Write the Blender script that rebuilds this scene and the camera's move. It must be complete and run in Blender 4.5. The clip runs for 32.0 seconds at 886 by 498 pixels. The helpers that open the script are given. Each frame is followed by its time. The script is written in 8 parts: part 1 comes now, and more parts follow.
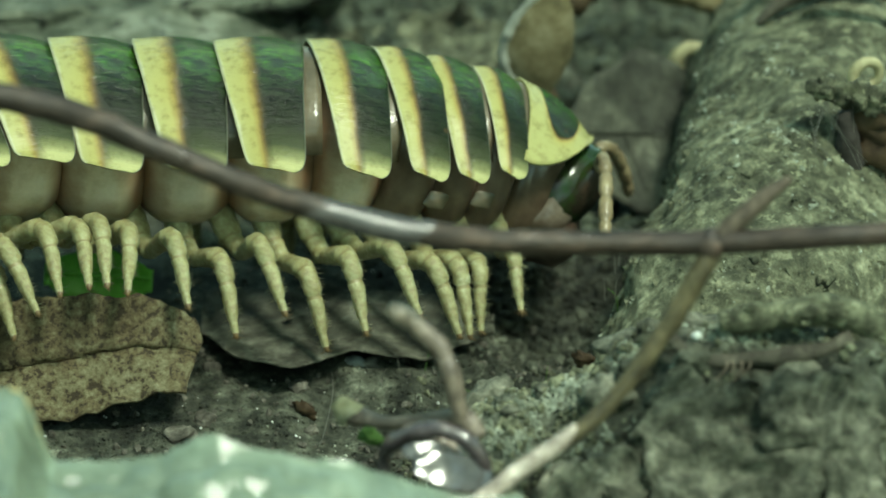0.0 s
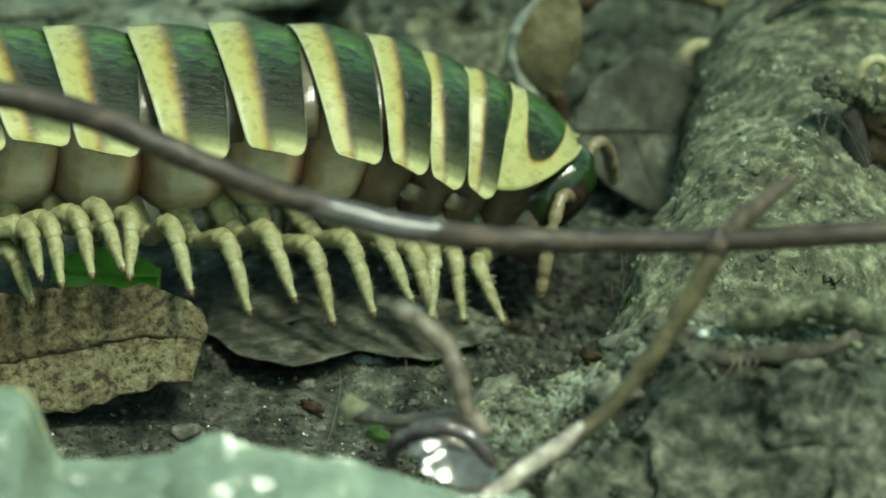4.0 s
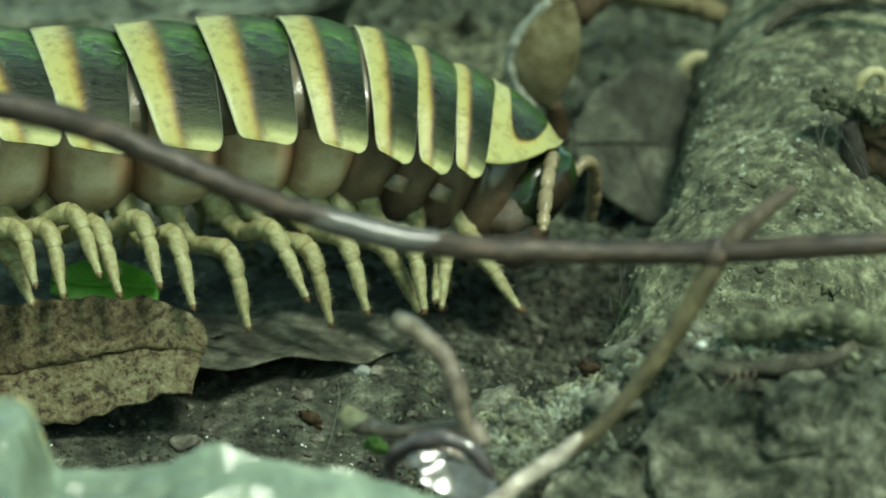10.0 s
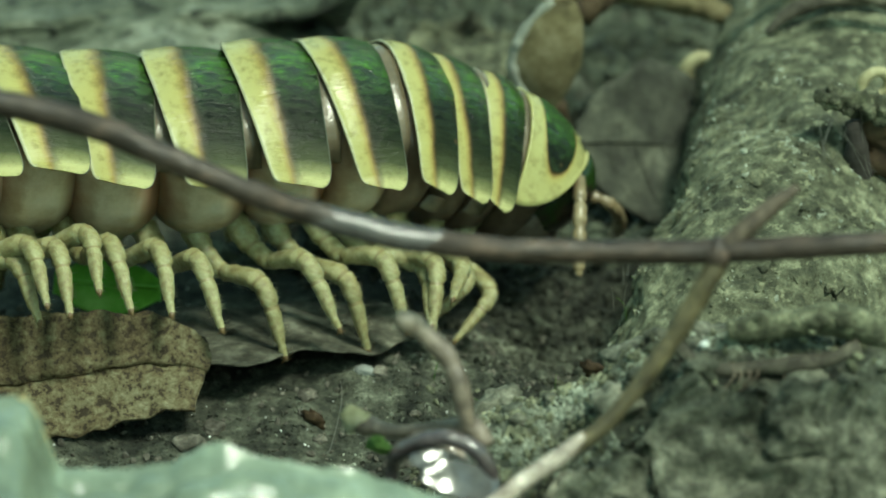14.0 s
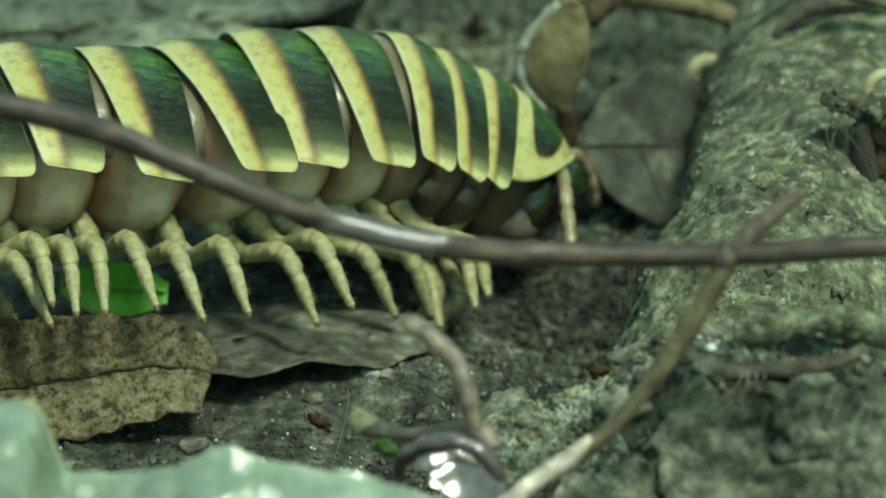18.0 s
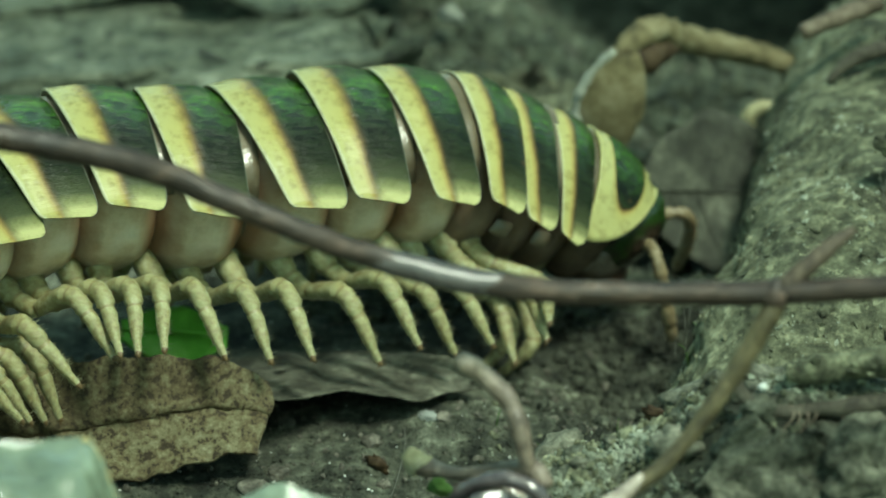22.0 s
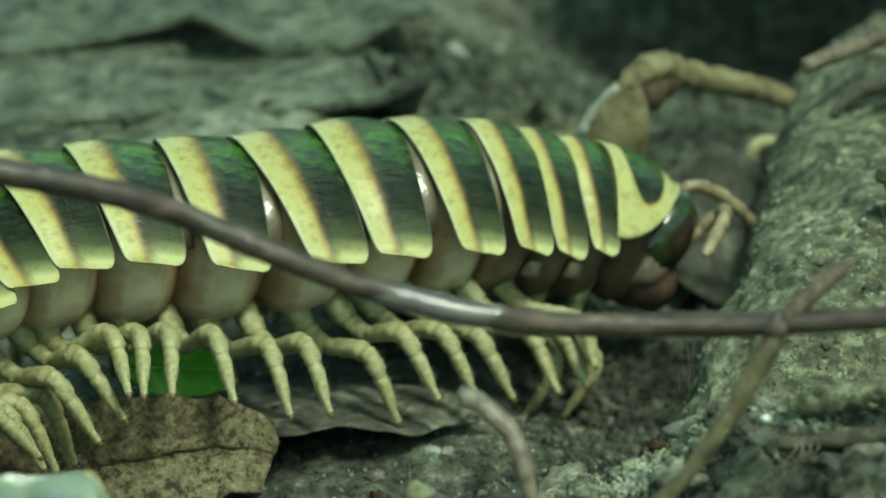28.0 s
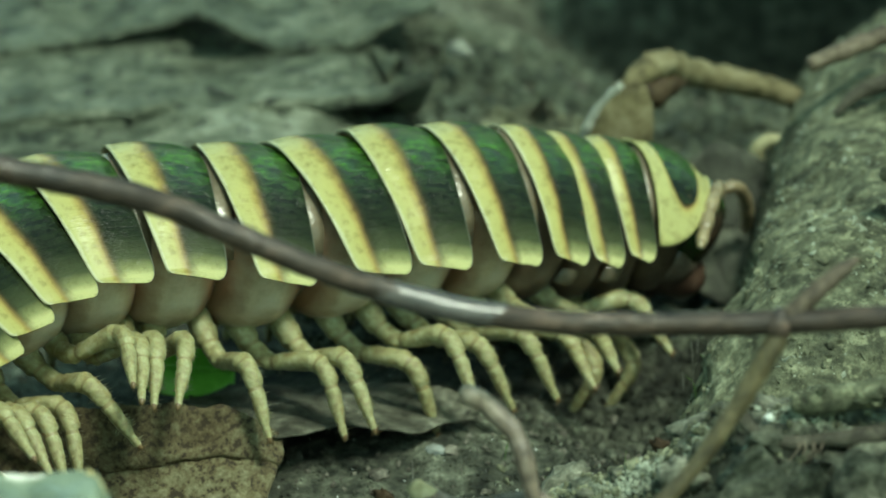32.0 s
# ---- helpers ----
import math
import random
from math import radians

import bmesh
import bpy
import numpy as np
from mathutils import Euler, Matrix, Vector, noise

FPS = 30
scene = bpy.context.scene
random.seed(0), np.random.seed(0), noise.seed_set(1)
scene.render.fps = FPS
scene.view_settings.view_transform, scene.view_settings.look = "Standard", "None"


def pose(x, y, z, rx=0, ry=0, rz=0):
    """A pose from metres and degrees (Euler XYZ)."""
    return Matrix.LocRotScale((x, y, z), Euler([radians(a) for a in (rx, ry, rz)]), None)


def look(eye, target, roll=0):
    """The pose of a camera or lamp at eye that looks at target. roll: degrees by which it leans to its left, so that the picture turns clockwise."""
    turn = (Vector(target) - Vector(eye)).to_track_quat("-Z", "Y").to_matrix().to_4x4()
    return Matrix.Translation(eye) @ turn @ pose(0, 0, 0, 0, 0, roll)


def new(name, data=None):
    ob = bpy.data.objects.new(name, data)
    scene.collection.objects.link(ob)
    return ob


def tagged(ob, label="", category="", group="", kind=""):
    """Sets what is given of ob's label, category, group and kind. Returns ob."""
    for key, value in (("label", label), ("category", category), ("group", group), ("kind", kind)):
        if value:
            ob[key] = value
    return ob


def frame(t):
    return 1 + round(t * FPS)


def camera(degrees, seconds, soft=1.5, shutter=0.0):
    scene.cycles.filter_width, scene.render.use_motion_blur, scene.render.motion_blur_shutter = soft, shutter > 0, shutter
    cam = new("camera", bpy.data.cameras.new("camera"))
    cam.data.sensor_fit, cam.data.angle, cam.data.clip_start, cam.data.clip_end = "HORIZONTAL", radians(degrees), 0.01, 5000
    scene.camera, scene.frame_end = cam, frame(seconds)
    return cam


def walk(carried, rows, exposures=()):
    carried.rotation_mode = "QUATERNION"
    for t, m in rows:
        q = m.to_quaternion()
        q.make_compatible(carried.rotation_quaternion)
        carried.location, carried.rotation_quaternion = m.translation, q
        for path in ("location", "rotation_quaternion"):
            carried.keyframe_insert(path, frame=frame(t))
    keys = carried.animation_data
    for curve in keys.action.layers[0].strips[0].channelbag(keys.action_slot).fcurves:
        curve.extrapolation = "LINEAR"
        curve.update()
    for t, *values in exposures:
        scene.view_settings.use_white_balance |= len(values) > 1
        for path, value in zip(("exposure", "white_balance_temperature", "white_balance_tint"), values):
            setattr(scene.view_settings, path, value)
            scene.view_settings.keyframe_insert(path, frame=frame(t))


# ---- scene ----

# ---- camera ----
cam = camera(10.0, 32.0, soft=1.8)
cam.data.dof.use_dof = True
cam.data.dof.focus_distance, cam.data.dof.aperture_fstop = 0.163, 86.0
walk(cam, [
    (0, pose(-0.000301, -0.153214, 0.073530, 64.8317, -0.3641, -0.0464)),
    (0.5, pose(-0.000224, -0.153242, 0.073659, 64.7662, -0.3279, -0.0161)),
    (1, pose(-0.000183, -0.153241, 0.073718, 64.6858, -0.3178, -0.0172)),
    (1.5, pose(-0.000304, -0.153125, 0.073667, 64.6392, -0.3773, 0.0001)),
    (2, pose(-0.000183, -0.153187, 0.073678, 64.6771, -0.3646, 0.0408)),
    (2.5, pose(-0.000216, -0.153227, 0.073629, 64.7387, -0.3399, 0.0494)),
    (3, pose(-0.000236, -0.153199, 0.073556, 64.8001, -0.3343, 0.0197)),
    (3.5, pose(-0.000068, -0.153208, 0.073640, 64.7709, -0.2817, 0.0814)),
    (5.5, pose(0.000062, -0.153151, 0.073507, 64.7835, -0.1764, 0.0713)),
    (6, pose(-0.000081, -0.153173, 0.073449, 64.7835, -0.2183, 0.0225)),
    (6.5, pose(-0.000042, -0.153175, 0.073592, 64.7159, -0.3117, 0.0814)),
    (7, pose(-0.000034, -0.153162, 0.073485, 64.7931, -0.2719, 0.0799)),
    (7.5, pose(0.000056, -0.153259, 0.073508, 64.8966, -0.2645, 0.1314)),
    (8, pose(0.000059, -0.153277, 0.073486, 64.9266, -0.2346, 0.1296)),
    (8.5, pose(-0.000038, -0.153615, 0.073380, 65.1450, -0.2853, 0.0953)),
    (9, pose(-0.000161, -0.153678, 0.073441, 65.1021, -0.3079, 0.0532)),
    (9.5, pose(-0.000190, -0.153607, 0.073434, 65.0586, -0.3075, 0.0514)),
    (10, pose(-0.000032, -0.153397, 0.073589, 64.9451, -0.3090, 0.1031)),
    (10.5, pose(0.000013, -0.153361, 0.073464, 64.9593, -0.2767, 0.0946)),
    (11, pose(-0.000090, -0.153445, 0.073396, 65.0174, -0.2803, 0.0702)),
    (11.5, pose(0.000041, -0.153310, 0.073457, 64.9847, -0.2450, 0.1330)),
    (12, pose(0.000185, -0.153434, 0.073493, 65.0342, -0.2373, 0.2174)),
    (12.5, pose(0.000107, -0.153404, 0.073486, 65.0120, -0.2363, 0.1762)),
    (13, pose(0.000095, -0.153375, 0.073510, 64.9960, -0.2563, 0.1827)),
    (13.5, pose(0.000011, -0.153428, 0.073442, 64.9954, -0.3069, 0.1634)),
    (15.5, pose(-0.000005, -0.153244, 0.073524, 64.8851, -0.3135, 0.1264)),
    (16, pose(-0.000125, -0.153191, 0.073525, 64.8475, -0.3085, 0.0894)),
    (16.5, pose(-0.000210, -0.153249, 0.073462, 64.9485, -0.2738, 0.1196)),
    (17, pose(-0.000038, -0.153382, 0.073545, 64.9962, -0.2531, 0.1851)),
    (17.5, pose(-0.000165, -0.153381, 0.073465, 65.0454, -0.2831, 0.1678)),
    (18, pose(-0.000078, -0.153323, 0.073526, 64.9837, -0.2718, 0.1847)),
    (18.5, pose(-0.000042, -0.153540, 0.073425, 65.2551, -0.2323, 0.1396)),
    (19, pose(0.000108, -0.153557, 0.073487, 65.1939, -0.1971, 0.2051)),
    (19.5, pose(0.000176, -0.153576, 0.073559, 65.1308, -0.1695, 0.1705)),
    (20, pose(-0.000013, -0.153884, 0.073525, 64.7850, -0.0254, 0.2315)),
    (20.5, pose(0.000155, -0.154319, 0.073414, 65.1716, 0.0675, 0.2254)),
    (21, pose(0.000316, -0.154525, 0.073278, 65.4690, 0.2696, 0.4289)),
    (21.5, pose(0.000677, -0.154796, 0.073173, 65.7351, 0.2111, 1.0108)),
    (22, pose(0.000811, -0.154993, 0.073069, 65.8605, 0.2444, 0.9764)),
    (22.5, pose(0.000926, -0.155004, 0.073098, 65.8537, 0.2859, 1.0287)),
    (23, pose(0.000850, -0.154962, 0.073122, 65.8201, 0.2675, 0.9937)),
    (23.5, pose(0.000996, -0.154952, 0.073126, 65.8410, 0.2772, 1.0267)),
    (24, pose(0.001093, -0.154925, 0.072864, 65.9890, 0.3363, 1.0237)),
    (24.5, pose(0.001297, -0.155001, 0.072670, 66.2082, 0.4586, 1.0534)),
    (25, pose(0.001261, -0.155197, 0.072516, 66.4032, 0.5162, 1.0408)),
    (25.5, pose(0.001239, -0.155307, 0.072637, 66.3617, 0.5394, 1.0387)),
    (27.5, pose(0.001242, -0.155456, 0.072706, 66.4330, 0.5869, 1.0000)),
    (28, pose(0.001305, -0.155491, 0.072698, 66.4441, 0.6234, 1.0317)),
    (28.5, pose(0.001340, -0.155455, 0.072669, 66.4598, 0.6562, 1.0370)),
    (29, pose(0.001338, -0.155482, 0.072675, 66.4919, 0.6581, 0.9920)),
    (29.5, pose(0.001281, -0.155471, 0.072695, 66.4853, 0.6438, 0.9667)),
    (30, pose(0.001291, -0.155420, 0.072675, 66.4778, 0.6275, 0.9821)),
    (30.5, pose(0.001405, -0.155429, 0.072710, 66.4781, 0.6727, 1.0012)),
    (31, pose(0.001433, -0.155366, 0.072729, 66.4173, 0.6831, 1.0421)),
    (31.5, pose(0.001442, -0.155204, 0.072679, 66.3602, 0.5890, 1.1313)),
    (32, pose(0.001580, -0.155149, 0.072569, 66.4200, 0.6294, 1.1772)),
], [(0.0, 0.97, 6900, -7), (13.0, 0.94, 6900, -7), (18.0, 0.96, 6800, -10), (32.0, 0.97, 6800, -10)])
MM = 0.001


def P(x, y, z, rx=0, ry=0, rz=0):
    """A pose from millimetres and degrees."""
    return pose(x * MM, y * MM, z * MM, rx, ry, rz)


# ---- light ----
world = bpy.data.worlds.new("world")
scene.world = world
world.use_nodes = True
sky = world.node_tree.nodes.new("ShaderNodeTexSky")
sky.sky_type, sky.sun_disc = "NISHITA", False
sky.sun_elevation, sky.sun_rotation = radians(62), radians(141)
canopy = world.node_tree.nodes.new("ShaderNodeMix")
canopy.data_type, canopy.blend_type = "RGBA", "MULTIPLY"
canopy.inputs["Factor"].default_value, canopy.inputs["B"].default_value = 1.0, (0.89, 1.0, 0.76, 1)  # light that came through leaves
world.node_tree.links.new(sky.outputs[0], canopy.inputs["A"])
# unseen foliage: noise dims and brightens the sky to add sparkling highlights
sky_noise = world.node_tree.nodes.new("ShaderNodeTexNoise")
sky_noise.inputs["Scale"].default_value, sky_noise.inputs["Detail"].default_value = 4.0, 6.0
sky_patches = world.node_tree.nodes.new("ShaderNodeValToRGB")
sky_patches.color_ramp.elements[0].position, sky_patches.color_ramp.elements[0].color = 0.47, (0.42, 0.45, 0.36, 1)
sky_patches.color_ramp.elements[1].position, sky_patches.color_ramp.elements[1].color = 0.57, (1.55, 1.55, 1.5, 1)
overhead = world.node_tree.nodes.new("ShaderNodeMix")
overhead.data_type, overhead.blend_type = "RGBA", "MULTIPLY"
overhead.inputs["Factor"].default_value = 1.0
world.node_tree.links.new(sky_noise.outputs[0], sky_patches.inputs[0])
world.node_tree.links.new(canopy.outputs["Result"], overhead.inputs["A"])
world.node_tree.links.new(sky_patches.outputs[0], overhead.inputs["B"])
world.node_tree.links.new(overhead.outputs["Result"], world.node_tree.nodes["Background"].inputs[0])
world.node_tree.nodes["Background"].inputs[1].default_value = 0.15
sun = new("sun", bpy.data.lights.new("sun", "SUN"))
sun.data.energy, sun.data.angle, sun.data.color = 1.8, radians(12), (0.97, 1.0, 0.94)
sun.matrix_world = look((0.09, -0.11, 0.27), (0, 0, 0))


# ---- materials ----
def material(name, rough=0.7, spec=0.5):
    m = bpy.data.materials.new(name)
    m.use_nodes = True
    b = m.node_tree.nodes["Principled BSDF"]
    b.inputs["Roughness"].default_value = rough
    b.inputs["Specular IOR Level"].default_value = spec
    return m, m.node_tree.nodes, m.node_tree.links, b


def ramp(nodes, stops):
    r = nodes.new("ShaderNodeValToRGB")
    while len(r.color_ramp.elements) < len(stops):
        r.color_ramp.elements.new(0.5)
    for e, (at, c) in zip(r.color_ramp.elements, stops):
        e.position, e.color = at, (*c, 1) if len(c) == 3 else c
    return r


def noise_node(nodes, links, coord, scale, detail=6, rough=0.6, stretch=None):
    n = nodes.new("ShaderNodeTexNoise")
    n.inputs["Scale"].default_value, n.inputs["Detail"].default_value, n.inputs["Roughness"].default_value = scale, detail, rough
    if stretch:
        mp = nodes.new("ShaderNodeMapping")
        mp.inputs["Scale"].default_value = stretch
        links.new(coord, mp.inputs[0])
        coord = mp.outputs[0]
    links.new(coord, n.inputs["Vector"])
    return n


def mixed(nodes, links, kind, fac, a, b):
    m = nodes.new("ShaderNodeMix")
    m.data_type, m.blend_type = "RGBA", kind
    for sock, v in ((m.inputs["Factor"], fac), (m.inputs["A"], a), (m.inputs["B"], b)):
        if isinstance(v, (int, float)):
            sock.default_value = v
        elif isinstance(v, tuple):
            sock.default_value = (*v, 1)
        else:
            links.new(v, sock)
    return m.outputs["Result"]


def earthy(name, stops, grain=900.0, coarse=140.0, rough=0.85, bump=0.6, dist=0.00012, stretch=None, spots=None, spec=0.3, world_space=False, gloss=None):
    """Grain and blotches at two scales, with relief."""
    m, nodes, links, b = material(name, rough, spec)
    tc = nodes.new("ShaderNodeTexCoord")
    if world_space:
        coord = nodes.new("ShaderNodeNewGeometry").outputs["Position"]
    else:
        coord = tc.outputs["Object"]
    fine = noise_node(nodes, links, coord, grain, 7, 0.68, stretch)
    big = noise_node(nodes, links, coord, coarse, 4, 0.55, stretch)
    add = nodes.new("ShaderNodeMath")
    add.operation = "MULTIPLY_ADD"
    add.inputs[1].default_value = 0.62
    links.new(fine.outputs[0], add.inputs[0])
    half = nodes.new("ShaderNodeMath")
    half.operation = "MULTIPLY"
    half.inputs[1].default_value = 0.38
    links.new(big.outputs[0], half.inputs[0])
    links.new(half.outputs[0], add.inputs[2])
    r = ramp(nodes, [(0.5 + (at - 0.5) * 0.58, c) for at, c in stops])
    links.new(add.outputs[0], r.inputs[0])
    colour = r.outputs[0]
    if spots:
        v = noise_node(nodes, links, coord, spots[0], 3, 0.75)
        edge = ramp(nodes, [(0.0, (1, 1, 1)), (spots[1], (1, 1, 1)), (spots[1] + 0.05, (0, 0, 0))])
        links.new(v.outputs[0], edge.inputs[0])
        colour = mixed(nodes, links, "MIX", edge.outputs[0], colour, spots[2])
    links.new(colour, b.inputs["Base Color"])
    if gloss:
        patch = noise_node(nodes, links, coord, 260, 3, 0.6)
        sheen = ramp(nodes, [(0.40, (gloss[0],) * 3), (0.58, (gloss[1],) * 3)])
        links.new(patch.outputs[0], sheen.inputs[0])
        links.new(sheen.outputs[0], b.inputs["Roughness"])
    bp = nodes.new("ShaderNodeBump")
    bp.inputs["Strength"].default_value, bp.inputs["Distance"].default_value = bump, dist
    links.new(fine.outputs[0], bp.inputs["Height"])
    links.new(bp.outputs[0], b.inputs["Normal"])
    return m


soil_mat = earthy("dark_soil", [(0.28, (0.011, 0.013, 0.009)), (0.44, (0.039, 0.043, 0.031)), (0.56, (0.087, 0.094, 0.067)), (0.66, (0.161, 0.175, 0.129)), (0.78, (0.413, 0.445, 0.329))], 1400, 190, 0.8, 1.0, 0.00035, world_space=True)
crumb_mat = earthy("soil_crumb", [(0.3, (0.025, 0.024, 0.018)), (0.52, (0.10, 0.095, 0.075)), (0.75, (0.28, 0.27, 0.215))], 1600, 120, 0.85, 0.8, 0.0001, world_space=True)
bark_mat = earthy("lichened_bark", [(0.26, (0.026, 0.027, 0.017)), (0.42, (0.065, 0.070, 0.044)), (0.54, (0.127, 0.135, 0.084)), (0.64, (0.211, 0.223, 0.141)), (0.78, (0.401, 0.414, 0.272))], 1700, 210, 0.85, 1.0, 0.00028, world_space=True, spots=(1300, 0.36, (0.243, 0.255, 0.160)))
slab_mat = earthy("weathered_bark", [(0.30, (0.013, 0.016, 0.011)), (0.43, (0.058, 0.073, 0.046)), (0.53, (0.123, 0.143, 0.096)), (0.64, (0.197, 0.223, 0.154)), (0.72, (0.326, 0.353, 0.264))], 1500, 170, 0.75, 1.0, 0.0007, stretch=(0.6, 1.0, 1.0), spots=(1100, 0.37, (0.023, 0.028, 0.019)), spec=0.4, gloss=(0.45, 0.8))
bank_mat = earthy("mouldering_bark", [(0.28, (0.015, 0.018, 0.011)), (0.43, (0.066, 0.070, 0.050)), (0.55, (0.131, 0.135, 0.099)), (0.66, (0.217, 0.221, 0.164)), (0.78, (0.421, 0.421, 0.330))], 1500, 170, 0.85, 1.0, 0.0002, world_space=True)
lichen_mat = earthy("grey_green_lichen", [(0.3, (0.119, 0.135, 0.097)), (0.5, (0.258, 0.285, 0.215)), (0.7, (0.431, 0.468, 0.371))], 2600, 420, 0.85, 0.8, 0.0001, world_space=True)
deep_mat = earthy("rotten_wood", [(0.3, (0.01, 0.009, 0.008)), (0.7, (0.05, 0.045, 0.038))], 600, 120, 0.9, 0.8, 0.0003, world_space=True)
twig_mat = earthy("twig_bark", [(0.3, (0.015, 0.010, 0.007)), (0.46, (0.033, 0.022, 0.015)), (0.58, (0.061, 0.041, 0.029)), (0.72, (0.133, 0.089, 0.065))], 1800, 260, 0.5, 0.9, 0.00010, stretch=(0.4, 1, 1), spec=0.5, gloss=(0.26, 0.64))
pale_twig_mat = earthy("peeled_twig", [(0.3, (0.082, 0.061, 0.046)), (0.5, (0.198, 0.156, 0.118)), (0.62, (0.297, 0.239, 0.182)), (0.75, (0.453, 0.372, 0.304))], 1700, 220, 0.45, 0.5, 0.00006, spec=0.6)
side_twig_mat = earthy("side_branch_bark", [(0.3, (0.039, 0.031, 0.016)), (0.5, (0.096, 0.079, 0.041)), (0.62, (0.154, 0.127, 0.066)), (0.75, (0.276, 0.234, 0.132))], 1700, 220, 0.55, 0.6, 0.00006, spec=0.5)
# near-white base colour stands in for the glint on wet wood
glint_twig_mat = earthy("glint_pale_twig", [(0.3, (0.227, 0.180, 0.150)), (0.55, (0.529, 0.445, 0.366)), (0.75, (1.181, 1.040, 0.893))], 1700, 220, 0.25, 0.4, 0.00006, spec=1.0, gloss=(0.07, 0.25))
red_twig_mat = earthy("reddish_twig", [(0.3, (0.055, 0.042, 0.03)), (0.55, (0.15, 0.12, 0.085)), (0.75, (0.28, 0.24, 0.18))], 1700, 220, 0.6, 0.5, 0.00006)
brown_leaf_mat = earthy("dry_brown_leaf", [(0.28, (0.015, 0.012, 0.007)), (0.42, (0.071, 0.053, 0.026)), (0.55, (0.121, 0.101, 0.051)), (0.66, (0.175, 0.163, 0.090)), (0.80, (0.284, 0.275, 0.172))], 3600, 300, 0.7, 1.0, 0.00014, spots=(3600, 0.405, (0.038, 0.029, 0.016)))
grey_leaf_mat = earthy("grey_rotting_leaf", [(0.3, (0.032, 0.031, 0.022)), (0.46, (0.074, 0.075, 0.054)), (0.58, (0.121, 0.122, 0.090)), (0.74, (0.243, 0.249, 0.187))], 1500, 330, 0.75, 0.8, 0.00016, spots=(1900, 0.36, (0.032, 0.031, 0.022)))
# darker copy of the grey leaf, its shade put into the colour
shade_leaf_mat = earthy("shaded_grey_leaf", [(0.3, (0.018, 0.020, 0.014)), (0.46, (0.046, 0.050, 0.036)), (0.58, (0.078, 0.084, 0.060)), (0.74, (0.17, 0.18, 0.13))], 900, 170, 0.7, 0.8, 0.0003)
wet_leaf_mat = earthy("pale_green_leaf", [(0.3, (0.113, 0.142, 0.100)), (0.5, (0.190, 0.237, 0.172)), (0.72, (0.324, 0.393, 0.296))], 420, 110, 0.2, 0.35, 0.0005, spec=0.9, gloss=(0.07, 0.24))
rim_mat = earthy("yellowed_leaf_edge", [(0.3, (0.30, 0.25, 0.10)), (0.7, (0.50, 0.44, 0.24))], 900, 200, 0.6, 0.3, 0.00006)
tan_mat = earthy("tan_husk", [(0.3, (0.065, 0.055, 0.026)), (0.5, (0.156, 0.133, 0.068)), (0.72, (0.259, 0.233, 0.142))], 1100, 240, 0.8, 0.5, 0.0001)
husk_brown_mat = earthy("brown_husk", [(0.3, (0.025, 0.015, 0.008)), (0.6, (0.073, 0.050, 0.025)), (0.75, (0.134, 0.100, 0.056))], 1100, 240, 0.7, 0.5, 0.0001)
fuzz_mat = earthy("white_fuzz", [(0.3, (0.176, 0.194, 0.158)), (0.7, (0.351, 0.363, 0.304))], 1500, 400, 0.9, 0.6, 0.0001)
cream_mat = earthy("cream_curl", [(0.3, (0.24, 0.22, 0.11)), (0.6, (0.48, 0.45, 0.27)), (0.75, (0.62, 0.60, 0.42))], 900, 260, 0.6, 0.3, 0.00006)
leaf_green_mat = earthy("bright_green_leaf", [(0.3, (0.11, 0.34, 0.03)), (0.55, (0.20, 0.56, 0.06)), (0.75, (0.34, 0.70, 0.15))], 700, 200, 0.4, 0.3, 0.00006, spec=0.5)
moss_mat = earthy("green_moss", [(0.3, (0.04, 0.10, 0.02)), (0.6, (0.13, 0.24, 0.06)), (0.75, (0.25, 0.36, 0.12))], 1200, 300, 0.8, 0.6, 0.0001)
stump_mat = earthy("old_stick", [(0.3, (0.030, 0.027, 0.020)), (0.55, (0.085, 0.078, 0.058)), (0.75, (0.20, 0.185, 0.14))], 1700, 220, 0.8, 0.8, 0.0001)
chip_mat = earthy("pale_chip", [(0.3, (0.20, 0.22, 0.20)), (0.7, (0.42, 0.45, 0.41))], 900, 260, 0.6, 0.3, 0.00006)
white_mat = earthy("white_grain", [(0.3, (0.45, 0.48, 0.44)), (0.7, (0.75, 0.78, 0.72))], 900, 260, 0.45, 0.3, 0.00006)
web_mat = earthy("old_web", [(0.3, (0.096, 0.096, 0.078)), (0.7, (0.192, 0.192, 0.162))], 900, 260, 0.6, 0.2, 0.00003)
glint_facet_mat = earthy("glossy_facet", [(0.3, (0.05, 0.05, 0.05)), (0.7, (0.14, 0.14, 0.135))], 900, 260, 0.14, 0.2, 0.00004, spec=1.0)
shine_mat = earthy("wet_dark_bark", [(0.3, (0.044, 0.035, 0.037)), (0.7, (0.187, 0.154, 0.154))], 900, 260, 0.14, 0.25, 0.00006, spec=1.0)
damp_mat = earthy("damp_dark_bark", [(0.3, (0.030, 0.025, 0.024)), (0.7, (0.11, 0.095, 0.09))], 900, 260, 0.22, 0.8, 0.00010, spec=1.0)


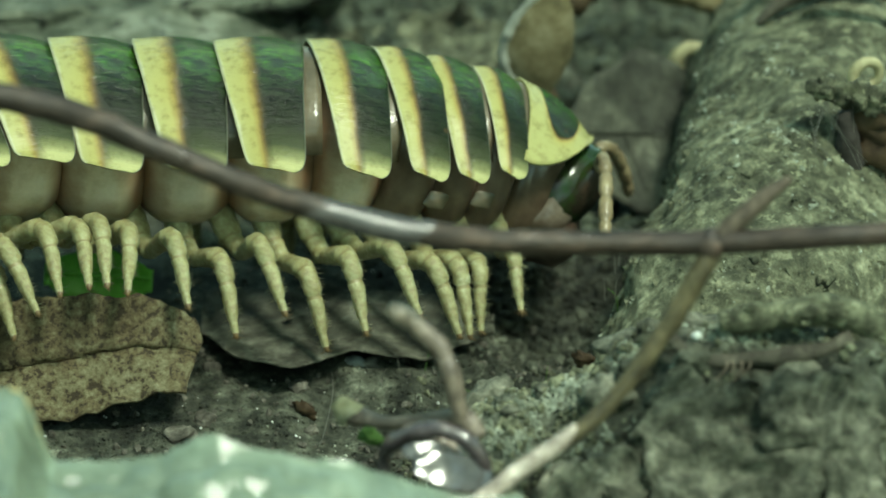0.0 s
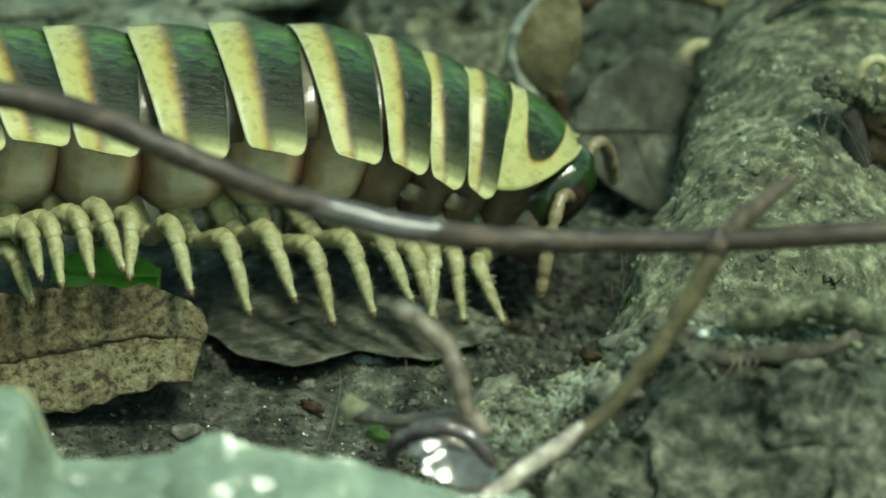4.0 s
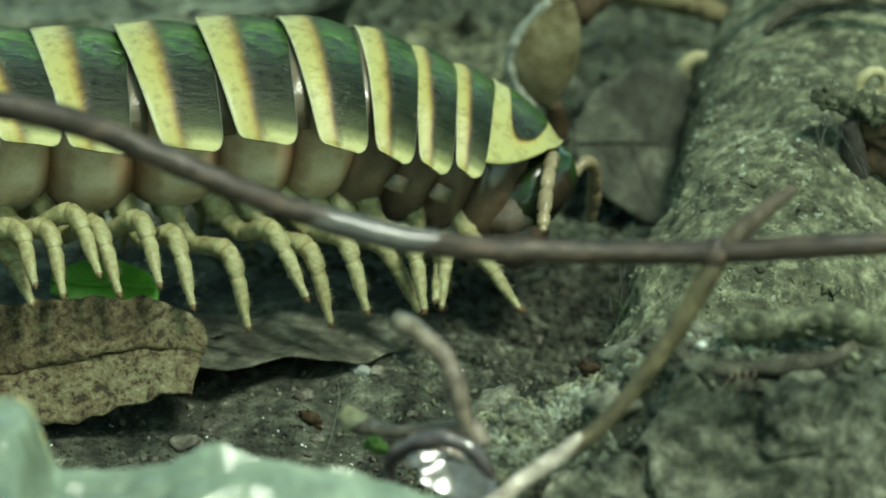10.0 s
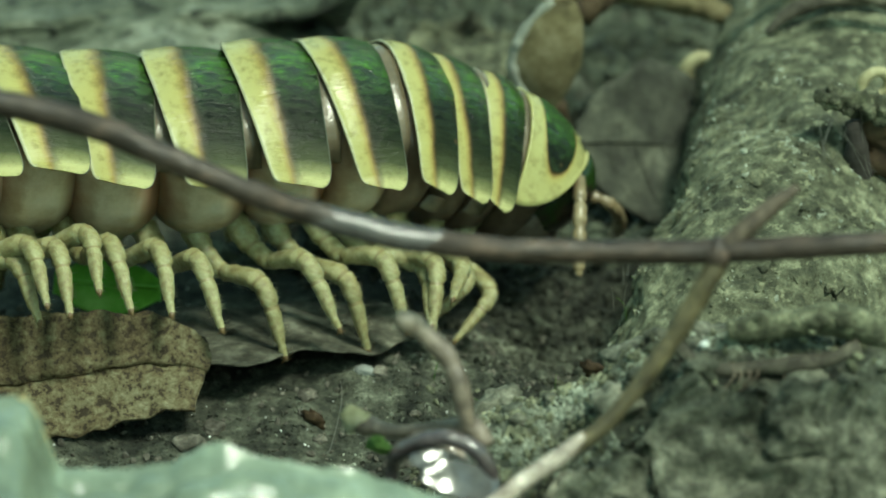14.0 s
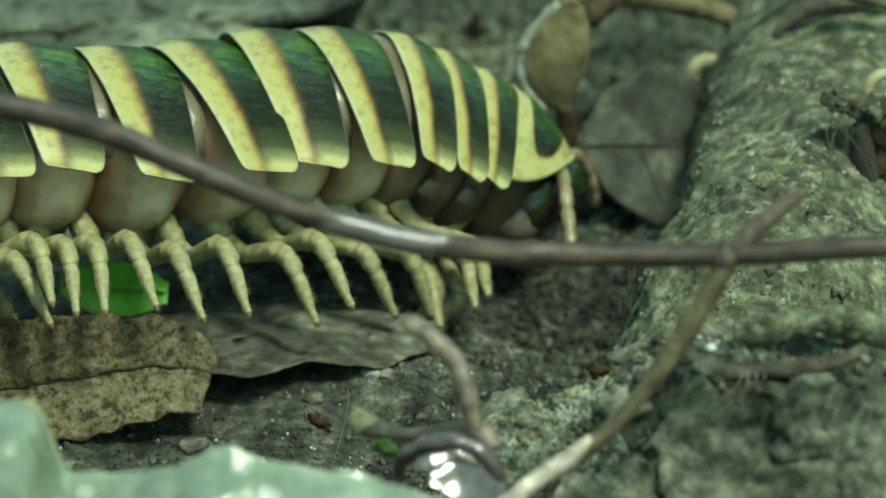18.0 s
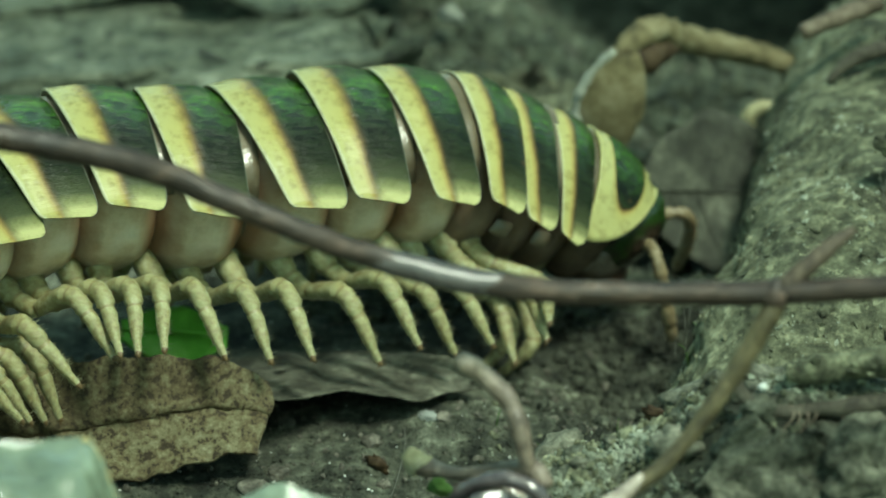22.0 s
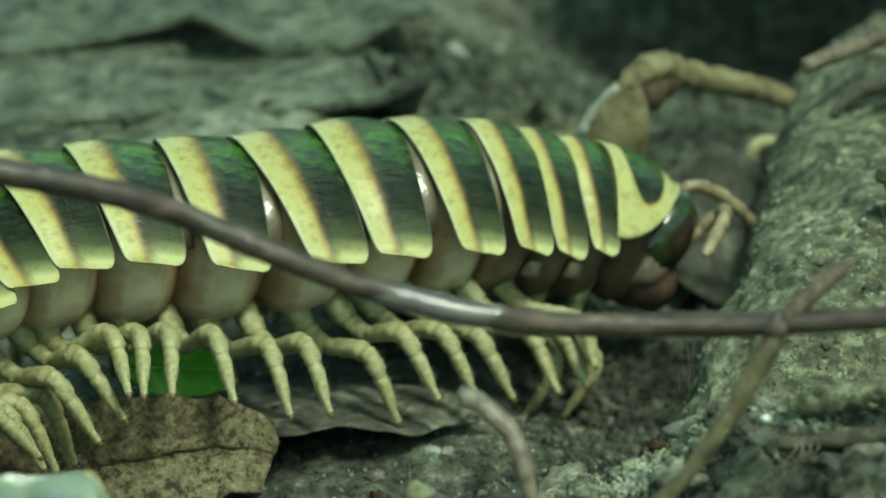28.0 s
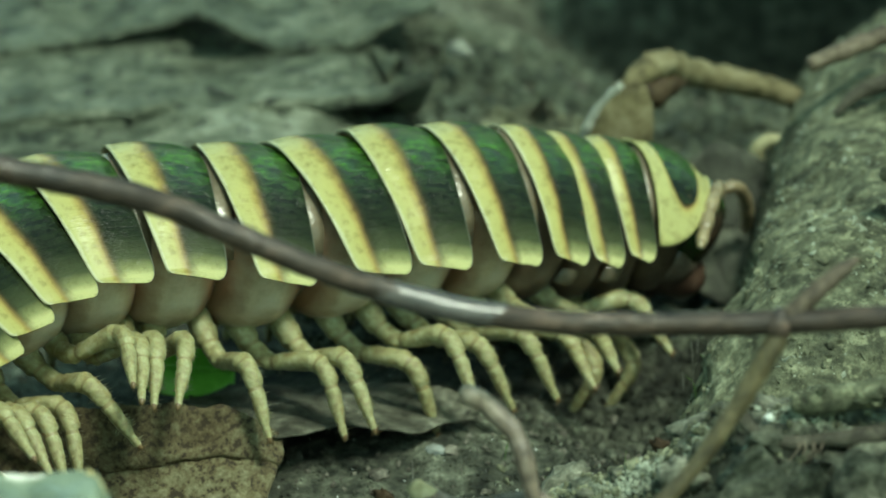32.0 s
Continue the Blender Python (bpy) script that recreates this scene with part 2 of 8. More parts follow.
def tergite_material():
    """Glossy plate: yellow rear band and keel, brown border, green-black front with fine wrinkles."""
    m, nodes, links, b = material("banded_plate", 0.3, 0.8)
    uv = nodes.new("ShaderNodeUVMap")
    tc = nodes.new("ShaderNodeTexCoord")
    ob = tc.outputs["Object"]
    sep = nodes.new("ShaderNodeSeparateXYZ")
    links.new(uv.outputs[0], sep.inputs[0])
    n = noise_node(nodes, links, ob, 520, 6, 0.65)
    fine = noise_node(nodes, links, ob, 2600, 5, 0.65)
    wob = nodes.new("ShaderNodeMath")
    wob.operation = "MULTIPLY_ADD"
    wob.inputs[1].default_value = 0.20
    links.new(n.outputs[0], wob.inputs[0])
    links.new(sep.outputs[0], wob.inputs[2])
    band = ramp(nodes, [(0.0, (0.450, 0.441, 0.297)), (0.12, (0.450, 0.441, 0.270)), (0.15, (0.396, 0.387, 0.162)), (0.34, (0.396, 0.360, 0.126)), (0.41, (0.324, 0.252, 0.081)), (0.47, (0.180, 0.117, 0.041)), (0.53, (0.045, 0.034, 0.014)), (0.60, (0.010, 0.016, 0.007)), (1.0, (0.006, 0.018, 0.006))])
    links.new(wob.outputs[0], band.inputs[0])
    side = nodes.new("ShaderNodeMath")
    side.operation = "MULTIPLY_ADD"
    side.inputs[1].default_value = 0.06
    links.new(n.outputs[0], side.inputs[0])
    links.new(sep.outputs[1], side.inputs[2])
    # brighter green near the midline: reflected foliage painted into the base colour
    grey = ramp(nodes, [(0.0, (0.014, 0.038, 0.003)), (0.24, (0.030, 0.084, 0.005)), (0.40, (0.016, 0.044, 0.004)), (0.56, (0.010, 0.016, 0.006)), (0.78, (0.015, 0.021, 0.009)), (0.90, (0.052, 0.062, 0.028)), (0.955, (0.22, 0.23, 0.10)), (0.985, (0.44, 0.43, 0.20))])
    links.new(side.outputs[0], grey.inputs[0])
    keep = ramp(nodes, [(0.42, (0, 0, 0)), (0.62, (1, 1, 1))])
    links.new(wob.outputs[0], keep.inputs[0])
    wr = noise_node(nodes, links, ob, 2100, 4, 0.7, (0.75, 2.2, 2.2))
    # wrinkle light and shade painted into the colour: troughs darker, crests brighter
    ridge_shade = ramp(nodes, [(0.36, (0.30, 0.30, 0.34)), (0.48, (0.8, 0.8, 0.8)), (0.56, (1.3, 1.35, 1.3)), (0.68, (2.3, 2.4, 2.3))])
    links.new(wr.outputs[0], ridge_shade.inputs[0])
    above = ramp(nodes, [(0.55, (1, 1, 1)), (0.82, (0.15, 0.15, 0.15)), (0.92, (0, 0, 0))])
    links.new(side.outputs[0], above.inputs[0])
    dark = mixed(nodes, links, "MULTIPLY", above.outputs[0], grey.outputs[0], ridge_shade.outputs[0])
    col = mixed(nodes, links, "MIX", keep.outputs[0], band.outputs[0], dark)
    lip = ramp(nodes, [(0.980, (0, 0, 0)), (0.992, (1, 1, 1))])
    links.new(sep.outputs[0], lip.inputs[0])
    col = mixed(nodes, links, "MIX", lip.outputs[0], col, (0.15, 0.155, 0.12))
    specks = nodes.new("ShaderNodeTexVoronoi")
    specks.inputs["Scale"].default_value = 520
    links.new(ob, specks.inputs["Vector"])
    dot = ramp(nodes, [(0.0, (1, 1, 1)), (0.035, (1, 1, 1)), (0.06, (0, 0, 0))])
    links.new(specks.outputs["Distance"], dot.inputs[0])
    col = mixed(nodes, links, "MIX", dot.outputs[0], col, (0.05, 0.035, 0.015))
    tone = ramp(nodes, [(0.3, (0.62, 0.60, 0.55)), (0.5, (0.95, 0.95, 0.95)), (0.7, (1.0, 1.0, 1.0))])
    links.new(fine.outputs[0], tone.inputs[0])
    col = mixed(nodes, links, "MULTIPLY", 1.0, col, tone.outputs[0])
    links.new(col, b.inputs["Base Color"])
    # fine ridges along the back, fading down the smooth flanks
    back = ramp(nodes, [(0.0, (1.0, 1.0, 1.0)), (0.45, (0.85, 0.85, 0.85)), (0.78, (0.42, 0.42, 0.42))])
    links.new(side.outputs[0], back.inputs[0])
    rough_part = mixed(nodes, links, "MULTIPLY", 0.72, back.outputs[0], keep.outputs[0])
    bp = nodes.new("ShaderNodeBump")
    bp.inputs["Distance"].default_value = 0.00022
    links.new(rough_part, bp.inputs["Strength"])
    links.new(wr.outputs[0], bp.inputs["Height"])
    links.new(bp.outputs[0], b.inputs["Normal"])
    sheen = ramp(nodes, [(0.38, (0.48, 0.48, 0.48)), (0.60, (0.20, 0.20, 0.20)), (0.85, (0.12, 0.12, 0.12))])
    links.new(side.outputs[0], sheen.inputs[0])
    links.new(sheen.outputs[0], b.inputs["Specular IOR Level"])
    rr = ramp(nodes, [(0.30, (0.15, 0.15, 0.15)), (0.55, (0.18, 0.18, 0.18)), (0.80, (0.28, 0.28, 0.28))])
    links.new(side.outputs[0], rr.inputs[0])
    links.new(rr.outputs[0], b.inputs["Roughness"])
    return m


def belly_material():
    """Pale waxy ring, browner in the folds at its two ends."""
    m, nodes, links, b = material("pale_belly", 0.5, 0.4)
    tc = nodes.new("ShaderNodeTexCoord")
    n = noise_node(nodes, links, tc.outputs["Object"], 420, 6, 0.65)
    r = ramp(nodes, [(0.34, (0.34, 0.25, 0.15)), (0.5, (0.54, 0.45, 0.31)), (0.64, (0.66, 0.58, 0.44))])
    links.new(n.outputs[0], r.inputs[0])
    sep = nodes.new("ShaderNodeSeparateXYZ")
    links.new(tc.outputs["Generated"], sep.inputs[0])
    wob = nodes.new("ShaderNodeMath")
    wob.operation = "MULTIPLY_ADD"
    wob.inputs[1].default_value = 0.16
    links.new(n.outputs[0], wob.inputs[0])
    links.new(sep.outputs[0], wob.inputs[2])
    fold = ramp(nodes, [(0.0, (1, 1, 1)), (0.20, (1, 1, 1)), (0.44, (0, 0, 0)), (0.80, (0, 0, 0)), (0.96, (1, 1, 1))])
    links.new(wob.outputs[0], fold.inputs[0])
    col = mixed(nodes, links, "MIX", fold.outputs[0], r.outputs[0], (0.20, 0.112, 0.06))
    links.new(col, b.inputs["Base Color"])
    b.inputs["Subsurface Weight"].default_value = 0.6
    b.inputs["Subsurface Radius"].default_value = (0.0012, 0.0008, 0.0005)
    b.inputs["Subsurface Scale"].default_value = 1.0
    f = noise_node(nodes, links, tc.outputs["Object"], 1500, 5)
    bp = nodes.new("ShaderNodeBump")
    bp.inputs["Strength"].default_value, bp.inputs["Distance"].default_value = 0.4, 0.00006
    links.new(f.outputs[0], bp.inputs["Height"])
    links.new(bp.outputs[0], b.inputs["Normal"])
    return m


def skin_material(name, stops, grain, rough, sss, bump=0.3, stretch=None):
    m, nodes, links, b = material(name, rough, 0.5)
    tc = nodes.new("ShaderNodeTexCoord")
    n = noise_node(nodes, links, tc.outputs["Object"], grain, 5, 0.6, stretch)
    r = ramp(nodes, stops)
    links.new(n.outputs[0], r.inputs[0])
    links.new(r.outputs[0], b.inputs["Base Color"])
    b.inputs["Subsurface Weight"].default_value = sss
    b.inputs["Subsurface Radius"].default_value = (0.0006, 0.0004, 0.00025)
    b.inputs["Subsurface Scale"].default_value = 1.0
    f = noise_node(nodes, links, tc.outputs["Object"], grain * 4, 4)
    bp = nodes.new("ShaderNodeBump")
    bp.inputs["Strength"].default_value, bp.inputs["Distance"].default_value = bump, 0.00005
    links.new(f.outputs[0], bp.inputs["Height"])
    links.new(bp.outputs[0], b.inputs["Normal"])
    return m


plate_mat = tergite_material()
belly_mat = belly_material()
collar_mat = skin_material("grey_olive_collar", [(0.3, (0.065, 0.055, 0.034)), (0.55, (0.15, 0.125, 0.082)), (0.75, (0.25, 0.21, 0.15))], 500, 0.22, 0.2, 0.8)
joint_mat = skin_material("brown_joint_skin", [(0.3, (0.05, 0.032, 0.02)), (0.7, (0.14, 0.10, 0.065))], 700, 0.16, 0.1)
leg_mat = skin_material("pale_yellow_leg", [(0.28, (0.184, 0.152, 0.069)), (0.43, (0.294, 0.271, 0.129)), (0.56, (0.368, 0.359, 0.184)), (0.72, (0.515, 0.515, 0.331))], 3200, 0.28, 0.2, 1.0)
leg_joint_mat = skin_material("ochre_leg_joint", [(0.3, (0.18, 0.14, 0.062)), (0.7, (0.32, 0.285, 0.137))], 1100, 0.35, 0.1)
claw_mat = skin_material("brown_claw", [(0.3, (0.11, 0.075, 0.035)), (0.7, (0.22, 0.15, 0.07))], 900, 0.35, 0.0)
head_mat = skin_material("dark_head", [(0.32, (0.009, 0.020, 0.004)), (0.46, (0.016, 0.038, 0.007)), (0.56, (0.020, 0.016, 0.010)), (0.72, (0.060, 0.040, 0.026))], 420, 0.18, 0.0, 0.5)
cheek_mat = skin_material("brown_cheek", [(0.3, (0.035, 0.025, 0.016)), (0.5, (0.095, 0.07, 0.048)), (0.72, (0.20, 0.17, 0.13))], 600, 0.14, 0.1)
front_belly_mat = skin_material("brown_front_belly", [(0.3, (0.078, 0.049, 0.031)), (0.5, (0.162, 0.116, 0.077)), (0.72, (0.276, 0.221, 0.160))], 420, 0.3, 0.3)
mouth_mat = skin_material("brown_mouthparts", [(0.3, (0.022, 0.012, 0.008)), (0.55, (0.060, 0.036, 0.024)), (0.75, (0.13, 0.09, 0.065))], 600, 0.3, 0.1)
antenna_mat = skin_material("tan_antenna", [(0.3, (0.15, 0.115, 0.065)), (0.6, (0.30, 0.245, 0.14)), (0.75, (0.42, 0.36, 0.23))], 1200, 0.32, 0.1)


# ---- mesh helpers (millimetres) ----
def part(name, bm, mat, parent=None, label=""):
    """Links a bmesh as one mesh object under a thing or a part."""
    me = bpy.data.meshes.new(name)
    for v in bm.verts:
        v.co *= MM
    bm.to_mesh(me)
    bm.free()
    me.materials.append(mat)
    for p in me.polygons:
        p.use_smooth = True
    ob = new(name, me)
    if parent:
        ob.parent = parent
    if label:
        tagged(ob, label)
    return ob


def mesh_part(name, verts, faces, mat, parent=None, label="", smooth=True):
    me = bpy.data.meshes.new(name)
    me.from_pydata([(x * MM, y * MM, z * MM) for x, y, z in verts], [], faces)
    me.materials.append(mat)
    if smooth:
        me.polygons.foreach_set("use_smooth", [True] * len(me.polygons))
    me.update()
    ob = new(name, me)
    if parent:
        ob.parent = parent
    if label:
        tagged(ob, label)
    return ob


def thing(name, label, category, m=None, group="", kind=""):
    ob = new(name)
    ob.empty_display_size = 0.002
    tagged(ob, label, category, group, kind)
    if m:
        ob.matrix_basis = m
    return ob


def spline(points, steps):
    """A smooth line through points, as many columns as they have."""
    pts = [np.array(p, float) for p in points]
    pts = [2 * pts[0] - pts[1]] + pts + [2 * pts[-1] - pts[-2]]
    out = []
    for a, b, c, d in zip(pts, pts[1:], pts[2:], pts[3:]):
        for k in range(steps):
            t = k / steps
            out.append(0.5 * (2 * b + (c - a) * t + (2 * a - 5 * b + 4 * c - d) * t * t + (3 * b - a - 3 * c + d) * t**3))
    return out + [pts[-2]]


def tube(line, sides=12, rough=0.0, freq=1.0, flat=1.0, seed=0.0, caps=True):
    """A tube along rows of x, y, z, radius, with uneven skin."""
    bm = bmesh.new()
    rings, last = [], Vector((0, 0, 1))
    n = len(line)
    for i, row in enumerate(line):
        p = Vector(row[:3])
        d = (Vector(line[min(i + 1, n - 1)][:3]) - Vector(line[max(i - 1, 0)][:3])).normalized()
        side = d.cross(last)
        if side.length < 1e-3:
            side = d.cross(Vector((0.3, 1, 0.2)))
        side.normalize()
        last = side.cross(d).normalized()
        ring = []
        for k in range(sides):
            a = 2 * math.pi * k / sides
            way = side * math.cos(a) + last * math.sin(a) * flat
            r = row[3]
            if rough:
                q = (p + way * r) * freq + Vector((seed, seed * 2.3, 0))
                r *= 1 + rough * (noise.noise(q) + 0.5 * noise.noise(q * 2.7))
            ring.append(bm.verts.new(p + way * r))
        rings.append(ring)
    for a, b in zip(rings, rings[1:]):
        for k in range(sides):
            bm.faces.new((a[k], a[(k + 1) % sides], b[(k + 1) % sides], b[k]))
    if caps:
        bm.faces.new(rings[0][::-1])
        bm.faces.new(rings[-1])
    bmesh.ops.recalc_face_normals(bm, faces=bm.faces)
    return bm


def sheet(fn, nu, nv, thick, hole=None):
    """A leaf or plate: fn(u, v) for u, v in 0..1, thickened downwards; hole(u, v) cuts it open."""
    bm = bmesh.new()
    tops, lows = [], []
    uvs = {}
    for i in range(nu + 1):
        row, low = [], []
        for j in range(nv + 1):
            u, v = i / nu, j / nv
            p = Vector(fn(u, v))
            e = 0.5 / max(nu, nv)
            du = Vector(fn(min(u + e, 1), v)) - Vector(fn(max(u - e, 0), v))
            dv = Vector(fn(u, min(v + e, 1))) - Vector(fn(u, max(v - e, 0)))
            nrm = du.cross(dv)
            nrm = nrm.normalized() if nrm.length > 1e-9 else Vector((0, 0, 1))
            row.append(bm.verts.new(p))
            low.append(bm.verts.new(p - nrm * thick))
            uvs[row[-1]] = uvs[low[-1]] = (u, v)
        tops.append(row)
        lows.append(low)
    keep = [[not (hole and hole((i + 0.5) / nu, (j + 0.5) / nv)) for j in range(nv)] for i in range(nu)]
    for i in range(nu):
        for j in range(nv):
            if not keep[i][j]:
                continue
            bm.faces.new((tops[i][j], tops[i + 1][j], tops[i + 1][j + 1], tops[i][j + 1]))
            bm.faces.new((lows[i][j], lows[i][j + 1], lows[i + 1][j + 1], lows[i + 1][j]))
            for di, dj, a, b in ((-1, 0, (i, j + 1), (i, j)), (1, 0, (i + 1, j), (i + 1, j + 1)), (0, -1, (i, j), (i + 1, j)), (0, 1, (i + 1, j + 1), (i, j + 1))):
                x, y = i + di, j + dj
                if not (0 <= x < nu and 0 <= y < nv) or not keep[x][y]:
                    bm.faces.new((tops[a[0]][a[1]], lows[a[0]][a[1]], lows[b[0]][b[1]], tops[b[0]][b[1]]))
    for v in [v for v in bm.verts if not v.link_faces]:
        uvs.pop(v)
        bm.verts.remove(v)
    layer = bm.loops.layers.uv.new("UVMap")
    for f in bm.faces:
        for loop in f.loops:
            loop[layer].uv = uvs[loop.vert]
    return bm


def lump(rx, ry, rz, rough, seed, rings=8, sides=12, freq=1.0):
    """An uneven pebble shape round the origin."""
    bm = bmesh.new()
    bmesh.ops.create_uvsphere(bm, u_segments=sides, v_segments=rings, radius=1)
    for v in bm.verts:
        k = 1 + rough * (noise.noise(v.co * 1.3 * freq + Vector((seed, 0, seed))) + 0.5 * noise.noise(v.co * 3.1 * freq + Vector((0, seed, 0))))
        v.co = Vector((v.co.x * rx * k, v.co.y * ry * k, v.co.z * rz * k))
    return bm


def ease(a, b, x):
    t = min(max((x - a) / (b - a), 0.0), 1.0)
    return t * t * (3 - 2 * t)


# ---- ground ----
def height(x, y):
    """The lie of the litter, in millimetres."""
    z = -1.8
    z += 3.5 * ease(6, 17, y) * ease(7, -3, x)
    z += 1.2 * ease(8, 22, y) * ease(0, 8, x)
    z -= 9.0 * math.exp(-(((x - 8.5) / 9) ** 2) - ((y - 36) / 4.5) ** 2)
    crest = 4.4 * ease(-1.6, 2.0, x) + 3.4 * ease(2.0, 9.0, x)
    z += crest * math.exp(-(((y + 13.5 + 0.15 * max(x, 0)) / 4.6) ** 2))
    z += 8.2 * math.exp(-(((y + 30) / 5.5) ** 2)) * ease(8, -2, x)
    z -= 1.3 * math.exp(-(((x - 3.8) / 3.0) ** 2) - ((y - 1.2) / 2.8) ** 2)
    z += 0.65 * math.exp(-(((x + 3.5) / 7.5) ** 2) - ((y + 2.6) / 3.0) ** 2)
    away = ease(60, 400, math.hypot(x, y))
    q = Vector((x, y, 0.0))
    rough = 0.30 + 0.55 * ease(-1, 4, x) * ease(-4, -9, y)
    z += rough * (1 - away) * (noise.noise(q * 0.42) + 0.55 * noise.noise(q * 0.95 + Vector((7, 3, 1))) + 0.30 * noise.noise(q * 2.1))
    return z + away * 14 * noise.noise(q * 0.012)


def spread(lo, hi, step, far):
    core = list(np.arange(lo, hi + step / 2, step))
    gap, a, b = step, [], []
    x, y = lo, hi
    while y < far:
        gap *= 1.35
        x, y = x - gap, y + gap
        a.append(x)
        b.append(y)
    return a[::-1] + core + b


gx, gy = spread(-26, 26, 0.26, 3000), spread(-24, 44, 0.26, 3000)
gverts = [(x, y, height(x, y)) for y in gy for x in gx]
gw = len(gx)
gfaces = [(j * gw + i, j * gw + i + 1, (j + 1) * gw + i + 1, (j + 1) * gw + i) for j in range(len(gy) - 1) for i in range(gw - 1)]
ground = tagged(mesh_part("ground", gverts, gfaces, soil_mat), "dark crumbly forest soil with pale grains", "ground", kind="structure")


def crumbs(name, count, where, size, mat, label, category, seed, flat=0.7):
    """Many little clods joined into one stuff object."""
    rnd = random.Random(seed)
    base = bmesh.new()
    bmesh.ops.create_icosphere(base, subdivisions=1, radius=1)
    shape = [v.co.copy() for v in base.verts]
    tris = [[v.index for v in f.verts] for f in base.faces]
    base.free()
    verts, faces = [], []
    for _ in range(count):
        x, y = where(rnd)
        s = rnd.uniform(*size) * rnd.uniform(0.5, 1.0)
        turn = Euler((rnd.uniform(0, 6), rnd.uniform(0, 6), rnd.uniform(0, 6))).to_matrix()
        k = [rnd.uniform(0.6, 1.3) for _ in shape]
        z, at = height(x, y), len(verts)
        for co, f in zip(shape, k):
            p = turn @ Vector((co.x * s * f, co.y * s * f * 0.8, co.z * s * f * flat))
            verts.append((x + p.x, y + p.y, z + s * 0.2 + p.z))
        faces += [[at + i for i in t] for t in tris]
    return tagged(mesh_part(name, verts, faces, mat, smooth=False), label, category, kind="stuff")


crumbs("soil_crumbs", 3600, lambda r: (r.uniform(-22, 22), r.uniform(-13, 30)), (0.06, 0.22), crumb_mat, "loose dark soil crumbs lying on the ground", "soil", 1)
crumbs("bark_crumbs", 3600, lambda r: (r.uniform(-1, 18), r.gauss(-13, 4)), (0.05, 0.26), bark_mat, "grey broken bark crumbs heaped on the bank", "bark debris", 2)
crumbs("fine_crumbs", 7000, lambda r: (r.uniform(-13, 8), r.uniform(-15, -1)), (0.03, 0.11), soil_mat, "fine dark soil grains in front of the millipede", "soil", 6)
def patchy(r):
    """A spot on the bank where the lichen has taken hold."""
    while True:
        x, y = r.gauss(5.8, 3.4), r.gauss(-13.4, 3.4)
        if noise.noise(Vector((x * 0.75, y * 0.75, 3))) + 0.5 * noise.noise(Vector((x * 2.1, y * 2.1, 5))) > r.uniform(-0.05, 0.22):
            return x, y


crumbs("lichen_crumbs", 15000, patchy, (0.02, 0.13), lichen_mat, "pale grey-green lichen crumbs on the bank", "lichen", 7)
crumbs("leaf_mould", 900, lambda r: (r.gauss(4.6, 1.7), r.gauss(2.6, 2.3)), (0.1, 0.42), soil_mat, "black-brown rotten leaf mould in the hollow", "leaf mould", 8)
crumbs("pale_grains", 260, lambda r: (r.uniform(-14, 16), r.uniform(-16, 10)), (0.03, 0.09), white_mat, "tiny pale sand grains scattered over the soil", "sand", 3)

# ---- living root, bark slabs and rotten wood ----
root_line = spline([(6.6, -9.0, -3.6, 3.4), (9.3, -4.6, -1.4, 4.2), (11.0, -1.0, 0.0, 4.6), (12.2, 3.0, 0.8, 4.6), (13.4, 9.0, 1.4, 4.8), (15.0, 18.0, 1.0, 5.0), (17.2, 25.0, -2.4, 5.0), (20.5, 34.0, -8.0, 5.0)], 14)
root_bm = tube([tuple(r) for r in root_line], 64, 0.0)
bmesh.ops.subdivide_edges(root_bm, edges=root_bm.edges[:], cuts=1, use_grid_fill=True)
root_bm.normal_update()
for v in root_bm.verts:
    q = v.co.copy()
    v.co += v.normal * (0.45 * noise.noise(q * 0.35) + 0.22 * noise.noise(q * 0.9) + 0.11 * noise.noise(q * 2.2) + 0.05 * noise.noise(q * 3.6))
root = tagged(part("tree_root", root_bm, bark_mat), "thick grey lichen-crusted tree root with rough bark", "root")


scale_rnd = random.Random(29)
for k in range(80):
    i = scale_rnd.randrange(20, 66)
    a, b = Vector(root_line[i][:3]), Vector(root_line[i + 1][:3])
    d = (b - a).normalized()
    across = d.cross(Vector((0, 0, 1))).normalized()
    up = across.cross(d)
    ang = scale_rnd.uniform(0.35, 2.9)
    out = across * math.cos(ang) + up * math.sin(ang)
    p = a + out * (root_line[i][3] - 0.095 + 0.45 * noise.noise((a + out * root_line[i][3]) * 0.35))
    turn = Matrix((d, out.cross(d), out)).transposed().to_4x4()
    size = scale_rnd.uniform(0.12, 0.34)
    plate = part("bark_scale", lump(size * 1.6, size, 0.11, 0.55, k * 2.1, 8, 14, 1.4), bark_mat, root)
    plate.matrix_basis = Matrix.Translation(p * MM) @ turn


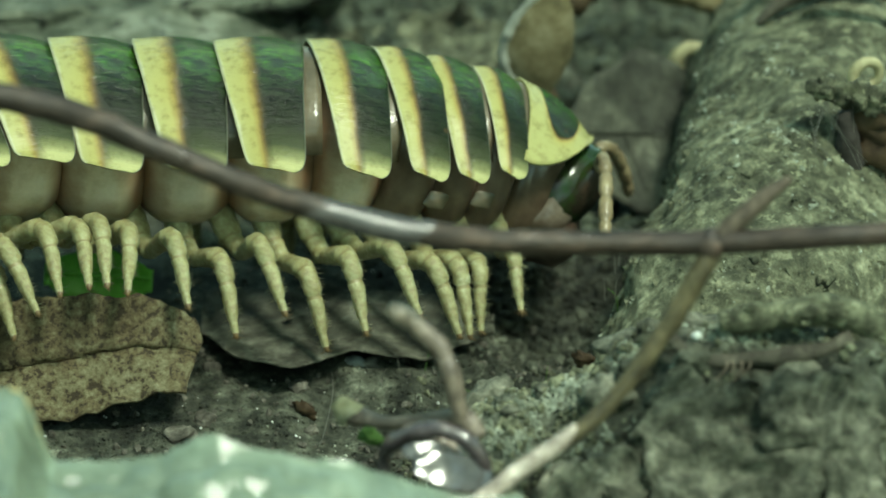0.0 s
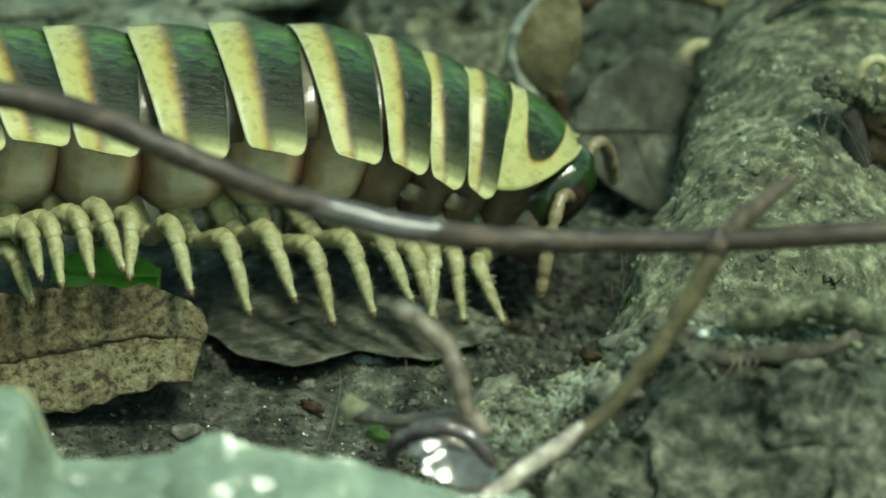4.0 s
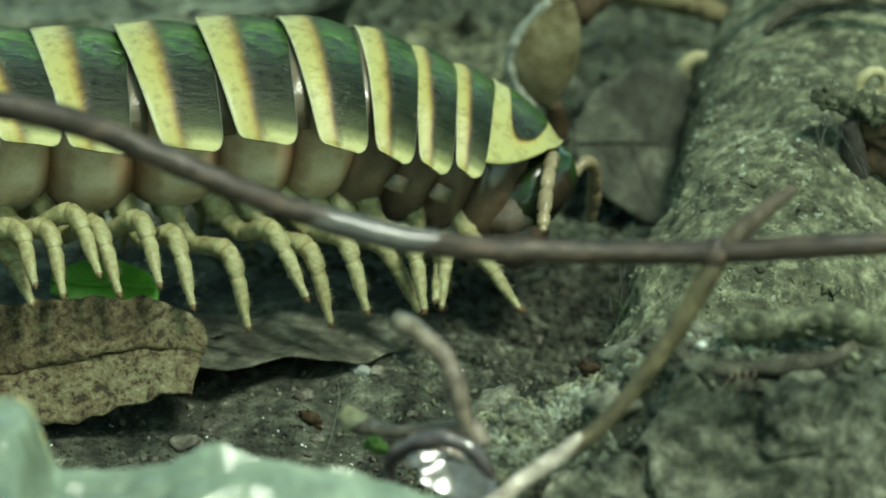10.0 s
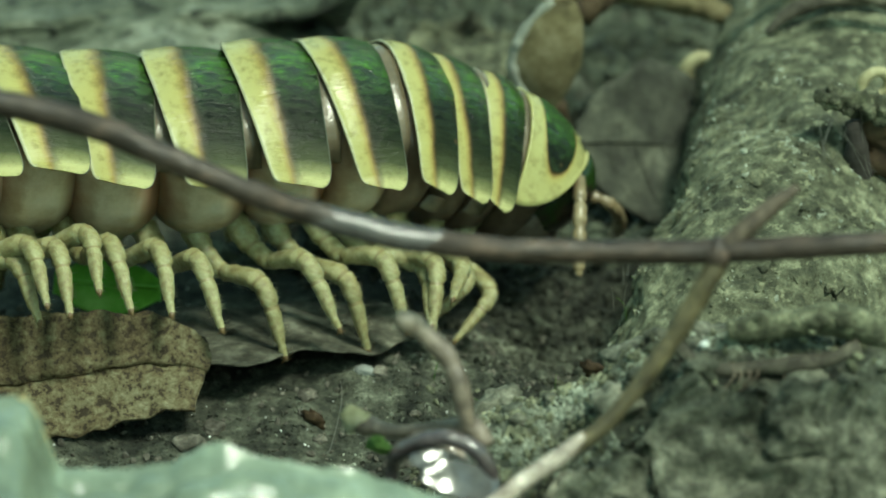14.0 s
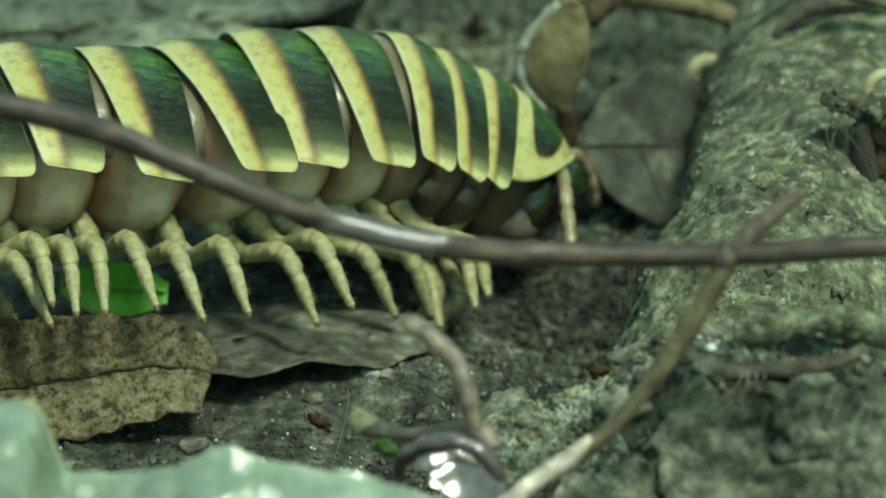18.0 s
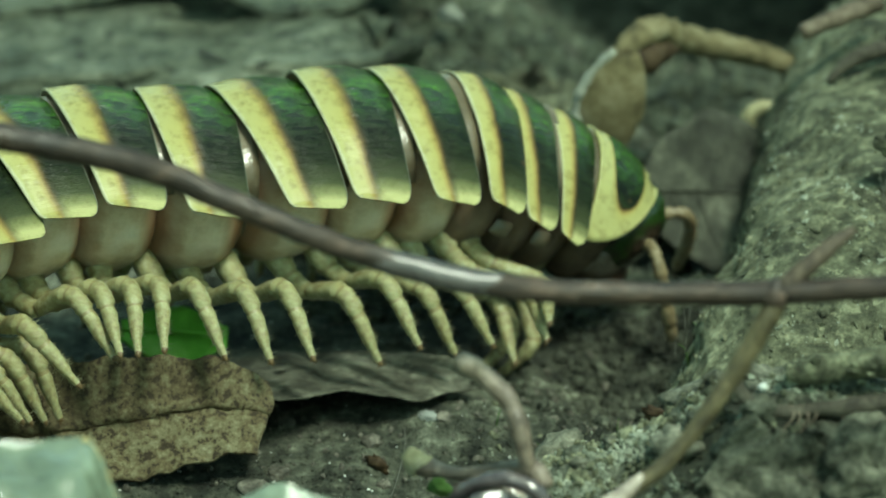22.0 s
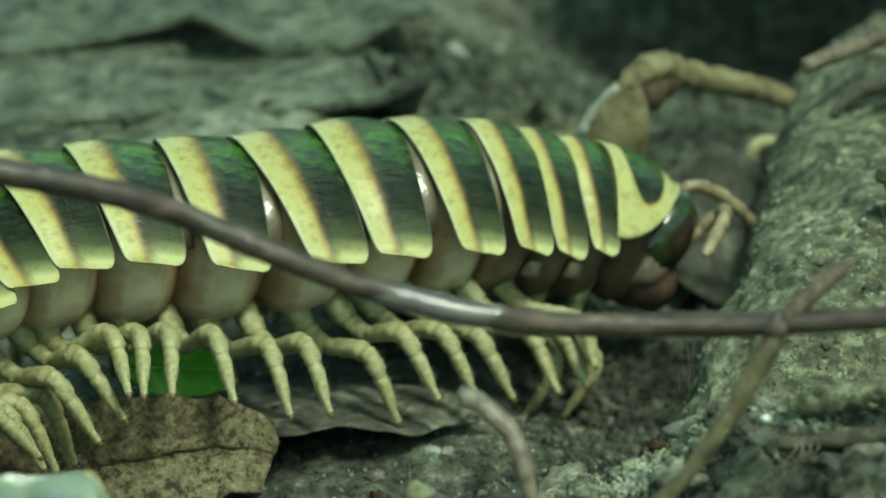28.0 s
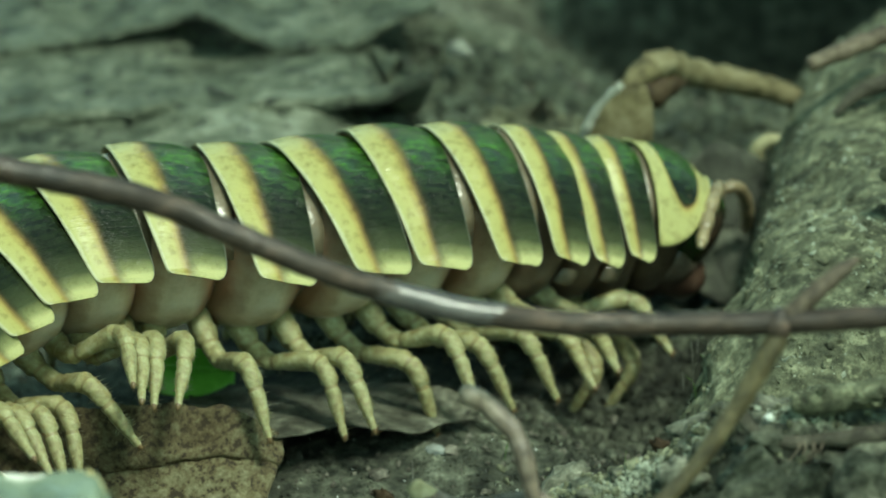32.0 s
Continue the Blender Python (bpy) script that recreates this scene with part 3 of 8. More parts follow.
def crust(name, count, size, mat, label, category, seed):
    """Little flakes clinging to the root's skin, joined into one stuff object."""
    rnd = random.Random(seed)
    line = [np.array(r) for r in root_line]
    verts, faces = [], []
    for _ in range(count):
        i = rnd.randrange(14, 78)
        a, b = Vector(line[i][:3]), Vector(line[i + 1][:3])
        d = (b - a).normalized()
        side = d.cross(Vector((0, 0, 1))).normalized()
        up = side.cross(d)
        ang = rnd.uniform(0.15, 3.3)
        out = side * math.cos(ang) + up * math.sin(ang)
        p = a.lerp(b, rnd.random()) + out * (line[i][3] - 0.1)
        q = p.copy()
        p += out * (0.45 * noise.noise(q * 0.35) + 0.28 * noise.noise(q * 0.9) + 0.16 * noise.noise(q * 2.2))
        s = rnd.uniform(*size) * rnd.uniform(0.5, 1.0)
        turn = Euler((rnd.uniform(0, 6), rnd.uniform(0, 6), rnd.uniform(0, 6))).to_matrix()
        at = len(verts)
        for c in ((1, 0, 0.2), (0.2, 0.9, 0.1), (-0.9, 0.3, 0), (-0.4, -0.9, 0.1), (0.6, -0.7, 0), (0, 0, 0.7), (0, 0, -0.6)):
            w = turn @ Vector(c)
            verts.append(tuple(p + w * s * rnd.uniform(0.6, 1.2)))
        faces += [[at + k, at + (k + 1) % 5, at + 5] for k in range(5)] + [[at + (k + 1) % 5, at + k, at + 6] for k in range(5)]
    return tagged(mesh_part(name, verts, faces, mat, smooth=False), label, category, kind="stuff")


crust("lichen_flakes", 5600, (0.08, 0.27), bark_mat, "grey-green lichen flakes crusting the root", "lichen", 21)
crust("pale_lichen_flakes", 4200, (0.05, 0.20), lichen_mat, "pale lichen specks on the root", "lichen", 22)
# white flakes in place of wet glints on the root's skin
crust("glint_flakes", 900, (0.015, 0.05), white_mat, "tiny white flakes painted as wet glints on the root", "grains", 23)
crumbs("litter_crumbs", 3400, lambda r: (r.uniform(-8, 14), r.uniform(6, 30)), (0.10, 0.75), slab_mat, "grey bark crumbs lying behind the millipede", "bark debris", 5)


def bark_slab(x, y, z, length, width, thick, turn, tilt, lean, seed, label, mat=slab_mat, bumps=0.0):
    """A layered flake of bark with a ragged outline."""
    def outline(u, v):
        a = (u - 0.5) * length
        b = (v - 0.5) * width
        edge = 1 + 0.22 * noise.noise(Vector((a * 0.5, b * 0.5, seed)))
        ragged = 0.35 * noise.noise(Vector((a * 1.1, b * 1.1, seed + 5)))
        lift = 0.22 * noise.noise(Vector((a * 0.25, b * 0.8, seed + 2))) + 0.10 * noise.noise(Vector((a * 0.7, b * 2.4, seed + 9)))
        lift += bumps * (noise.noise(Vector((a * 1.1, b * 1.1, seed))) + 0.5 * noise.noise(Vector((a * 2.6, b * 2.6, seed))))
        cut = 1 - 0.35 * abs(2 * v - 1) ** 3
        return (a * edge * cut + ragged, b * (1 + 0.25 * noise.noise(Vector((a * 0.45, seed, 1)))) + ragged, lift)
    ob = tagged(part("bark_slab", sheet(outline, 60, 30, thick), mat), label, "bark", "bark slabs")
    ob.matrix_basis = P(x, y, z, tilt, lean, turn)
    return ob


def bark_shelf(front, depth, rise, thick, seed, label, taper=0.0):
    """A bark layer whose ragged front edge follows the given line and which runs back and up from it."""
    line = spline(front, 10)
    n = len(line) - 1
    def shape(u, v):
        k = min(int(u * n), n - 1)
        p = line[k] + (line[k + 1] - line[k]) * (u * n - k)
        q = Vector((p[0] * 0.8, v * 3, seed))
        rag = (0.30 * noise.noise(q * 1.2) + 0.16 * noise.noise(q * 3.1)) * (1 - v)
        lift = 0.22 * noise.noise(Vector((p[0] * 0.3, v * depth * 0.4, seed))) + 0.08 * noise.noise(Vector((p[0] * 0.9, v * depth * 1.4, seed + 3)))
        lip = 0.35 * math.exp(-v * 9) * (0.5 + noise.noise(Vector((p[0] * 0.5, 0, seed + 6))))
        end = taper * max(ease(0.80, 1.0, u), ease(0.10, 0.0, u)) * (1 + 0.6 * noise.noise(Vector((p[0], v * 4, seed + 8))))
        return (p[0] + rag * 0.6 - 1.6 * end * v, p[1] + v * depth * (1 - 0.55 * end) + rag, p[2] + rise * v + lift * min(v * 4, 1) + lip - 1.6 * end * min(v * 3, 1))
    bm = sheet(shape, 70, 26, thick)
    return tagged(part("bark_slab", bm, slab_mat), label, "bark", "bark slabs")


bark_shelf([(-24.0, 18.0, 1.8), (-20.0, 17.4, 2.3), (-16.5, 17.0, 2.7), (-13.5, 17.0, 2.9), (-11.8, 17.0, 2.7), (-9.4, 17.0, 3.1), (-5.7, 17.0, 3.4), (-3.2, 17.2, 4.4)], 9.0, 0.5, 0.45, 4.0, "broad weathered grey bark slab on the litter", 1.0)
bark_shelf([(-24.0, 23.5, 2.55), (-19.6, 23.0, 2.85), (-15.8, 23.0, 3.35), (-13.6, 23.0, 3.9), (-11.0, 23.0, 4.6)], 14.0, 1.6, 0.22, 1.0, "long grey bark slab beside a dark crack")
bark_shelf([(-11.6, 22.2, 4.7), (-10.4, 21.5, 4.0), (-8.5, 21.5, 3.6), (-6.4, 21.5, 3.6), (-4.8, 21.6, 4.4), (-3.2, 22.2, 5.0)], 14.0, 1.7, 0.22, 2.0, "peeling grey bark slab with a lifted pale edge", 0.25)
bark_shelf([(-24.0, 14.8, 1.3), (-19.0, 14.4, 1.7), (-15.5, 14.2, 2.0), (-12.6, 14.0, 2.2), (-10.0, 14.0, 2.6), (-7.0, 14.4, 2.4), (-4.5, 15.0, 1.8)], 5.0, 1.0, 0.4, 3.0, "low layered bark strip behind the millipede", 0.6)
bark_shelf([(3.0, 36.0, 5.6), (8.0, 35.0, 4.0), (14.0, 35.0, 3.8), (20.0, 36.0, 5.0), (27.0, 38.0, 6.0)], 12.0, 3.0, 1.2, 6.0, "dark bark slab above a shaded hollow")
bark_slab(-0.4, 16.5, 1.6, 7, 4.2, 0.6, 22, 9, -7, 7.0, "crumbling grey bark piece on soil", bark_mat, 0.4)


def litter_leaf(name, x, y, z, length, width, turn, tilt, lean, curl, mat, seed, label):
    """A small dead leaf with a midrib crease and an uneven edge."""
    def shape(u, v):
        s = math.sin(math.pi * min(max(u, 0.04), 0.97)) ** 0.6
        b = (v - 0.5) * width * s * (1 + 0.18 * noise.noise(Vector((u * 5, v * 2, seed))))
        a = (u - 0.5) * length
        lift = curl * ((2 * v - 1) ** 2 * s + 0.5 * (2 * u - 1) ** 2) + 0.12 * noise.noise(Vector((a, b, seed)))
        return (a, b, lift)
    ob = tagged(part(name, sheet(shape, 26, 16, 0.09), mat), label, "leaf")
    ob.matrix_basis = P(x, y, z, tilt, lean, turn)
    return ob


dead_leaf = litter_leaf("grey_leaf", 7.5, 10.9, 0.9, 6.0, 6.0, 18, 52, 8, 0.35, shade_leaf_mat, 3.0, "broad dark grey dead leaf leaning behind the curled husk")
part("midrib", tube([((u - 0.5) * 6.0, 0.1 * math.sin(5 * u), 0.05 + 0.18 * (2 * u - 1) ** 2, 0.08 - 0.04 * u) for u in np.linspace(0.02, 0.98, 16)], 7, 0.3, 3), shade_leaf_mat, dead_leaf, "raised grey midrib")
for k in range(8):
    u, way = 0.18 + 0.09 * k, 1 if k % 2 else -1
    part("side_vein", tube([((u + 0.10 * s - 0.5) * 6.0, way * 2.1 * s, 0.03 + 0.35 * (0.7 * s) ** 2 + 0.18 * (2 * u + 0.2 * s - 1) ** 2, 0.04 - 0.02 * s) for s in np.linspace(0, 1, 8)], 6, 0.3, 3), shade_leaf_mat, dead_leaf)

# ---- curled husk with its stalk ----
husk = thing("curled_husk", "curled tan husk with a pale fuzzy rim on a bent stalk", "husk", P(3.9, 11.0, 0.3))
def cup(u, v):
    a, b = 2 * math.pi * u, v
    r = 1.0 * math.sin(math.pi * (0.10 + 0.84 * b)) ** 0.8
    return (r * 1.15 * math.cos(a) - 0.40 + 0.55 * (1 - b) ** 2 + 0.14 * noise.noise(Vector((u * 6, v * 4, 1))), 0.45 * r * math.sin(a), 6.0 - 3.9 * b + 0.12 * noise.noise(Vector((u * 5, v * 5, 7))))
part("cup", sheet(cup, 28, 18, 0.08), tan_mat, husk, "tan papery cup")
part("rim", tube([(0.98 * math.sin(math.pi * (0.06 + 0.88 * t)) ** 0.8 * -1.22 - 0.38 + 0.55 * (1 - t) ** 2, -0.1, 6.1 - 4.1 * t, (0.26 + 0.11 * noise.noise(Vector((t * 9, 0, 0)))) * (0.55 + 0.45 * t)) for t in np.linspace(0, 1, 26)], 9, 0.5, 5), fuzz_mat, husk, "whitish fuzzy rim")
part("rim", tube([(0.98 * math.sin(math.pi * (0.06 + 0.88 * t)) ** 0.8 * 1.10 - 0.38 + 0.55 * (1 - t) ** 2, -0.1, 6.1 - 4.1 * t, 0.09 + 0.03 * noise.noise(Vector((t * 9, 3, 0)))) for t in np.linspace(0, 1, 22)], 8, 0.5, 5), tan_mat, husk)
part("elbow", tube([tuple(r) for r in spline([(-0.2, 0.1, 5.4, 0.34), (0.4, 0.7, 6.05, 0.42), (1.2, 1.8, 6.1, 0.50), (2.0, 3.0, 5.5, 0.50)], 7)], 14, 0.3, 3.2), tan_mat, husk, "tan papery bend")
part("fold", tube([tuple(r) for r in spline([(-0.1, 0.3, 5.6, 0.30), (0.4, 0.7, 5.45, 0.55), (1.1, 1.4, 5.25, 0.55), (2.0, 2.6, 5.2, 0.25)], 7)], 12, 0.4, 2.0), husk_brown_mat, husk, "dark brown inner fold")
part("stalk", tube([tuple(r) for r in spline([(1.7, 2.6, 5.6, 0.52), (3.0, 4.2, 4.7, 0.50), (4.8, 5.0, 4.0, 0.46), (6.4, 5.2, 3.4, 0.36)], 9)], 14, 0.3, 3.2), tan_mat, husk, "tan stalk")
part("foot", tube([tuple(r) for r in spline([(0.1, 0.1, 2.2, 0.30), (0.2, 0.3, 0.8, 0.36), (0.1, 0.4, -2.6, 0.5)], 6)], 10, 0.3, 1.6), husk_brown_mat, husk)

# ---- cream curls ----
def curl(x, y, z, r, thick, turns, turn, label, tail=3.2, back=0.0):
    line = [(r * (1 - 0.18 * t) * math.cos(a), 0.25 * t, r * math.sin(a) * (1 - 0.1 * t), thick * (1 - 0.35 * t)) for t in np.linspace(0, 1, 22) for a in [math.radians(200 - turns * 360 * t)]]
    line = [(line[0][0] * 1.02, back, -tail, thick)] + line
    ob = tagged(part("curled_tendril", tube(line, 10, 0.2, 2.5), cream_mat), label, "tendril", "curled tendrils")
    ob.matrix_basis = P(x, y, z, 0, 0, turn)
    return ob


curl(9.2, 13.2, 2.70, 0.60, 0.31, 0.58, 0, "plump pale cream tendril curling over a dead leaf", 2.6, 0.8)
curl(14.6, 4.0, 6.2, 0.50, 0.22, 0.95, 10, "cream tendril curled into a ring")

# ---- frayed stump with old webs ----
stump = thing("frayed_stump", "frayed rotten twig stump hung with old webs", "stump", P(13.6, 1.2, 3.8))
part("stub", tube([tuple(r) for r in spline([(1.2, 0.6, -0.6, 1.5), (1.3, 0.6, 1.4, 1.2), (1.1, 0.5, 2.6, 0.9)], 7)], 20, 0.5, 1.5), husk_brown_mat, stump, "rotten brown stub")
# solid tube coloured near black in place of the cavity's shade
part("hollow", tube([tuple(r) for r in spline([(0.35, -0.5, -0.2, 0.42), (0.2, -0.35, 1.2, 0.40), (0.0, -0.2, 2.4, 0.3)], 5)], 12, 0.4, 1.8), deep_mat, stump, "dark tube painted as a shaded rotten hollow")
part("ledge", tube([tuple(r) for r in spline([(-1.35, -0.5, 3.30, 0.16), (-1.0, -0.4, 3.35, 0.30), (-0.2, -0.2, 3.1, 0.40), (0.8, 0.0, 2.75, 0.50), (2.0, 0.2, 2.3, 0.60), (3.4, 0.4, 1.9, 0.6)], 12)], 24, 0.75, 3.4), bark_mat, stump, "crusted brown upper ledge")
for k in range(26):
    rnd = random.Random(340 + k)
    s = rnd.random()
    flake = part("flake", lump(rnd.uniform(0.08, 0.24), rnd.uniform(0.06, 0.16), rnd.uniform(0.05, 0.12), 0.6, k * 1.3, 6, 9, 1.6), bark_mat, stump)
    flake.matrix_basis = P(-1.3 + 3.4 * s, -0.7 + 0.4 * s + rnd.uniform(-0.1, 0.3), 3.45 - 0.75 * s + rnd.uniform(-0.25, 0.25), rnd.uniform(0, 90), rnd.uniform(0, 90), 0)
for k in range(12):
    rnd = random.Random(40 + k)
    a = (rnd.uniform(-1.3, 0.4), rnd.uniform(-0.7, 0.0), rnd.uniform(2.5, 3.2))
    b = (rnd.uniform(-1.6, 1.0), rnd.uniform(-1.4, -0.6), rnd.uniform(-0.3, 1.4))
    mid = [(p + q) / 2 + rnd.uniform(-0.35, 0.15) for p, q in zip(a, b)]
    part("thread", tube([(*p, rnd.uniform(0.004, 0.009)) for p in (np.array(s)[:3] for s in spline([a, mid, b], 5))], 5, 0.5, 6), web_mat, stump)


# ---- sticks on the root ----
def stick(name, pts, mat, label, sides=10, category="stick", group="dry sticks"):
    return tagged(part(name, tube([tuple(r) for r in spline(pts, 7)], sides, 0.16, 1.8, seed=pts[0][0]), mat), label, category, group)


stick("stick", [(10.3, 10.9, 7.1, 0.30), (11.6, 11.1, 7.6, 0.34), (12.4, 11.3, 7.85, 0.33), (13.1, 11.5, 8.1, 0.33)], red_twig_mat, "short broken tan stick lying on the root")
stick("stick", [(11.2, 9.5, 5.8, 0.12), (12.0, 9.7, 6.5, 0.26), (13.2, 9.9, 6.9, 0.30), (15.8, 10.5, 6.8, 0.30)], stump_mat, "dark curved stick lying on the root")
stick("stick", [(13.2, 8.4, 8.0, 0.24), (14.4, 8.6, 7.6, 0.26), (16.5, 9.0, 7.0, 0.28)], stump_mat, "dark thin stick crossing the root")

# ---- bright green leaf behind the legs ----
def green(u, v):
    s = math.sin(math.pi * min(max(u, 0.05), 0.95)) ** 0.5
    return ((u - 0.5) * 3.6, (v - 0.5) * 0.5 * s + 0.3 * math.sin(3 * u), (v - 0.5) * 1.9 * s * (1 + 0.1 * noise.noise(Vector((u * 6, v * 3, 2)))))
gl = thing("green_leaf", "bright green folded leaf under the millipede's body", "leaf", P(-11.3, 0.6, 0.15, -28, 4, 0))
part("blade", sheet(green, 24, 12, 0.12), leaf_green_mat, gl)
part("midrib", tube([((u - 0.5) * 3.5, 0.3 * math.sin(3 * u) - 0.16, 0.05, 0.10 - 0.04 * u) for u in np.linspace(0, 1, 14)], 8), leaf_green_mat, gl, "raised midrib")

# ---- leaves underfoot ----
def brown(u, v):
    """Folded leaf: u along the ridge, v from the upper edge to the lower."""
    x = -6.4 + 12.8 * u
    jag = 0.12 * noise.noise(Vector((x * 1.4, v * 3, 4))) + 0.05 * noise.noise(Vector((x * 4, v * 7, 4)))
    x += (0.25 * math.sin(v * 5) + jag) * ease(0.86, 1.0, u)
    line = 0.66 - 0.30 * (u - 0.5) + 0.03 * noise.noise(Vector((x * 1.1, 2, 9)))
    near = math.exp(-(((v - line) / 0.05) ** 2))
    cut = 1.0 - 0.33 * ease(0.62, 1.0, u) * v
    puff = 0.20 * noise.noise(Vector((x * 0.7, v * 3, 1))) + 0.07 * noise.noise(Vector((x * 1.9, v * 7, 1)))
    return (x, -2.2 * v + 0.25 * math.sin(math.pi * v) + 0.30 * near, 3.0 - 3.28 * v * cut + 0.10 * near + jag + puff + 0.25 * math.sin(x * 0.5) * (1 - v) - 0.65 * ease(0.90, 1.0, u) * (1 - v) ** 2)


brown_leaf = thing("brown_leaf", "speckled dry brown leaf folded along its midrib", "leaf", P(-14.2, -5.0, -1.1))
part("blade", sheet(brown, 70, 26, 0.10), brown_leaf_mat, brown_leaf)


def on_brown(u, v, lift):
    p = brown(u, v)
    return (p[0], p[1] - lift, p[2] + lift)
# rib made thicker so its brown also covers the shadow band beside it
part("midrib", tube([(*on_brown(u, 0.66 - 0.30 * (u - 0.5) - 0.035, -0.03), 0.15 - 0.04 * u) for u in np.linspace(0.02, 0.98, 40)], 8, 0.3, 2.5), husk_brown_mat, brown_leaf, "dark brown midrib, widened to paint its shadow band")
for k in range(9):
    u = 0.50 + 0.052 * k
    low = 0.66 - 0.30 * (u - 0.5)
    part("side_vein", tube([(*on_brown(min(u + 0.06 * s, 0.985), low + (0.97 - low) * s, 0.0), 0.045 - 0.02 * s) for s in np.linspace(0, 1, 10)], 6, 0.3, 3), brown_leaf_mat, brown_leaf)
    part("side_vein", tube([(*on_brown(min(u + 0.05 * s, 0.985), low * (1 - s) + 0.03 * s, 0.0), 0.045 - 0.02 * s) for s in np.linspace(0, 1, 10)], 6, 0.3, 3), brown_leaf_mat, brown_leaf)
part("edge", tube([(*on_brown(0.997, v, 0.0), 0.045 + 0.02 * noise.noise(Vector((v * 9, 1, 1)))) for v in np.linspace(0.0, 1.0, 26)], 7, 0.4, 4), tan_mat, brown_leaf, "pale dry leaf edge")
grit_rnd = random.Random(61)
for name, mat, count, label in (("dark_grit", deep_mat, 240, "dark soil specks on the leaf"), ("pale_grit", white_mat, 60, "pale sand specks on the leaf")):
    bm = bmesh.new()
    for k in range(count):
        spot = Vector(on_brown(grit_rnd.uniform(0.42, 0.98), grit_rnd.uniform(0.02, 0.98), 0.01))
        s = grit_rnd.uniform(0.02, 0.07) if mat is deep_mat else grit_rnd.uniform(0.015, 0.04)
        made = bmesh.ops.create_icosphere(bm, subdivisions=1, radius=s)["verts"]
        for v in made:
            v.co = v.co * grit_rnd.uniform(0.6, 1.3) + spot
    tagged(part(name, bm, mat, brown_leaf, label), label, kind="stuff")

def thin(u, v):
    x = -4.9 + 9.8 * u
    wave = 0.9 * math.sin(2.3 * u * math.pi + 0.4) * (1 - 0.3 * u)
    front = -2.5 - 0.35 * wave - 1.6 * math.exp(-(((u - 0.32) / 0.13) ** 2)) - 0.5 * math.exp(-(((u - 0.62) / 0.10) ** 2)) + 2.6 * ease(0.72, 1.0, u) + 2.2 * ease(0.14, 0.0, u)
    back = 2.4 - 2.2 * ease(0.74, 1.0, u)
    y = back + (front - back) * v + 0.14 * noise.noise(Vector((x * 1.5, v * 4, 8))) + 0.07 * noise.noise(Vector((x * 5, v * 4, 8)))
    return (x, y - 2.4, 0.25 - 0.55 * v + 0.22 * noise.noise(Vector((x * 0.6, y * 0.6, 3))) + 0.35 * math.sin(u * 5.0) * v * 0.6)
thin_leaf = thing("thin_leaf", "thin grey decaying leaf with a lobed edge and a hole", "leaf", P(-2.9, 1.4, -0.4))
part("blade", sheet(thin, 72, 40, 0.07, lambda u, v: ((u - 0.30) / 0.022) ** 2 + ((v - 0.42) / 0.045) ** 2 < 1), grey_leaf_mat, thin_leaf)
for k in range(7):
    line = []
    for s in np.linspace(0, 1, 14):
        p = thin(0.06 + 0.10 * k + 0.16 * s, 0.55 + (0.38 if k % 2 else -0.42) * s)
        line.append((p[0], p[1], p[2] - 0.01, 0.040 - 0.02 * s))
    part("vein", tube(line, 6, 0.4, 4), grey_leaf_mat, thin_leaf, "faint grey vein")

# ---- pale green leaf close to the lens ----
def wet(u, v):
    x = -17.0 + 19.5 * u
    edge = 5.95 + 2.6 * ease(-10.9, -12.0, x) + 0.75 * math.exp(-(((x + 5.8) / 1.9) ** 2)) + 0.55 * math.exp(-(((x + 2.6) / 1.9) ** 2)) - 0.9 * ease(-4.0, 2.0, x)
    edge += 0.10 * noise.noise(Vector((x * 1.3, 3, 0))) + 0.05 * noise.noise(Vector((x * 4.0, 3, 0)))
    v = v * v
    y = -24.5 - 7.0 * v + 0.4 * math.sin(x * 0.5)
    fold = 0.50 * min(max((y + 25.15) / 0.5, 0.0), 1.0) * math.exp(-(((x + 6.45 + 0.2 * noise.noise(Vector((x * 3, y * 3, 1)))) / 0.8) ** 2))
    fold += 0.62 * min(max((y + 27.25 - 0.16 * (x + 6.5)) / 0.6, 0.0), 1.0) * (1 - ease(-26.4, -25.2, y)) * math.exp(-(((x + 6.7 + 0.3 * noise.noise(Vector((x * 2, y * 3, 4)))) / 1.7) ** 2))
    return (x, y, edge + fold - 0.30 * (1 - math.exp(-v * 30)) * (0.6 + noise.noise(Vector((x * 0.9, 4, 4)))) - 0.3 * v - 2.0 * v * v + 0.45 * noise.noise(Vector((x * 0.5, y * 0.6, 2))) * (0.3 + v) + 0.34 * noise.noise(Vector((x * 1.1, y * 1.3, 5))) * min(v * 5, 1))
wet_leaf = thing("pale_green_leaf", "broad pale green wet leaf curling up at its edge", "leaf")
part("blade", sheet(wet, 130, 60, 0.14), wet_leaf_mat, wet_leaf)
part("edge", tube([(x, -24.6 + 0.4 * math.sin(x * 0.5), wet((x + 17) / 19.5, 0)[2] - 0.03, 0.13) for x in np.linspace(-12.1, -10.7, 12)], 7, 0.3, 2), rim_mat, wet_leaf, "yellowed leaf edge")

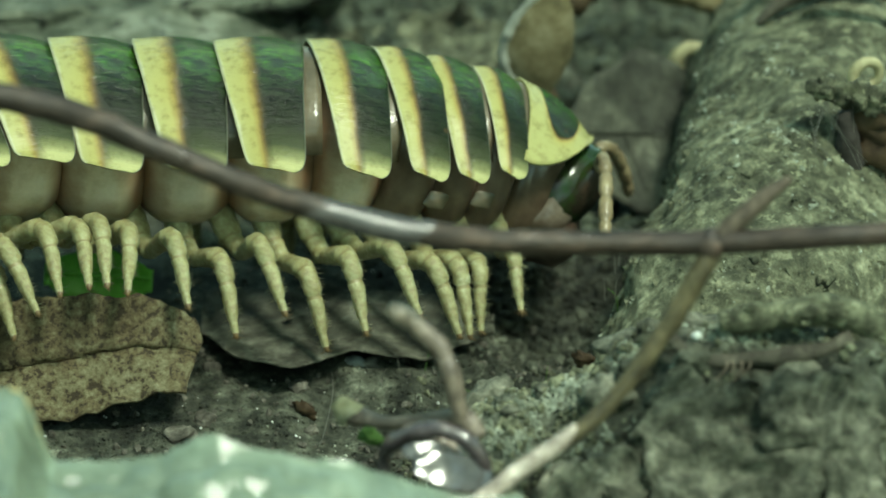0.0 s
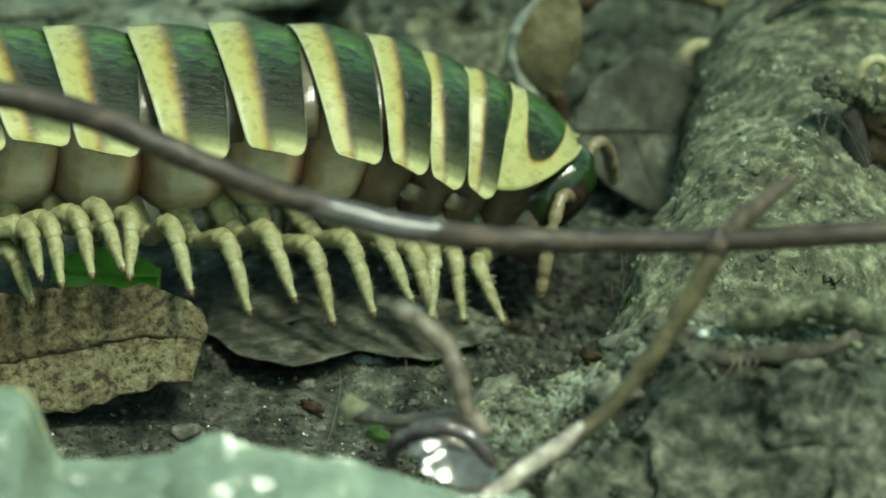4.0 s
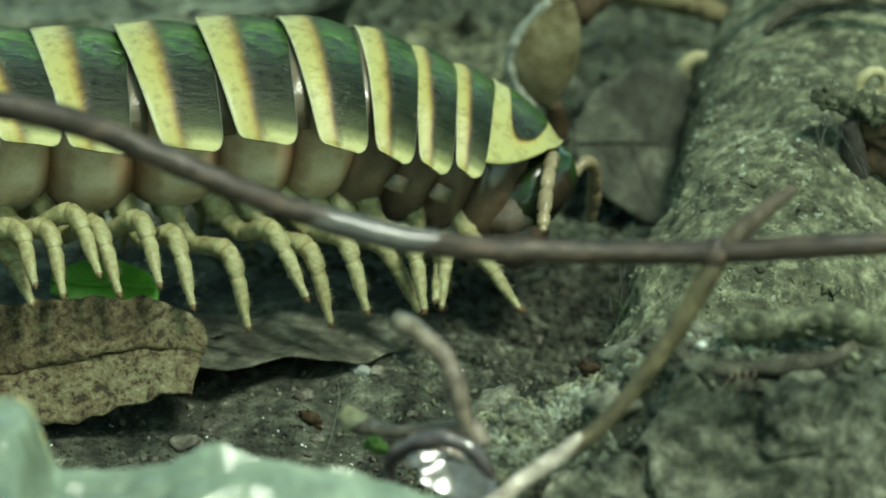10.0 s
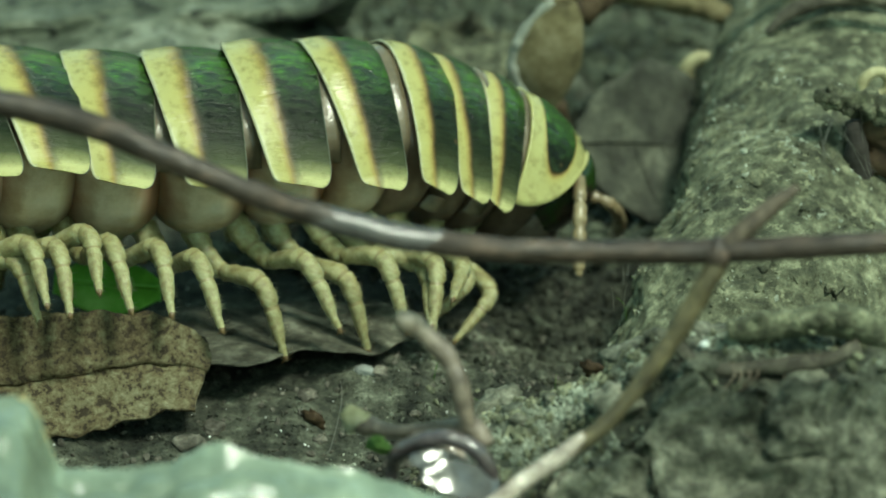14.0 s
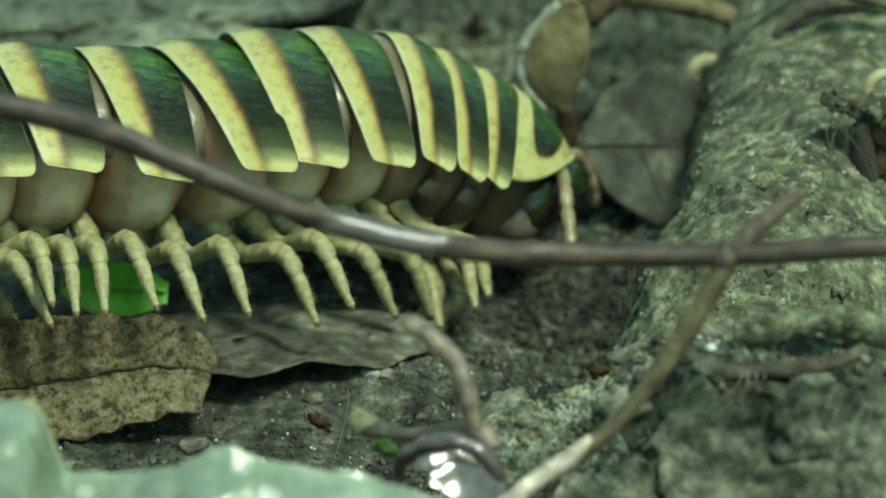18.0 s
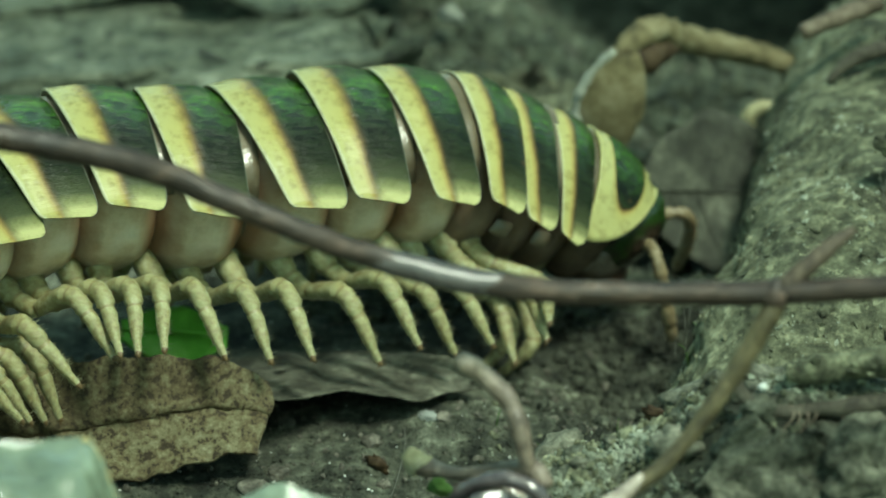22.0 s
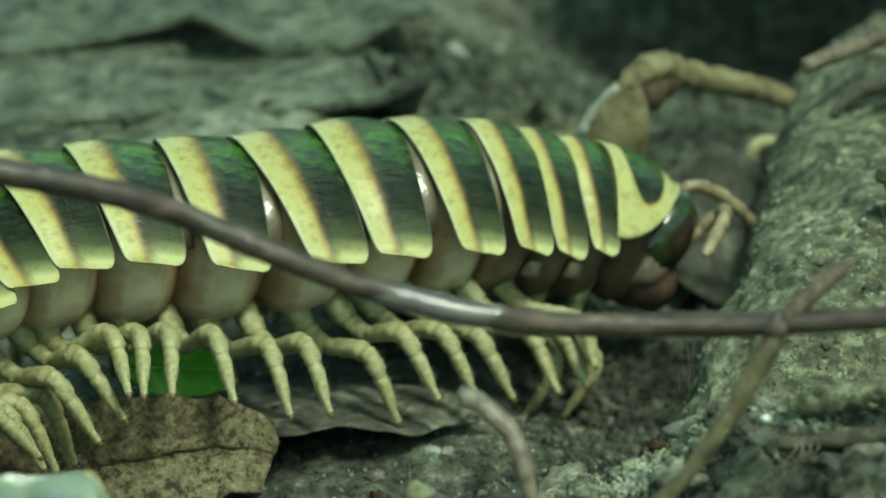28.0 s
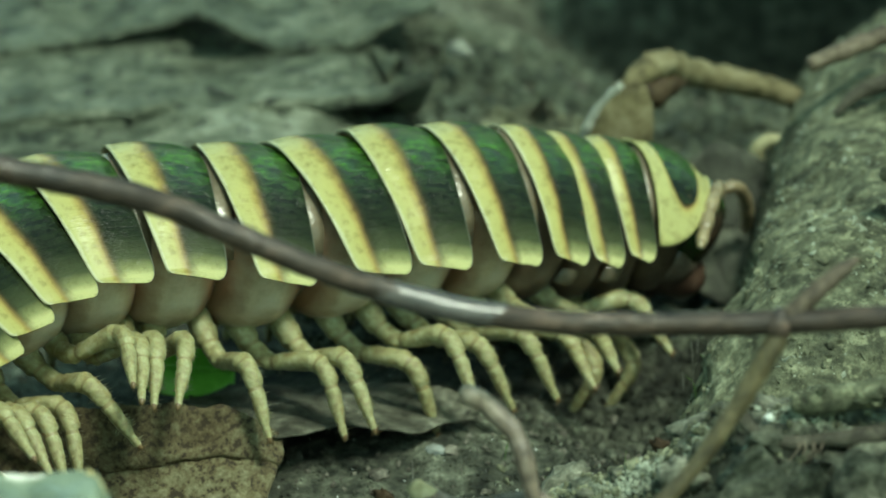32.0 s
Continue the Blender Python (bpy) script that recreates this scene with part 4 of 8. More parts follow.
# ---- the twig in front, with its side branches ----
branch = thing("fallen_twig", "thin grey-brown fallen twig with forked side branches", "twig")
part("stem", tube([tuple(r) for r in spline([(-24.0, -18.0, 17.2, 0.48), (-16.0, -18.9, 15.9, 0.43), (-12.8, -19.0, 15.3, 0.41), (-10.4, -19.0, 14.7, 0.40), (-7.9, -19.5, 13.8, 0.38), (-5.4, -20.0, 12.9, 0.37), (-3.0, -20.0, 12.05, 0.37), (-1.0, -20.0, 11.55, 0.37), (2.0, -20.0, 11.2, 0.36), (5.0, -20.0, 11.15, 0.35), (8.0, -20.0, 11.2, 0.37), (12.9, -20.0, 11.5, 0.34), (18.0, -20.2, 12.0, 0.32), (26.0, -20.0, 7.0, 0.31)], 16)], 18, 0.12, 1.6), twig_mat, branch)
part("wet_patch", tube([tuple(r) for r in spline([(-4.0, -20.0, 12.37, 0.35), (-3.0, -20.0, 12.05, 0.39), (-2.0, -20.0, 11.78, 0.40), (-1.0, -20.0, 11.55, 0.39), (0.0, -20.0, 11.42, 0.35)], 10)], 20, 0.06, 1.2), damp_mat, branch, "wet glistening stretch of bark")
part("side_branch", tube([tuple(r) for r in spline([(8.1, -20.0, 11.2, 0.32), (7.6, -20.3, 10.2, 0.33), (6.6, -20.6, 8.5, 0.29), (4.8, -21.2, 6.2, 0.26), (2.2, -22.0, 4.5, 0.24), (0.4, -22.6, 3.0, 0.24)], 10)], 14, 0.16, 1.4, seed=4), side_twig_mat, branch, "brown peeling side branch")
part("glint_end", tube([tuple(r) for r in spline([(4.2, -21.38, 5.80, 0.22), (3.4, -21.66, 5.28, 0.265), (2.2, -22.0, 4.5, 0.262), (1.2, -22.3, 3.75, 0.26)], 9)], 14, 0.12, 1.4, seed=4), glint_twig_mat, branch, "wet end of the branch with its glint painted pale")
part("spur", tube([tuple(r) for r in spline([(8.2, -20.0, 11.3, 0.30), (9.2, -19.5, 12.1, 0.30), (10.3, -19.0, 12.8, 0.14)], 7)], 12, 0.2, 1.6), red_twig_mat, branch, "short reddish-brown spur")
part("knot", lump(0.5, 0.42, 0.46, 0.35, 3.0), twig_mat, branch).location = (8.0 * MM, -20.05 * MM, 11.15 * MM)

fork = thing("forked_twig", "bent grey twig ending in a wet dark loop", "twig")
part("shoot", tube([tuple(r) for r in spline([(-1.35, -19.0, 8.6, 0.18), (-1.1, -19.0, 8.4, 0.30), (-0.6, -19.0, 8.0, 0.30), (0.1, -19.3, 7.4, 0.31), (0.5, -19.7, 6.7, 0.30), (0.65, -19.9, 5.9, 0.26), (0.75, -19.9, 5.3, 0.24)], 8)], 12, 0.2, 1.6), pale_twig_mat, fork)
part("arm", tube([tuple(r) for r in spline([(-2.5, -17.0, 4.0, 0.34), (-1.9, -17.4, 4.0, 0.24), (-1.0, -18.2, 4.3, 0.22), (0.2, -19.2, 5.0, 0.24), (0.9, -19.8, 5.3, 0.30), (1.35, -20.2, 4.9, 0.26)], 8)], 12, 0.25, 1.6, seed=2), pale_twig_mat, fork, "pale arm with a swollen end")
part("loop", tube([tuple(r) for r in spline([(-1.5, -19.6, 2.2, 0.16), (-1.5, -19.6, 3.9, 0.20), (-1.3, -19.9, 4.5, 0.24), (-0.7, -20.2, 5.0, 0.26), (0.2, -20.4, 5.25, 0.25), (1.1, -20.6, 4.85, 0.25), (1.5, -20.6, 3.7, 0.26), (1.6, -20.6, 2.0, 0.26)], 8)], 14, 0.25, 1.6, seed=8), shine_mat, fork, "wet black loop")
part("inner_loop", tube([tuple(r) for r in spline([(-1.2, -19.4, 4.2, 0.20), (-0.7, -19.5, 4.55, 0.34), (0.0, -19.7, 4.55, 0.32), (0.6, -19.9, 4.1, 0.30), (0.85, -20.1, 3.3, 0.34), (0.9, -20.1, 2.2, 0.30)], 8)], 14, 0.25, 1.6, seed=3), glint_twig_mat, fork, "wet inner curl with its glint painted pale")
# added glossy facet, tilted below so the sun glints off it
def facet(u, v):
    a, b = (u - 0.5) * 1.2, (v - 0.5) * 0.55 + 0.35 * (u - 0.5) ** 2
    round_off = math.sqrt(max(1 - (2 * u - 1) ** 2 * 0.8, 0.1))
    return (a, 0.035 * noise.noise(Vector((a * 2.6, b * 2.6, 3))) + 0.22 * a * a + 0.10 * b * b, b * round_off)
glint_facet = part("glint_facet", sheet(facet, 20, 14, 0.05), glint_facet_mat, fork, "glossy facet added to catch a glint on the loop")
glint_facet.matrix_basis = P(-0.35, -21.0, 4.85, -42, 0, 11)
glint_facet = part("glint_facet", sheet(lambda u, v: [2.1 * c for c in facet(u, v)], 24, 16, 0.05), glint_facet_mat, fork, "broad glossy facet added to catch a glint in the loop")
glint_facet.matrix_basis = P(0.62, -21.3, 4.30, -43, 18, 13)
part("bud", lump(0.42, 0.36, 0.40, 0.5, 8.0), cream_mat, fork, "yellowish swollen end").location = (-2.65 * MM, -17.0 * MM, 4.1 * MM)

thread_root = stick("surface_root", [(7.2, -15.7, 6.9, 0.16), (7.1, -15.9, 6.3, 0.20), (7.5, -16.1, 5.75, 0.22), (8.4, -16.3, 5.5, 0.24), (9.6, -16.3, 5.6, 0.22), (10.6, -16.4, 5.75, 0.30), (11.6, -16.2, 5.8, 0.22), (12.6, -16.0, 6.2, 0.24)], stump_mat, "thin brown rootlet along the bank", 12, "root", "rootlets")
crusted_root = stick("surface_root", [(8.6, -15.6, 6.5, 0.30), (9.6, -15.5, 6.55, 0.46), (10.8, -15.4, 6.7, 0.42), (12.0, -15.4, 6.75, 0.55), (13.4, -15.6, 6.3, 0.5), (14.4, -16.0, 5.0, 0.45)], bark_mat, "crusted grey rootlet on the bank", 14, "root", "rootlets")
for k in range(9):
    rnd = random.Random(820 + k)
    x = rnd.uniform(7.8, 12.2)
    part("root_hair", tube([tuple(r) for r in spline([(x, -16.3, 5.7, 0.05), (x + rnd.uniform(-0.3, 0.3), -16.6, 5.5, 0.035), (x + rnd.uniform(-0.6, 0.6), -16.9, 5.0, 0.015)], 5)], 6, 0.2, 3), red_twig_mat, thread_root)
for k in range(14):
    rnd = random.Random(840 + k)
    scab = part("scab", lump(rnd.uniform(0.15, 0.35), 0.2, rnd.uniform(0.08, 0.2), 0.6, k, 8, 12, 1.5), bark_mat, crusted_root)
    scab.matrix_basis = P(rnd.uniform(8.8, 13.2), -15.85 + rnd.uniform(-0.1, 0.2), 6.75 + rnd.uniform(-0.2, 0.25), rnd.uniform(-30, 30), rnd.uniform(-20, 20), 0)
bark_slab(9.0, -18.6, 3.4, 5.6, 4.4, 0.5, -6, 52, 10, 11.0, "upright grey bark flake on the bank", bank_mat, 0.45)
bark_slab(13.2, -18.4, 3.6, 3.4, 5.0, 0.5, 14, 58, -6, 12.0, "narrow grey bark flake leaning on the bank", bank_mat, 0.45)
bark_slab(5.4, -19.4, 2.2, 4.0, 3.2, 0.4, 20, 45, -14, 13.0, "small grey bark flake low on the bank", bank_mat, 0.45)


def clod(x, y, z, rx, ry, rz, seed, mat, label):
    bm = lump(rx, ry, rz, 0.55, seed, 14, 20)
    ob = tagged(part("clod", bm, mat), label, "clod", "clods on the bank")
    ob.matrix_basis = P(x, y, z, 0, 0, seed * 40)
    return ob


for k in range(34):
    rnd = random.Random(200 + k)
    x, y = rnd.uniform(0.5, 15), rnd.uniform(-20, -9)
    s = rnd.uniform(0.35, 1.25)
    clod(x, y, height(x, y) + 0.1 * s, s * rnd.uniform(0.8, 1.4), s, s * rnd.uniform(0.5, 0.9), k * 1.7, bank_mat, "rough grey clod of bark mould")
for k in range(46):
    rnd = random.Random(260 + k)
    x, y = rnd.gauss(4.6, 2.6), rnd.gauss(-13.6, 2.4)
    s = rnd.uniform(0.12, 0.42)
    clod(x, y, height(x, y) + 0.15 * s, s * rnd.uniform(0.8, 1.5), s, s * rnd.uniform(0.5, 0.9), k * 1.3, bank_mat if k % 3 == 0 else bark_mat if k % 3 == 1 else soil_mat, ("rough grey-brown lump on the bank", "grey-green crusted lump on the bank", "dark crumbling lump of soil on the bank")[k % 3])
for k in range(16):
    rnd = random.Random(300 + k)
    x, y = rnd.uniform(-10, 4), rnd.uniform(-11, -3)
    s = rnd.uniform(0.15, 0.45)
    clod(x, y, height(x, y) + 0.08 * s, s * 1.2, s, s * 0.7, k * 2.3, crumb_mat, "small dark soil clod")

white_grain = tagged(part("white_pebble", lump(0.17, 0.15, 0.14, 0.3, 1.0), white_mat), "tiny white pebble beside the rootlet", "pebble")
white_grain.matrix_basis = P(7.9, -15.9, 6.15)
for x, y, z, mat, label in ((-2.6, -3.2, -1.65, chip_mat, "pale bluish leaf chip on the dark soil"), (-1.9, -16.0, 2.75, moss_mat, "small tuft of green moss"), (-4.2, -6.0, -1.7, husk_brown_mat, "brown leaf scrap on soil"), (4.9, -4.4, -0.4, husk_brown_mat, "small orange-brown scale at the root's foot"), (-2.2, 22.2, 3.3, fuzz_mat, "pale lichen patch on bark")):
    big = 0.55 if mat is fuzz_mat else 0.42
    ob = tagged(part("scrap", lump(big, big * 0.5, 0.14 if mat is chip_mat else 0.32, 0.6, x, 10, 14, 1.6), mat), label, "scrap", "litter scraps")
    ob.matrix_basis = P(x, y, max(z, height(x, y) + 0.06), 20, 0, -35)

for k in range(44):
    rnd = random.Random(500 + k)
    if k < 26:
        x, y, z = rnd.gauss(6.4, 0.5), rnd.uniform(-3.5, 1.0), rnd.uniform(0.2, 2.4)
    else:
        x, y = rnd.uniform(-3, 6), rnd.uniform(-6, -2.5)
        z = height(x, y)
    top = (x + rnd.uniform(-0.5, 0.5), y + rnd.uniform(-0.5, 0.1), z + rnd.uniform(0.5, 1.1))
    mid = (x + (top[0] - x) * 0.3, y, z + (top[2] - z) * 0.6)
    stick("plant_hair", [(x, y, z - 0.2, 0.020), (*mid, 0.016), (*top, 0.008)], web_mat if k % 3 else moss_mat, "fine pale plant hair", 5, "hair", "plant hairs")
stick("silk_thread", [(-3.4, -3.0, -1.4, 0.016), (-3.3, -6.0, -0.9, 0.016), (-3.5, -12.0, 0.6, 0.016), (-3.6, -15.2, 2.0, 0.016)], web_mat, "single pale silk thread", 5, "thread", "silk threads")

# ---- the millipede ----
SIZES = [(1.5, 3.1, 1.9, 2.6), (1.4, 3.6, 2.1, 2.9), (1.6, 4.0, 2.3, 3.0), (1.9, 4.25, 2.45, 3.0), (2.35, 4.5, 2.55, 3.0), (2.8, 4.6, 2.6, 3.0)] + [(2.95, 4.65, 2.6, 3.0)] * 9
millipede = thing("millipede", "glossy millipede banded yellow and green-black with pale yellow legs", "millipede")


def tergite(length, half, top, drop, seed):
    """The banded back plate with its keeled sides; u runs from the rear edge forward."""
    def shape(u, v):
        s = math.sin((v - 0.5) * math.pi)
        a = abs(s)
        k = max(a - 0.89, 0.0) / 0.11
        turn = 1 - math.sqrt(max(1 - k * k, 0.0))
        rear = -length / 2 - 0.34 + (length * 0.22 + 0.34) * a**1.5 + 0.14 * turn
        fore = length * (0.44 - 0.03 * ease(0.15, 0.6, a)) - 0.40 * turn
        x = rear + (fore - rear) * u
        y = s * half * (1 - 0.055 * (1 - u) * ease(0.5, 1.0, a) + 0.012 * math.sin(math.pi * u) * ease(0.8, 1, a))
        rim = 0.035 * math.exp(-((u / 0.05) ** 2)) * (1 - k) + 0.10 * math.exp(-(((1 - a) / 0.03) ** 2))
        z = top - drop * a**1.8 + rim - 0.24 * u**2.2 * (1 - 0.6 * a) + 0.14 * math.sin(math.pi * u) * (1 - a * a) - 0.10 * u * a**6
        return (x, y, z + 0.03 * noise.noise(Vector((x * 1.4, y * 1.4, seed))) + 0.008 * noise.noise(Vector((x * 2.5, y * 9, seed))))
    bm = sheet(shape, 26, 64, 0.09)
    layer = bm.loops.layers.uv.active
    for f in bm.faces:
        for loop in f.loops:
            u, v = loop[layer].uv
            loop[layer].uv = (u, abs(math.sin((v - 0.5) * math.pi)))
    return bm


def collum(length, half, top, drop):
    """The first plate: a domed shield, straight behind and rounded in front, that caps the head."""
    def shape(u, v):
        s = 2 * v - 1
        a = abs(s)
        wide = half * max(1 - 0.97 * u**2.3, 0.02) ** 0.55
        y = s * wide
        x = -0.85 + 2.75 * u - 0.30 * a * a * (1 - u) + 0.10 * math.sin(math.pi * a) * (1 - u)
        z = top + 0.13 - drop * (abs(y) / half) ** 1.8 - 1.25 * u**2.0 * (1 - 0.55 * (abs(y) / half) ** 1.5)
        lip = 0.07 * math.exp(-((u / 0.05) ** 2)) + 0.06 * math.exp(-(((1 - a) / 0.05) ** 2))
        return (x, y, z + lip + 0.03 * noise.noise(Vector((x * 1.3, y * 1.3, 4))))
    bm = sheet(shape, 30, 44, 0.13)
    layer = bm.loops.layers.uv.active
    for f in bm.faces:
        for loop in f.loops:
            u, v = loop[layer].uv
            a = abs(2 * v - 1) * max(1 - 0.97 * u**2.3, 0.02) ** 0.55
            e = (abs((u - 0.49) / 0.31) ** 2.6 + (abs(2 * v - 1) / 0.84) ** 2.6) ** (1 / 2.6)
            loop[layer].uv = (0.80 - 0.72 * ease(0.72, 1.08, e), 0.10 + 0.78 * a)
    return bm


def section(half, top, drop, under, swell, a, low=None):
    """One point of a ring's outline: it follows the plate above and bellies out below."""
    y, z = 0.62 * half * math.cos(a), math.sin(a)
    if z > 0:
        overhead = top - under - drop * (abs(y) / half) ** 1.8
        return (y * (0.6 + 0.4 * swell), -0.45 + (overhead + 0.45) * z**0.35)
    swell = low or swell
    return (y * swell * (1 - 0.05 * z), -0.45 + 3.05 * swell * z)


def hoops(rows):
    """A skin over rows of equal outlines, closed at both ends."""
    bm = bmesh.new()
    loops = [[bm.verts.new(p) for p in row] for row in rows]
    n = len(loops[0])
    for p, q in zip(loops, loops[1:]):
        for k in range(n):
            bm.faces.new((p[k], p[(k + 1) % n], q[(k + 1) % n], q[k]))
    bm.faces.new(loops[0][::-1])
    bm.faces.new(loops[-1])
    bmesh.ops.recalc_face_normals(bm, faces=bm.faces)
    return bm


def ring(length, half, top, drop=3.0, under=0.24):
    """Barrel of the ring: pale, swollen sides, drawn in at its ends."""
    rows = []
    for t in np.linspace(-0.56, 0.54, 19):
        swell = 1.03 - 0.33 * abs(t * 1.78) ** 2.6
        sink = 0.32 * ease(0.0, 0.24, t) + 0.30 * ease(-0.38, -0.56, t)
        rows.append([(t * length, *section(half, top, drop, under + sink, swell + 0.02 * noise.noise(Vector((t * 4, k * 0.5, half))), 2 * math.pi * k / 44)) for k in range(44)])
    return hoops(rows)


def collar(length, half, top, drop=3.0):
    """The smooth neck that slips under the plate in front."""
    rows = []
    for t, sink, w in ((0.24, 0.42, 1.0), (0.31, 0.36, 1.01), (0.38, 0.30, 1.01), (0.46, 0.25, 1.01), (0.54, 0.22, 1.0), (0.62, 0.22, 0.98)):
        rows.append([(t * length, *section(half, top, drop, sink, w, 2 * math.pi * k / 44, 0.72)) for k in range(44)])
    return hoops(rows)


def leg_mesh(scale, flip, rnd):
    """A jointed leg from the hip at the origin to the claw at z = -6.15; the knee bows to -y."""
    path = spline([(0, 0.1, 0.6, 0.50), (0, 0.38, -0.6, 0.44), (0, 0.42, -1.55, 0.35), (0, 0.18, -2.15, 0.31), (0, -0.50, -2.75, 0.33), (0, -1.12, -3.38, 0.37), (0, -1.18, -3.95, 0.33), (0, -0.86, -4.62, 0.28), (0, -0.45, -5.35, 0.21), (0, -0.10, -5.98, 0.12), (0, 0, -6.15, 0.03)], 6)
    line = []
    for i, r in enumerate(path):
        k = max(j for j in JOINTS if j <= i)
        nxt = min([j for j in JOINTS if j > i] or [61])
        t = (i - k) / (nxt - k)
        swell = 0.93 + 0.14 * t - (0.12 if i in JOINTS else 0.0)
        line.append((r[0] * scale, r[1] * scale * flip, r[2] * scale, r[3] * scale * swell))
    bm = tube(line, 12, 0.16, 4.5, seed=scale * 7)
    # short stiff hairs
    for k in range(190):
        i = rnd.randrange(20, len(line) - 3)
        x, y, z, r = line[i]
        a = rnd.uniform(0, 2 * math.pi)
        way = Vector((math.cos(a), math.sin(a) * 0.8, -0.35))
        b, t = Vector((x, y, z)) + way * r * 0.8, Vector((x, y, z)) + way * (r + rnd.uniform(0.10, 0.24))
        s = Vector((0.020, 0, 0.020))
        v = [bm.verts.new(b - s), bm.verts.new(b + s), bm.verts.new(b + Vector((0, 0.020, 0))), bm.verts.new(t)]
        for f in ((0, 1, 3), (1, 2, 3), (2, 0, 3)):
            bm.faces.new([v[j] for j in f])
    return bm


JOINTS = (0, 9, 18, 31, 40, 50, 59)
leg_rnd = random.Random(9)
LEG = {}
for sc in (1.0, 0.95, 0.88, 0.85):
    for flip in (1, -1):
        bm = leg_mesh(sc * 0.945, flip, leg_rnd)
        me = bpy.data.meshes.new("leg")
        for v in bm.verts:
            v.co *= MM
        bm.to_mesh(me)
        bm.free()
        me.materials.append(leg_mat)
        me.materials.append(claw_mat)
        for p in me.polygons:
            p.use_smooth = True
            if p.center.z < -5.68 * sc * MM:
                p.material_index = 1
        me.materials.append(leg_joint_mat)
        for k, p in enumerate(me.polygons):
            if k // 12 in (9, 18, 31, 40) and p.material_index == 0:
                p.material_index = 2
        LEG[sc, flip] = me

segments, near_legs = [], {}
for n, (length, half, top, drop) in enumerate(SIZES, 1):
    if n == 1:
        body = part("collum", collum(length, half, top, drop), plate_mat, millipede, "first plate with a yellow border round a dark patch")
        part("neck", ring(1.6, 2.9, 1.4, 1.6), joint_mat, body, "brown neck ring")
    else:
        body = part("body_ring", ring(length, half, top, drop), belly_mat if n > 4 else front_belly_mat, millipede, "pale translucent body ring" if n > 4 else "brownish front body ring")
        part("tergite", tergite(length, half, top, drop, n * 3.1), plate_mat, body, "glossy back plate with a yellow band")
        part("collar", collar(length, half, top, drop), collar_mat, body, "glossy grey-olive collar")
        if n in (3, 4):
            flap = part("side_plate", sheet(lambda u, v: ((u - 0.5) * 0.72 + 0.1 * (v - 0.5), -0.10 * math.sin(math.pi * u) * math.sin(math.pi * v), (v - 0.5) * 0.60 * (1 - 0.3 * (2 * u - 1) ** 4)), 10, 10, 0.10), collar_mat, body, "small glossy olive side plate")
            flap.matrix_basis = P(0.9, -0.60 * half, -1.8, 0, 8, 0)
        places = ((0, 0),) if n in (2, 3, 4) else ((-1, -1), (1, 1))
        sc = {4: 0.95, 3: 0.88, 2: 0.85}.get(n, 1.0)
        low = -2.85 if n > 4 else -2.55
        for s, _ in places:
            for flip in (1, -1):
                leg = new("leg", LEG[sc, flip])
                leg.parent = body
                lift, swing = (-62, 22) if flip > 0 else (48, -14)
                if n > 10 and flip > 0:
                    lift, swing = -58, -12
                leg.matrix_basis = P(s * length * 0.25 + 0.5, -1.1 * flip, low, lift + s * 3, 4, swing + s * 4)
                if flip > 0:
                    near_legs[n, s] = leg
    segments.append(body)

head = part("head", lump(1.35, 1.75, 1.95, 0.08, 2.0, 18, 26), head_mat, millipede, "glossy dark domed head")
for side in (-1, 1):
    cheek = part("cheek", lump(0.80, 0.6, 1.15, 0.12, 5.0, 14, 18), cheek_mat, head, "glossy grey cheek plate")
    cheek.matrix_basis = P(0.15, 1.05 * side, -0.85)
jaw = part("jaw", lump(1.25, 1.5, 1.25, 0.18, 7.0, 16, 22), mouth_mat, head, "dark brown jaw plate")
jaw.matrix_basis = P(0.85, 0, -1.35)
antennae = []
for side in (-1, 1):
    line = []
    for i, r in enumerate(spline([(0, 0, 0, 0.22), (0.45, 0, 0.75, 0.26), (1.0, 0, 1.25, 0.25), (1.5, 0, 1.30, 0.26), (2.05, 0, 0.75, 0.27), (2.5, 0, -0.05, 0.28), (2.85, 0, -0.90, 0.27), (3.0, 0, -1.45, 0.20), (3.0, 0, -1.6, 0.09)], 6)):
        line.append((r[0], r[1], r[2], 0.88 * r[3] * (1 - 0.30 * (i % 6 == 0) + 0.08 * (i % 6 == 4))))
    ant = part("antenna", tube(line, 10, 0.08, 3.0), antenna_mat, head, "jointed tan antenna")
    ant.matrix_basis = P(1.0, 0.75 * side, 0.35, 0, 20, -14 * -side)
    antennae.append(ant)


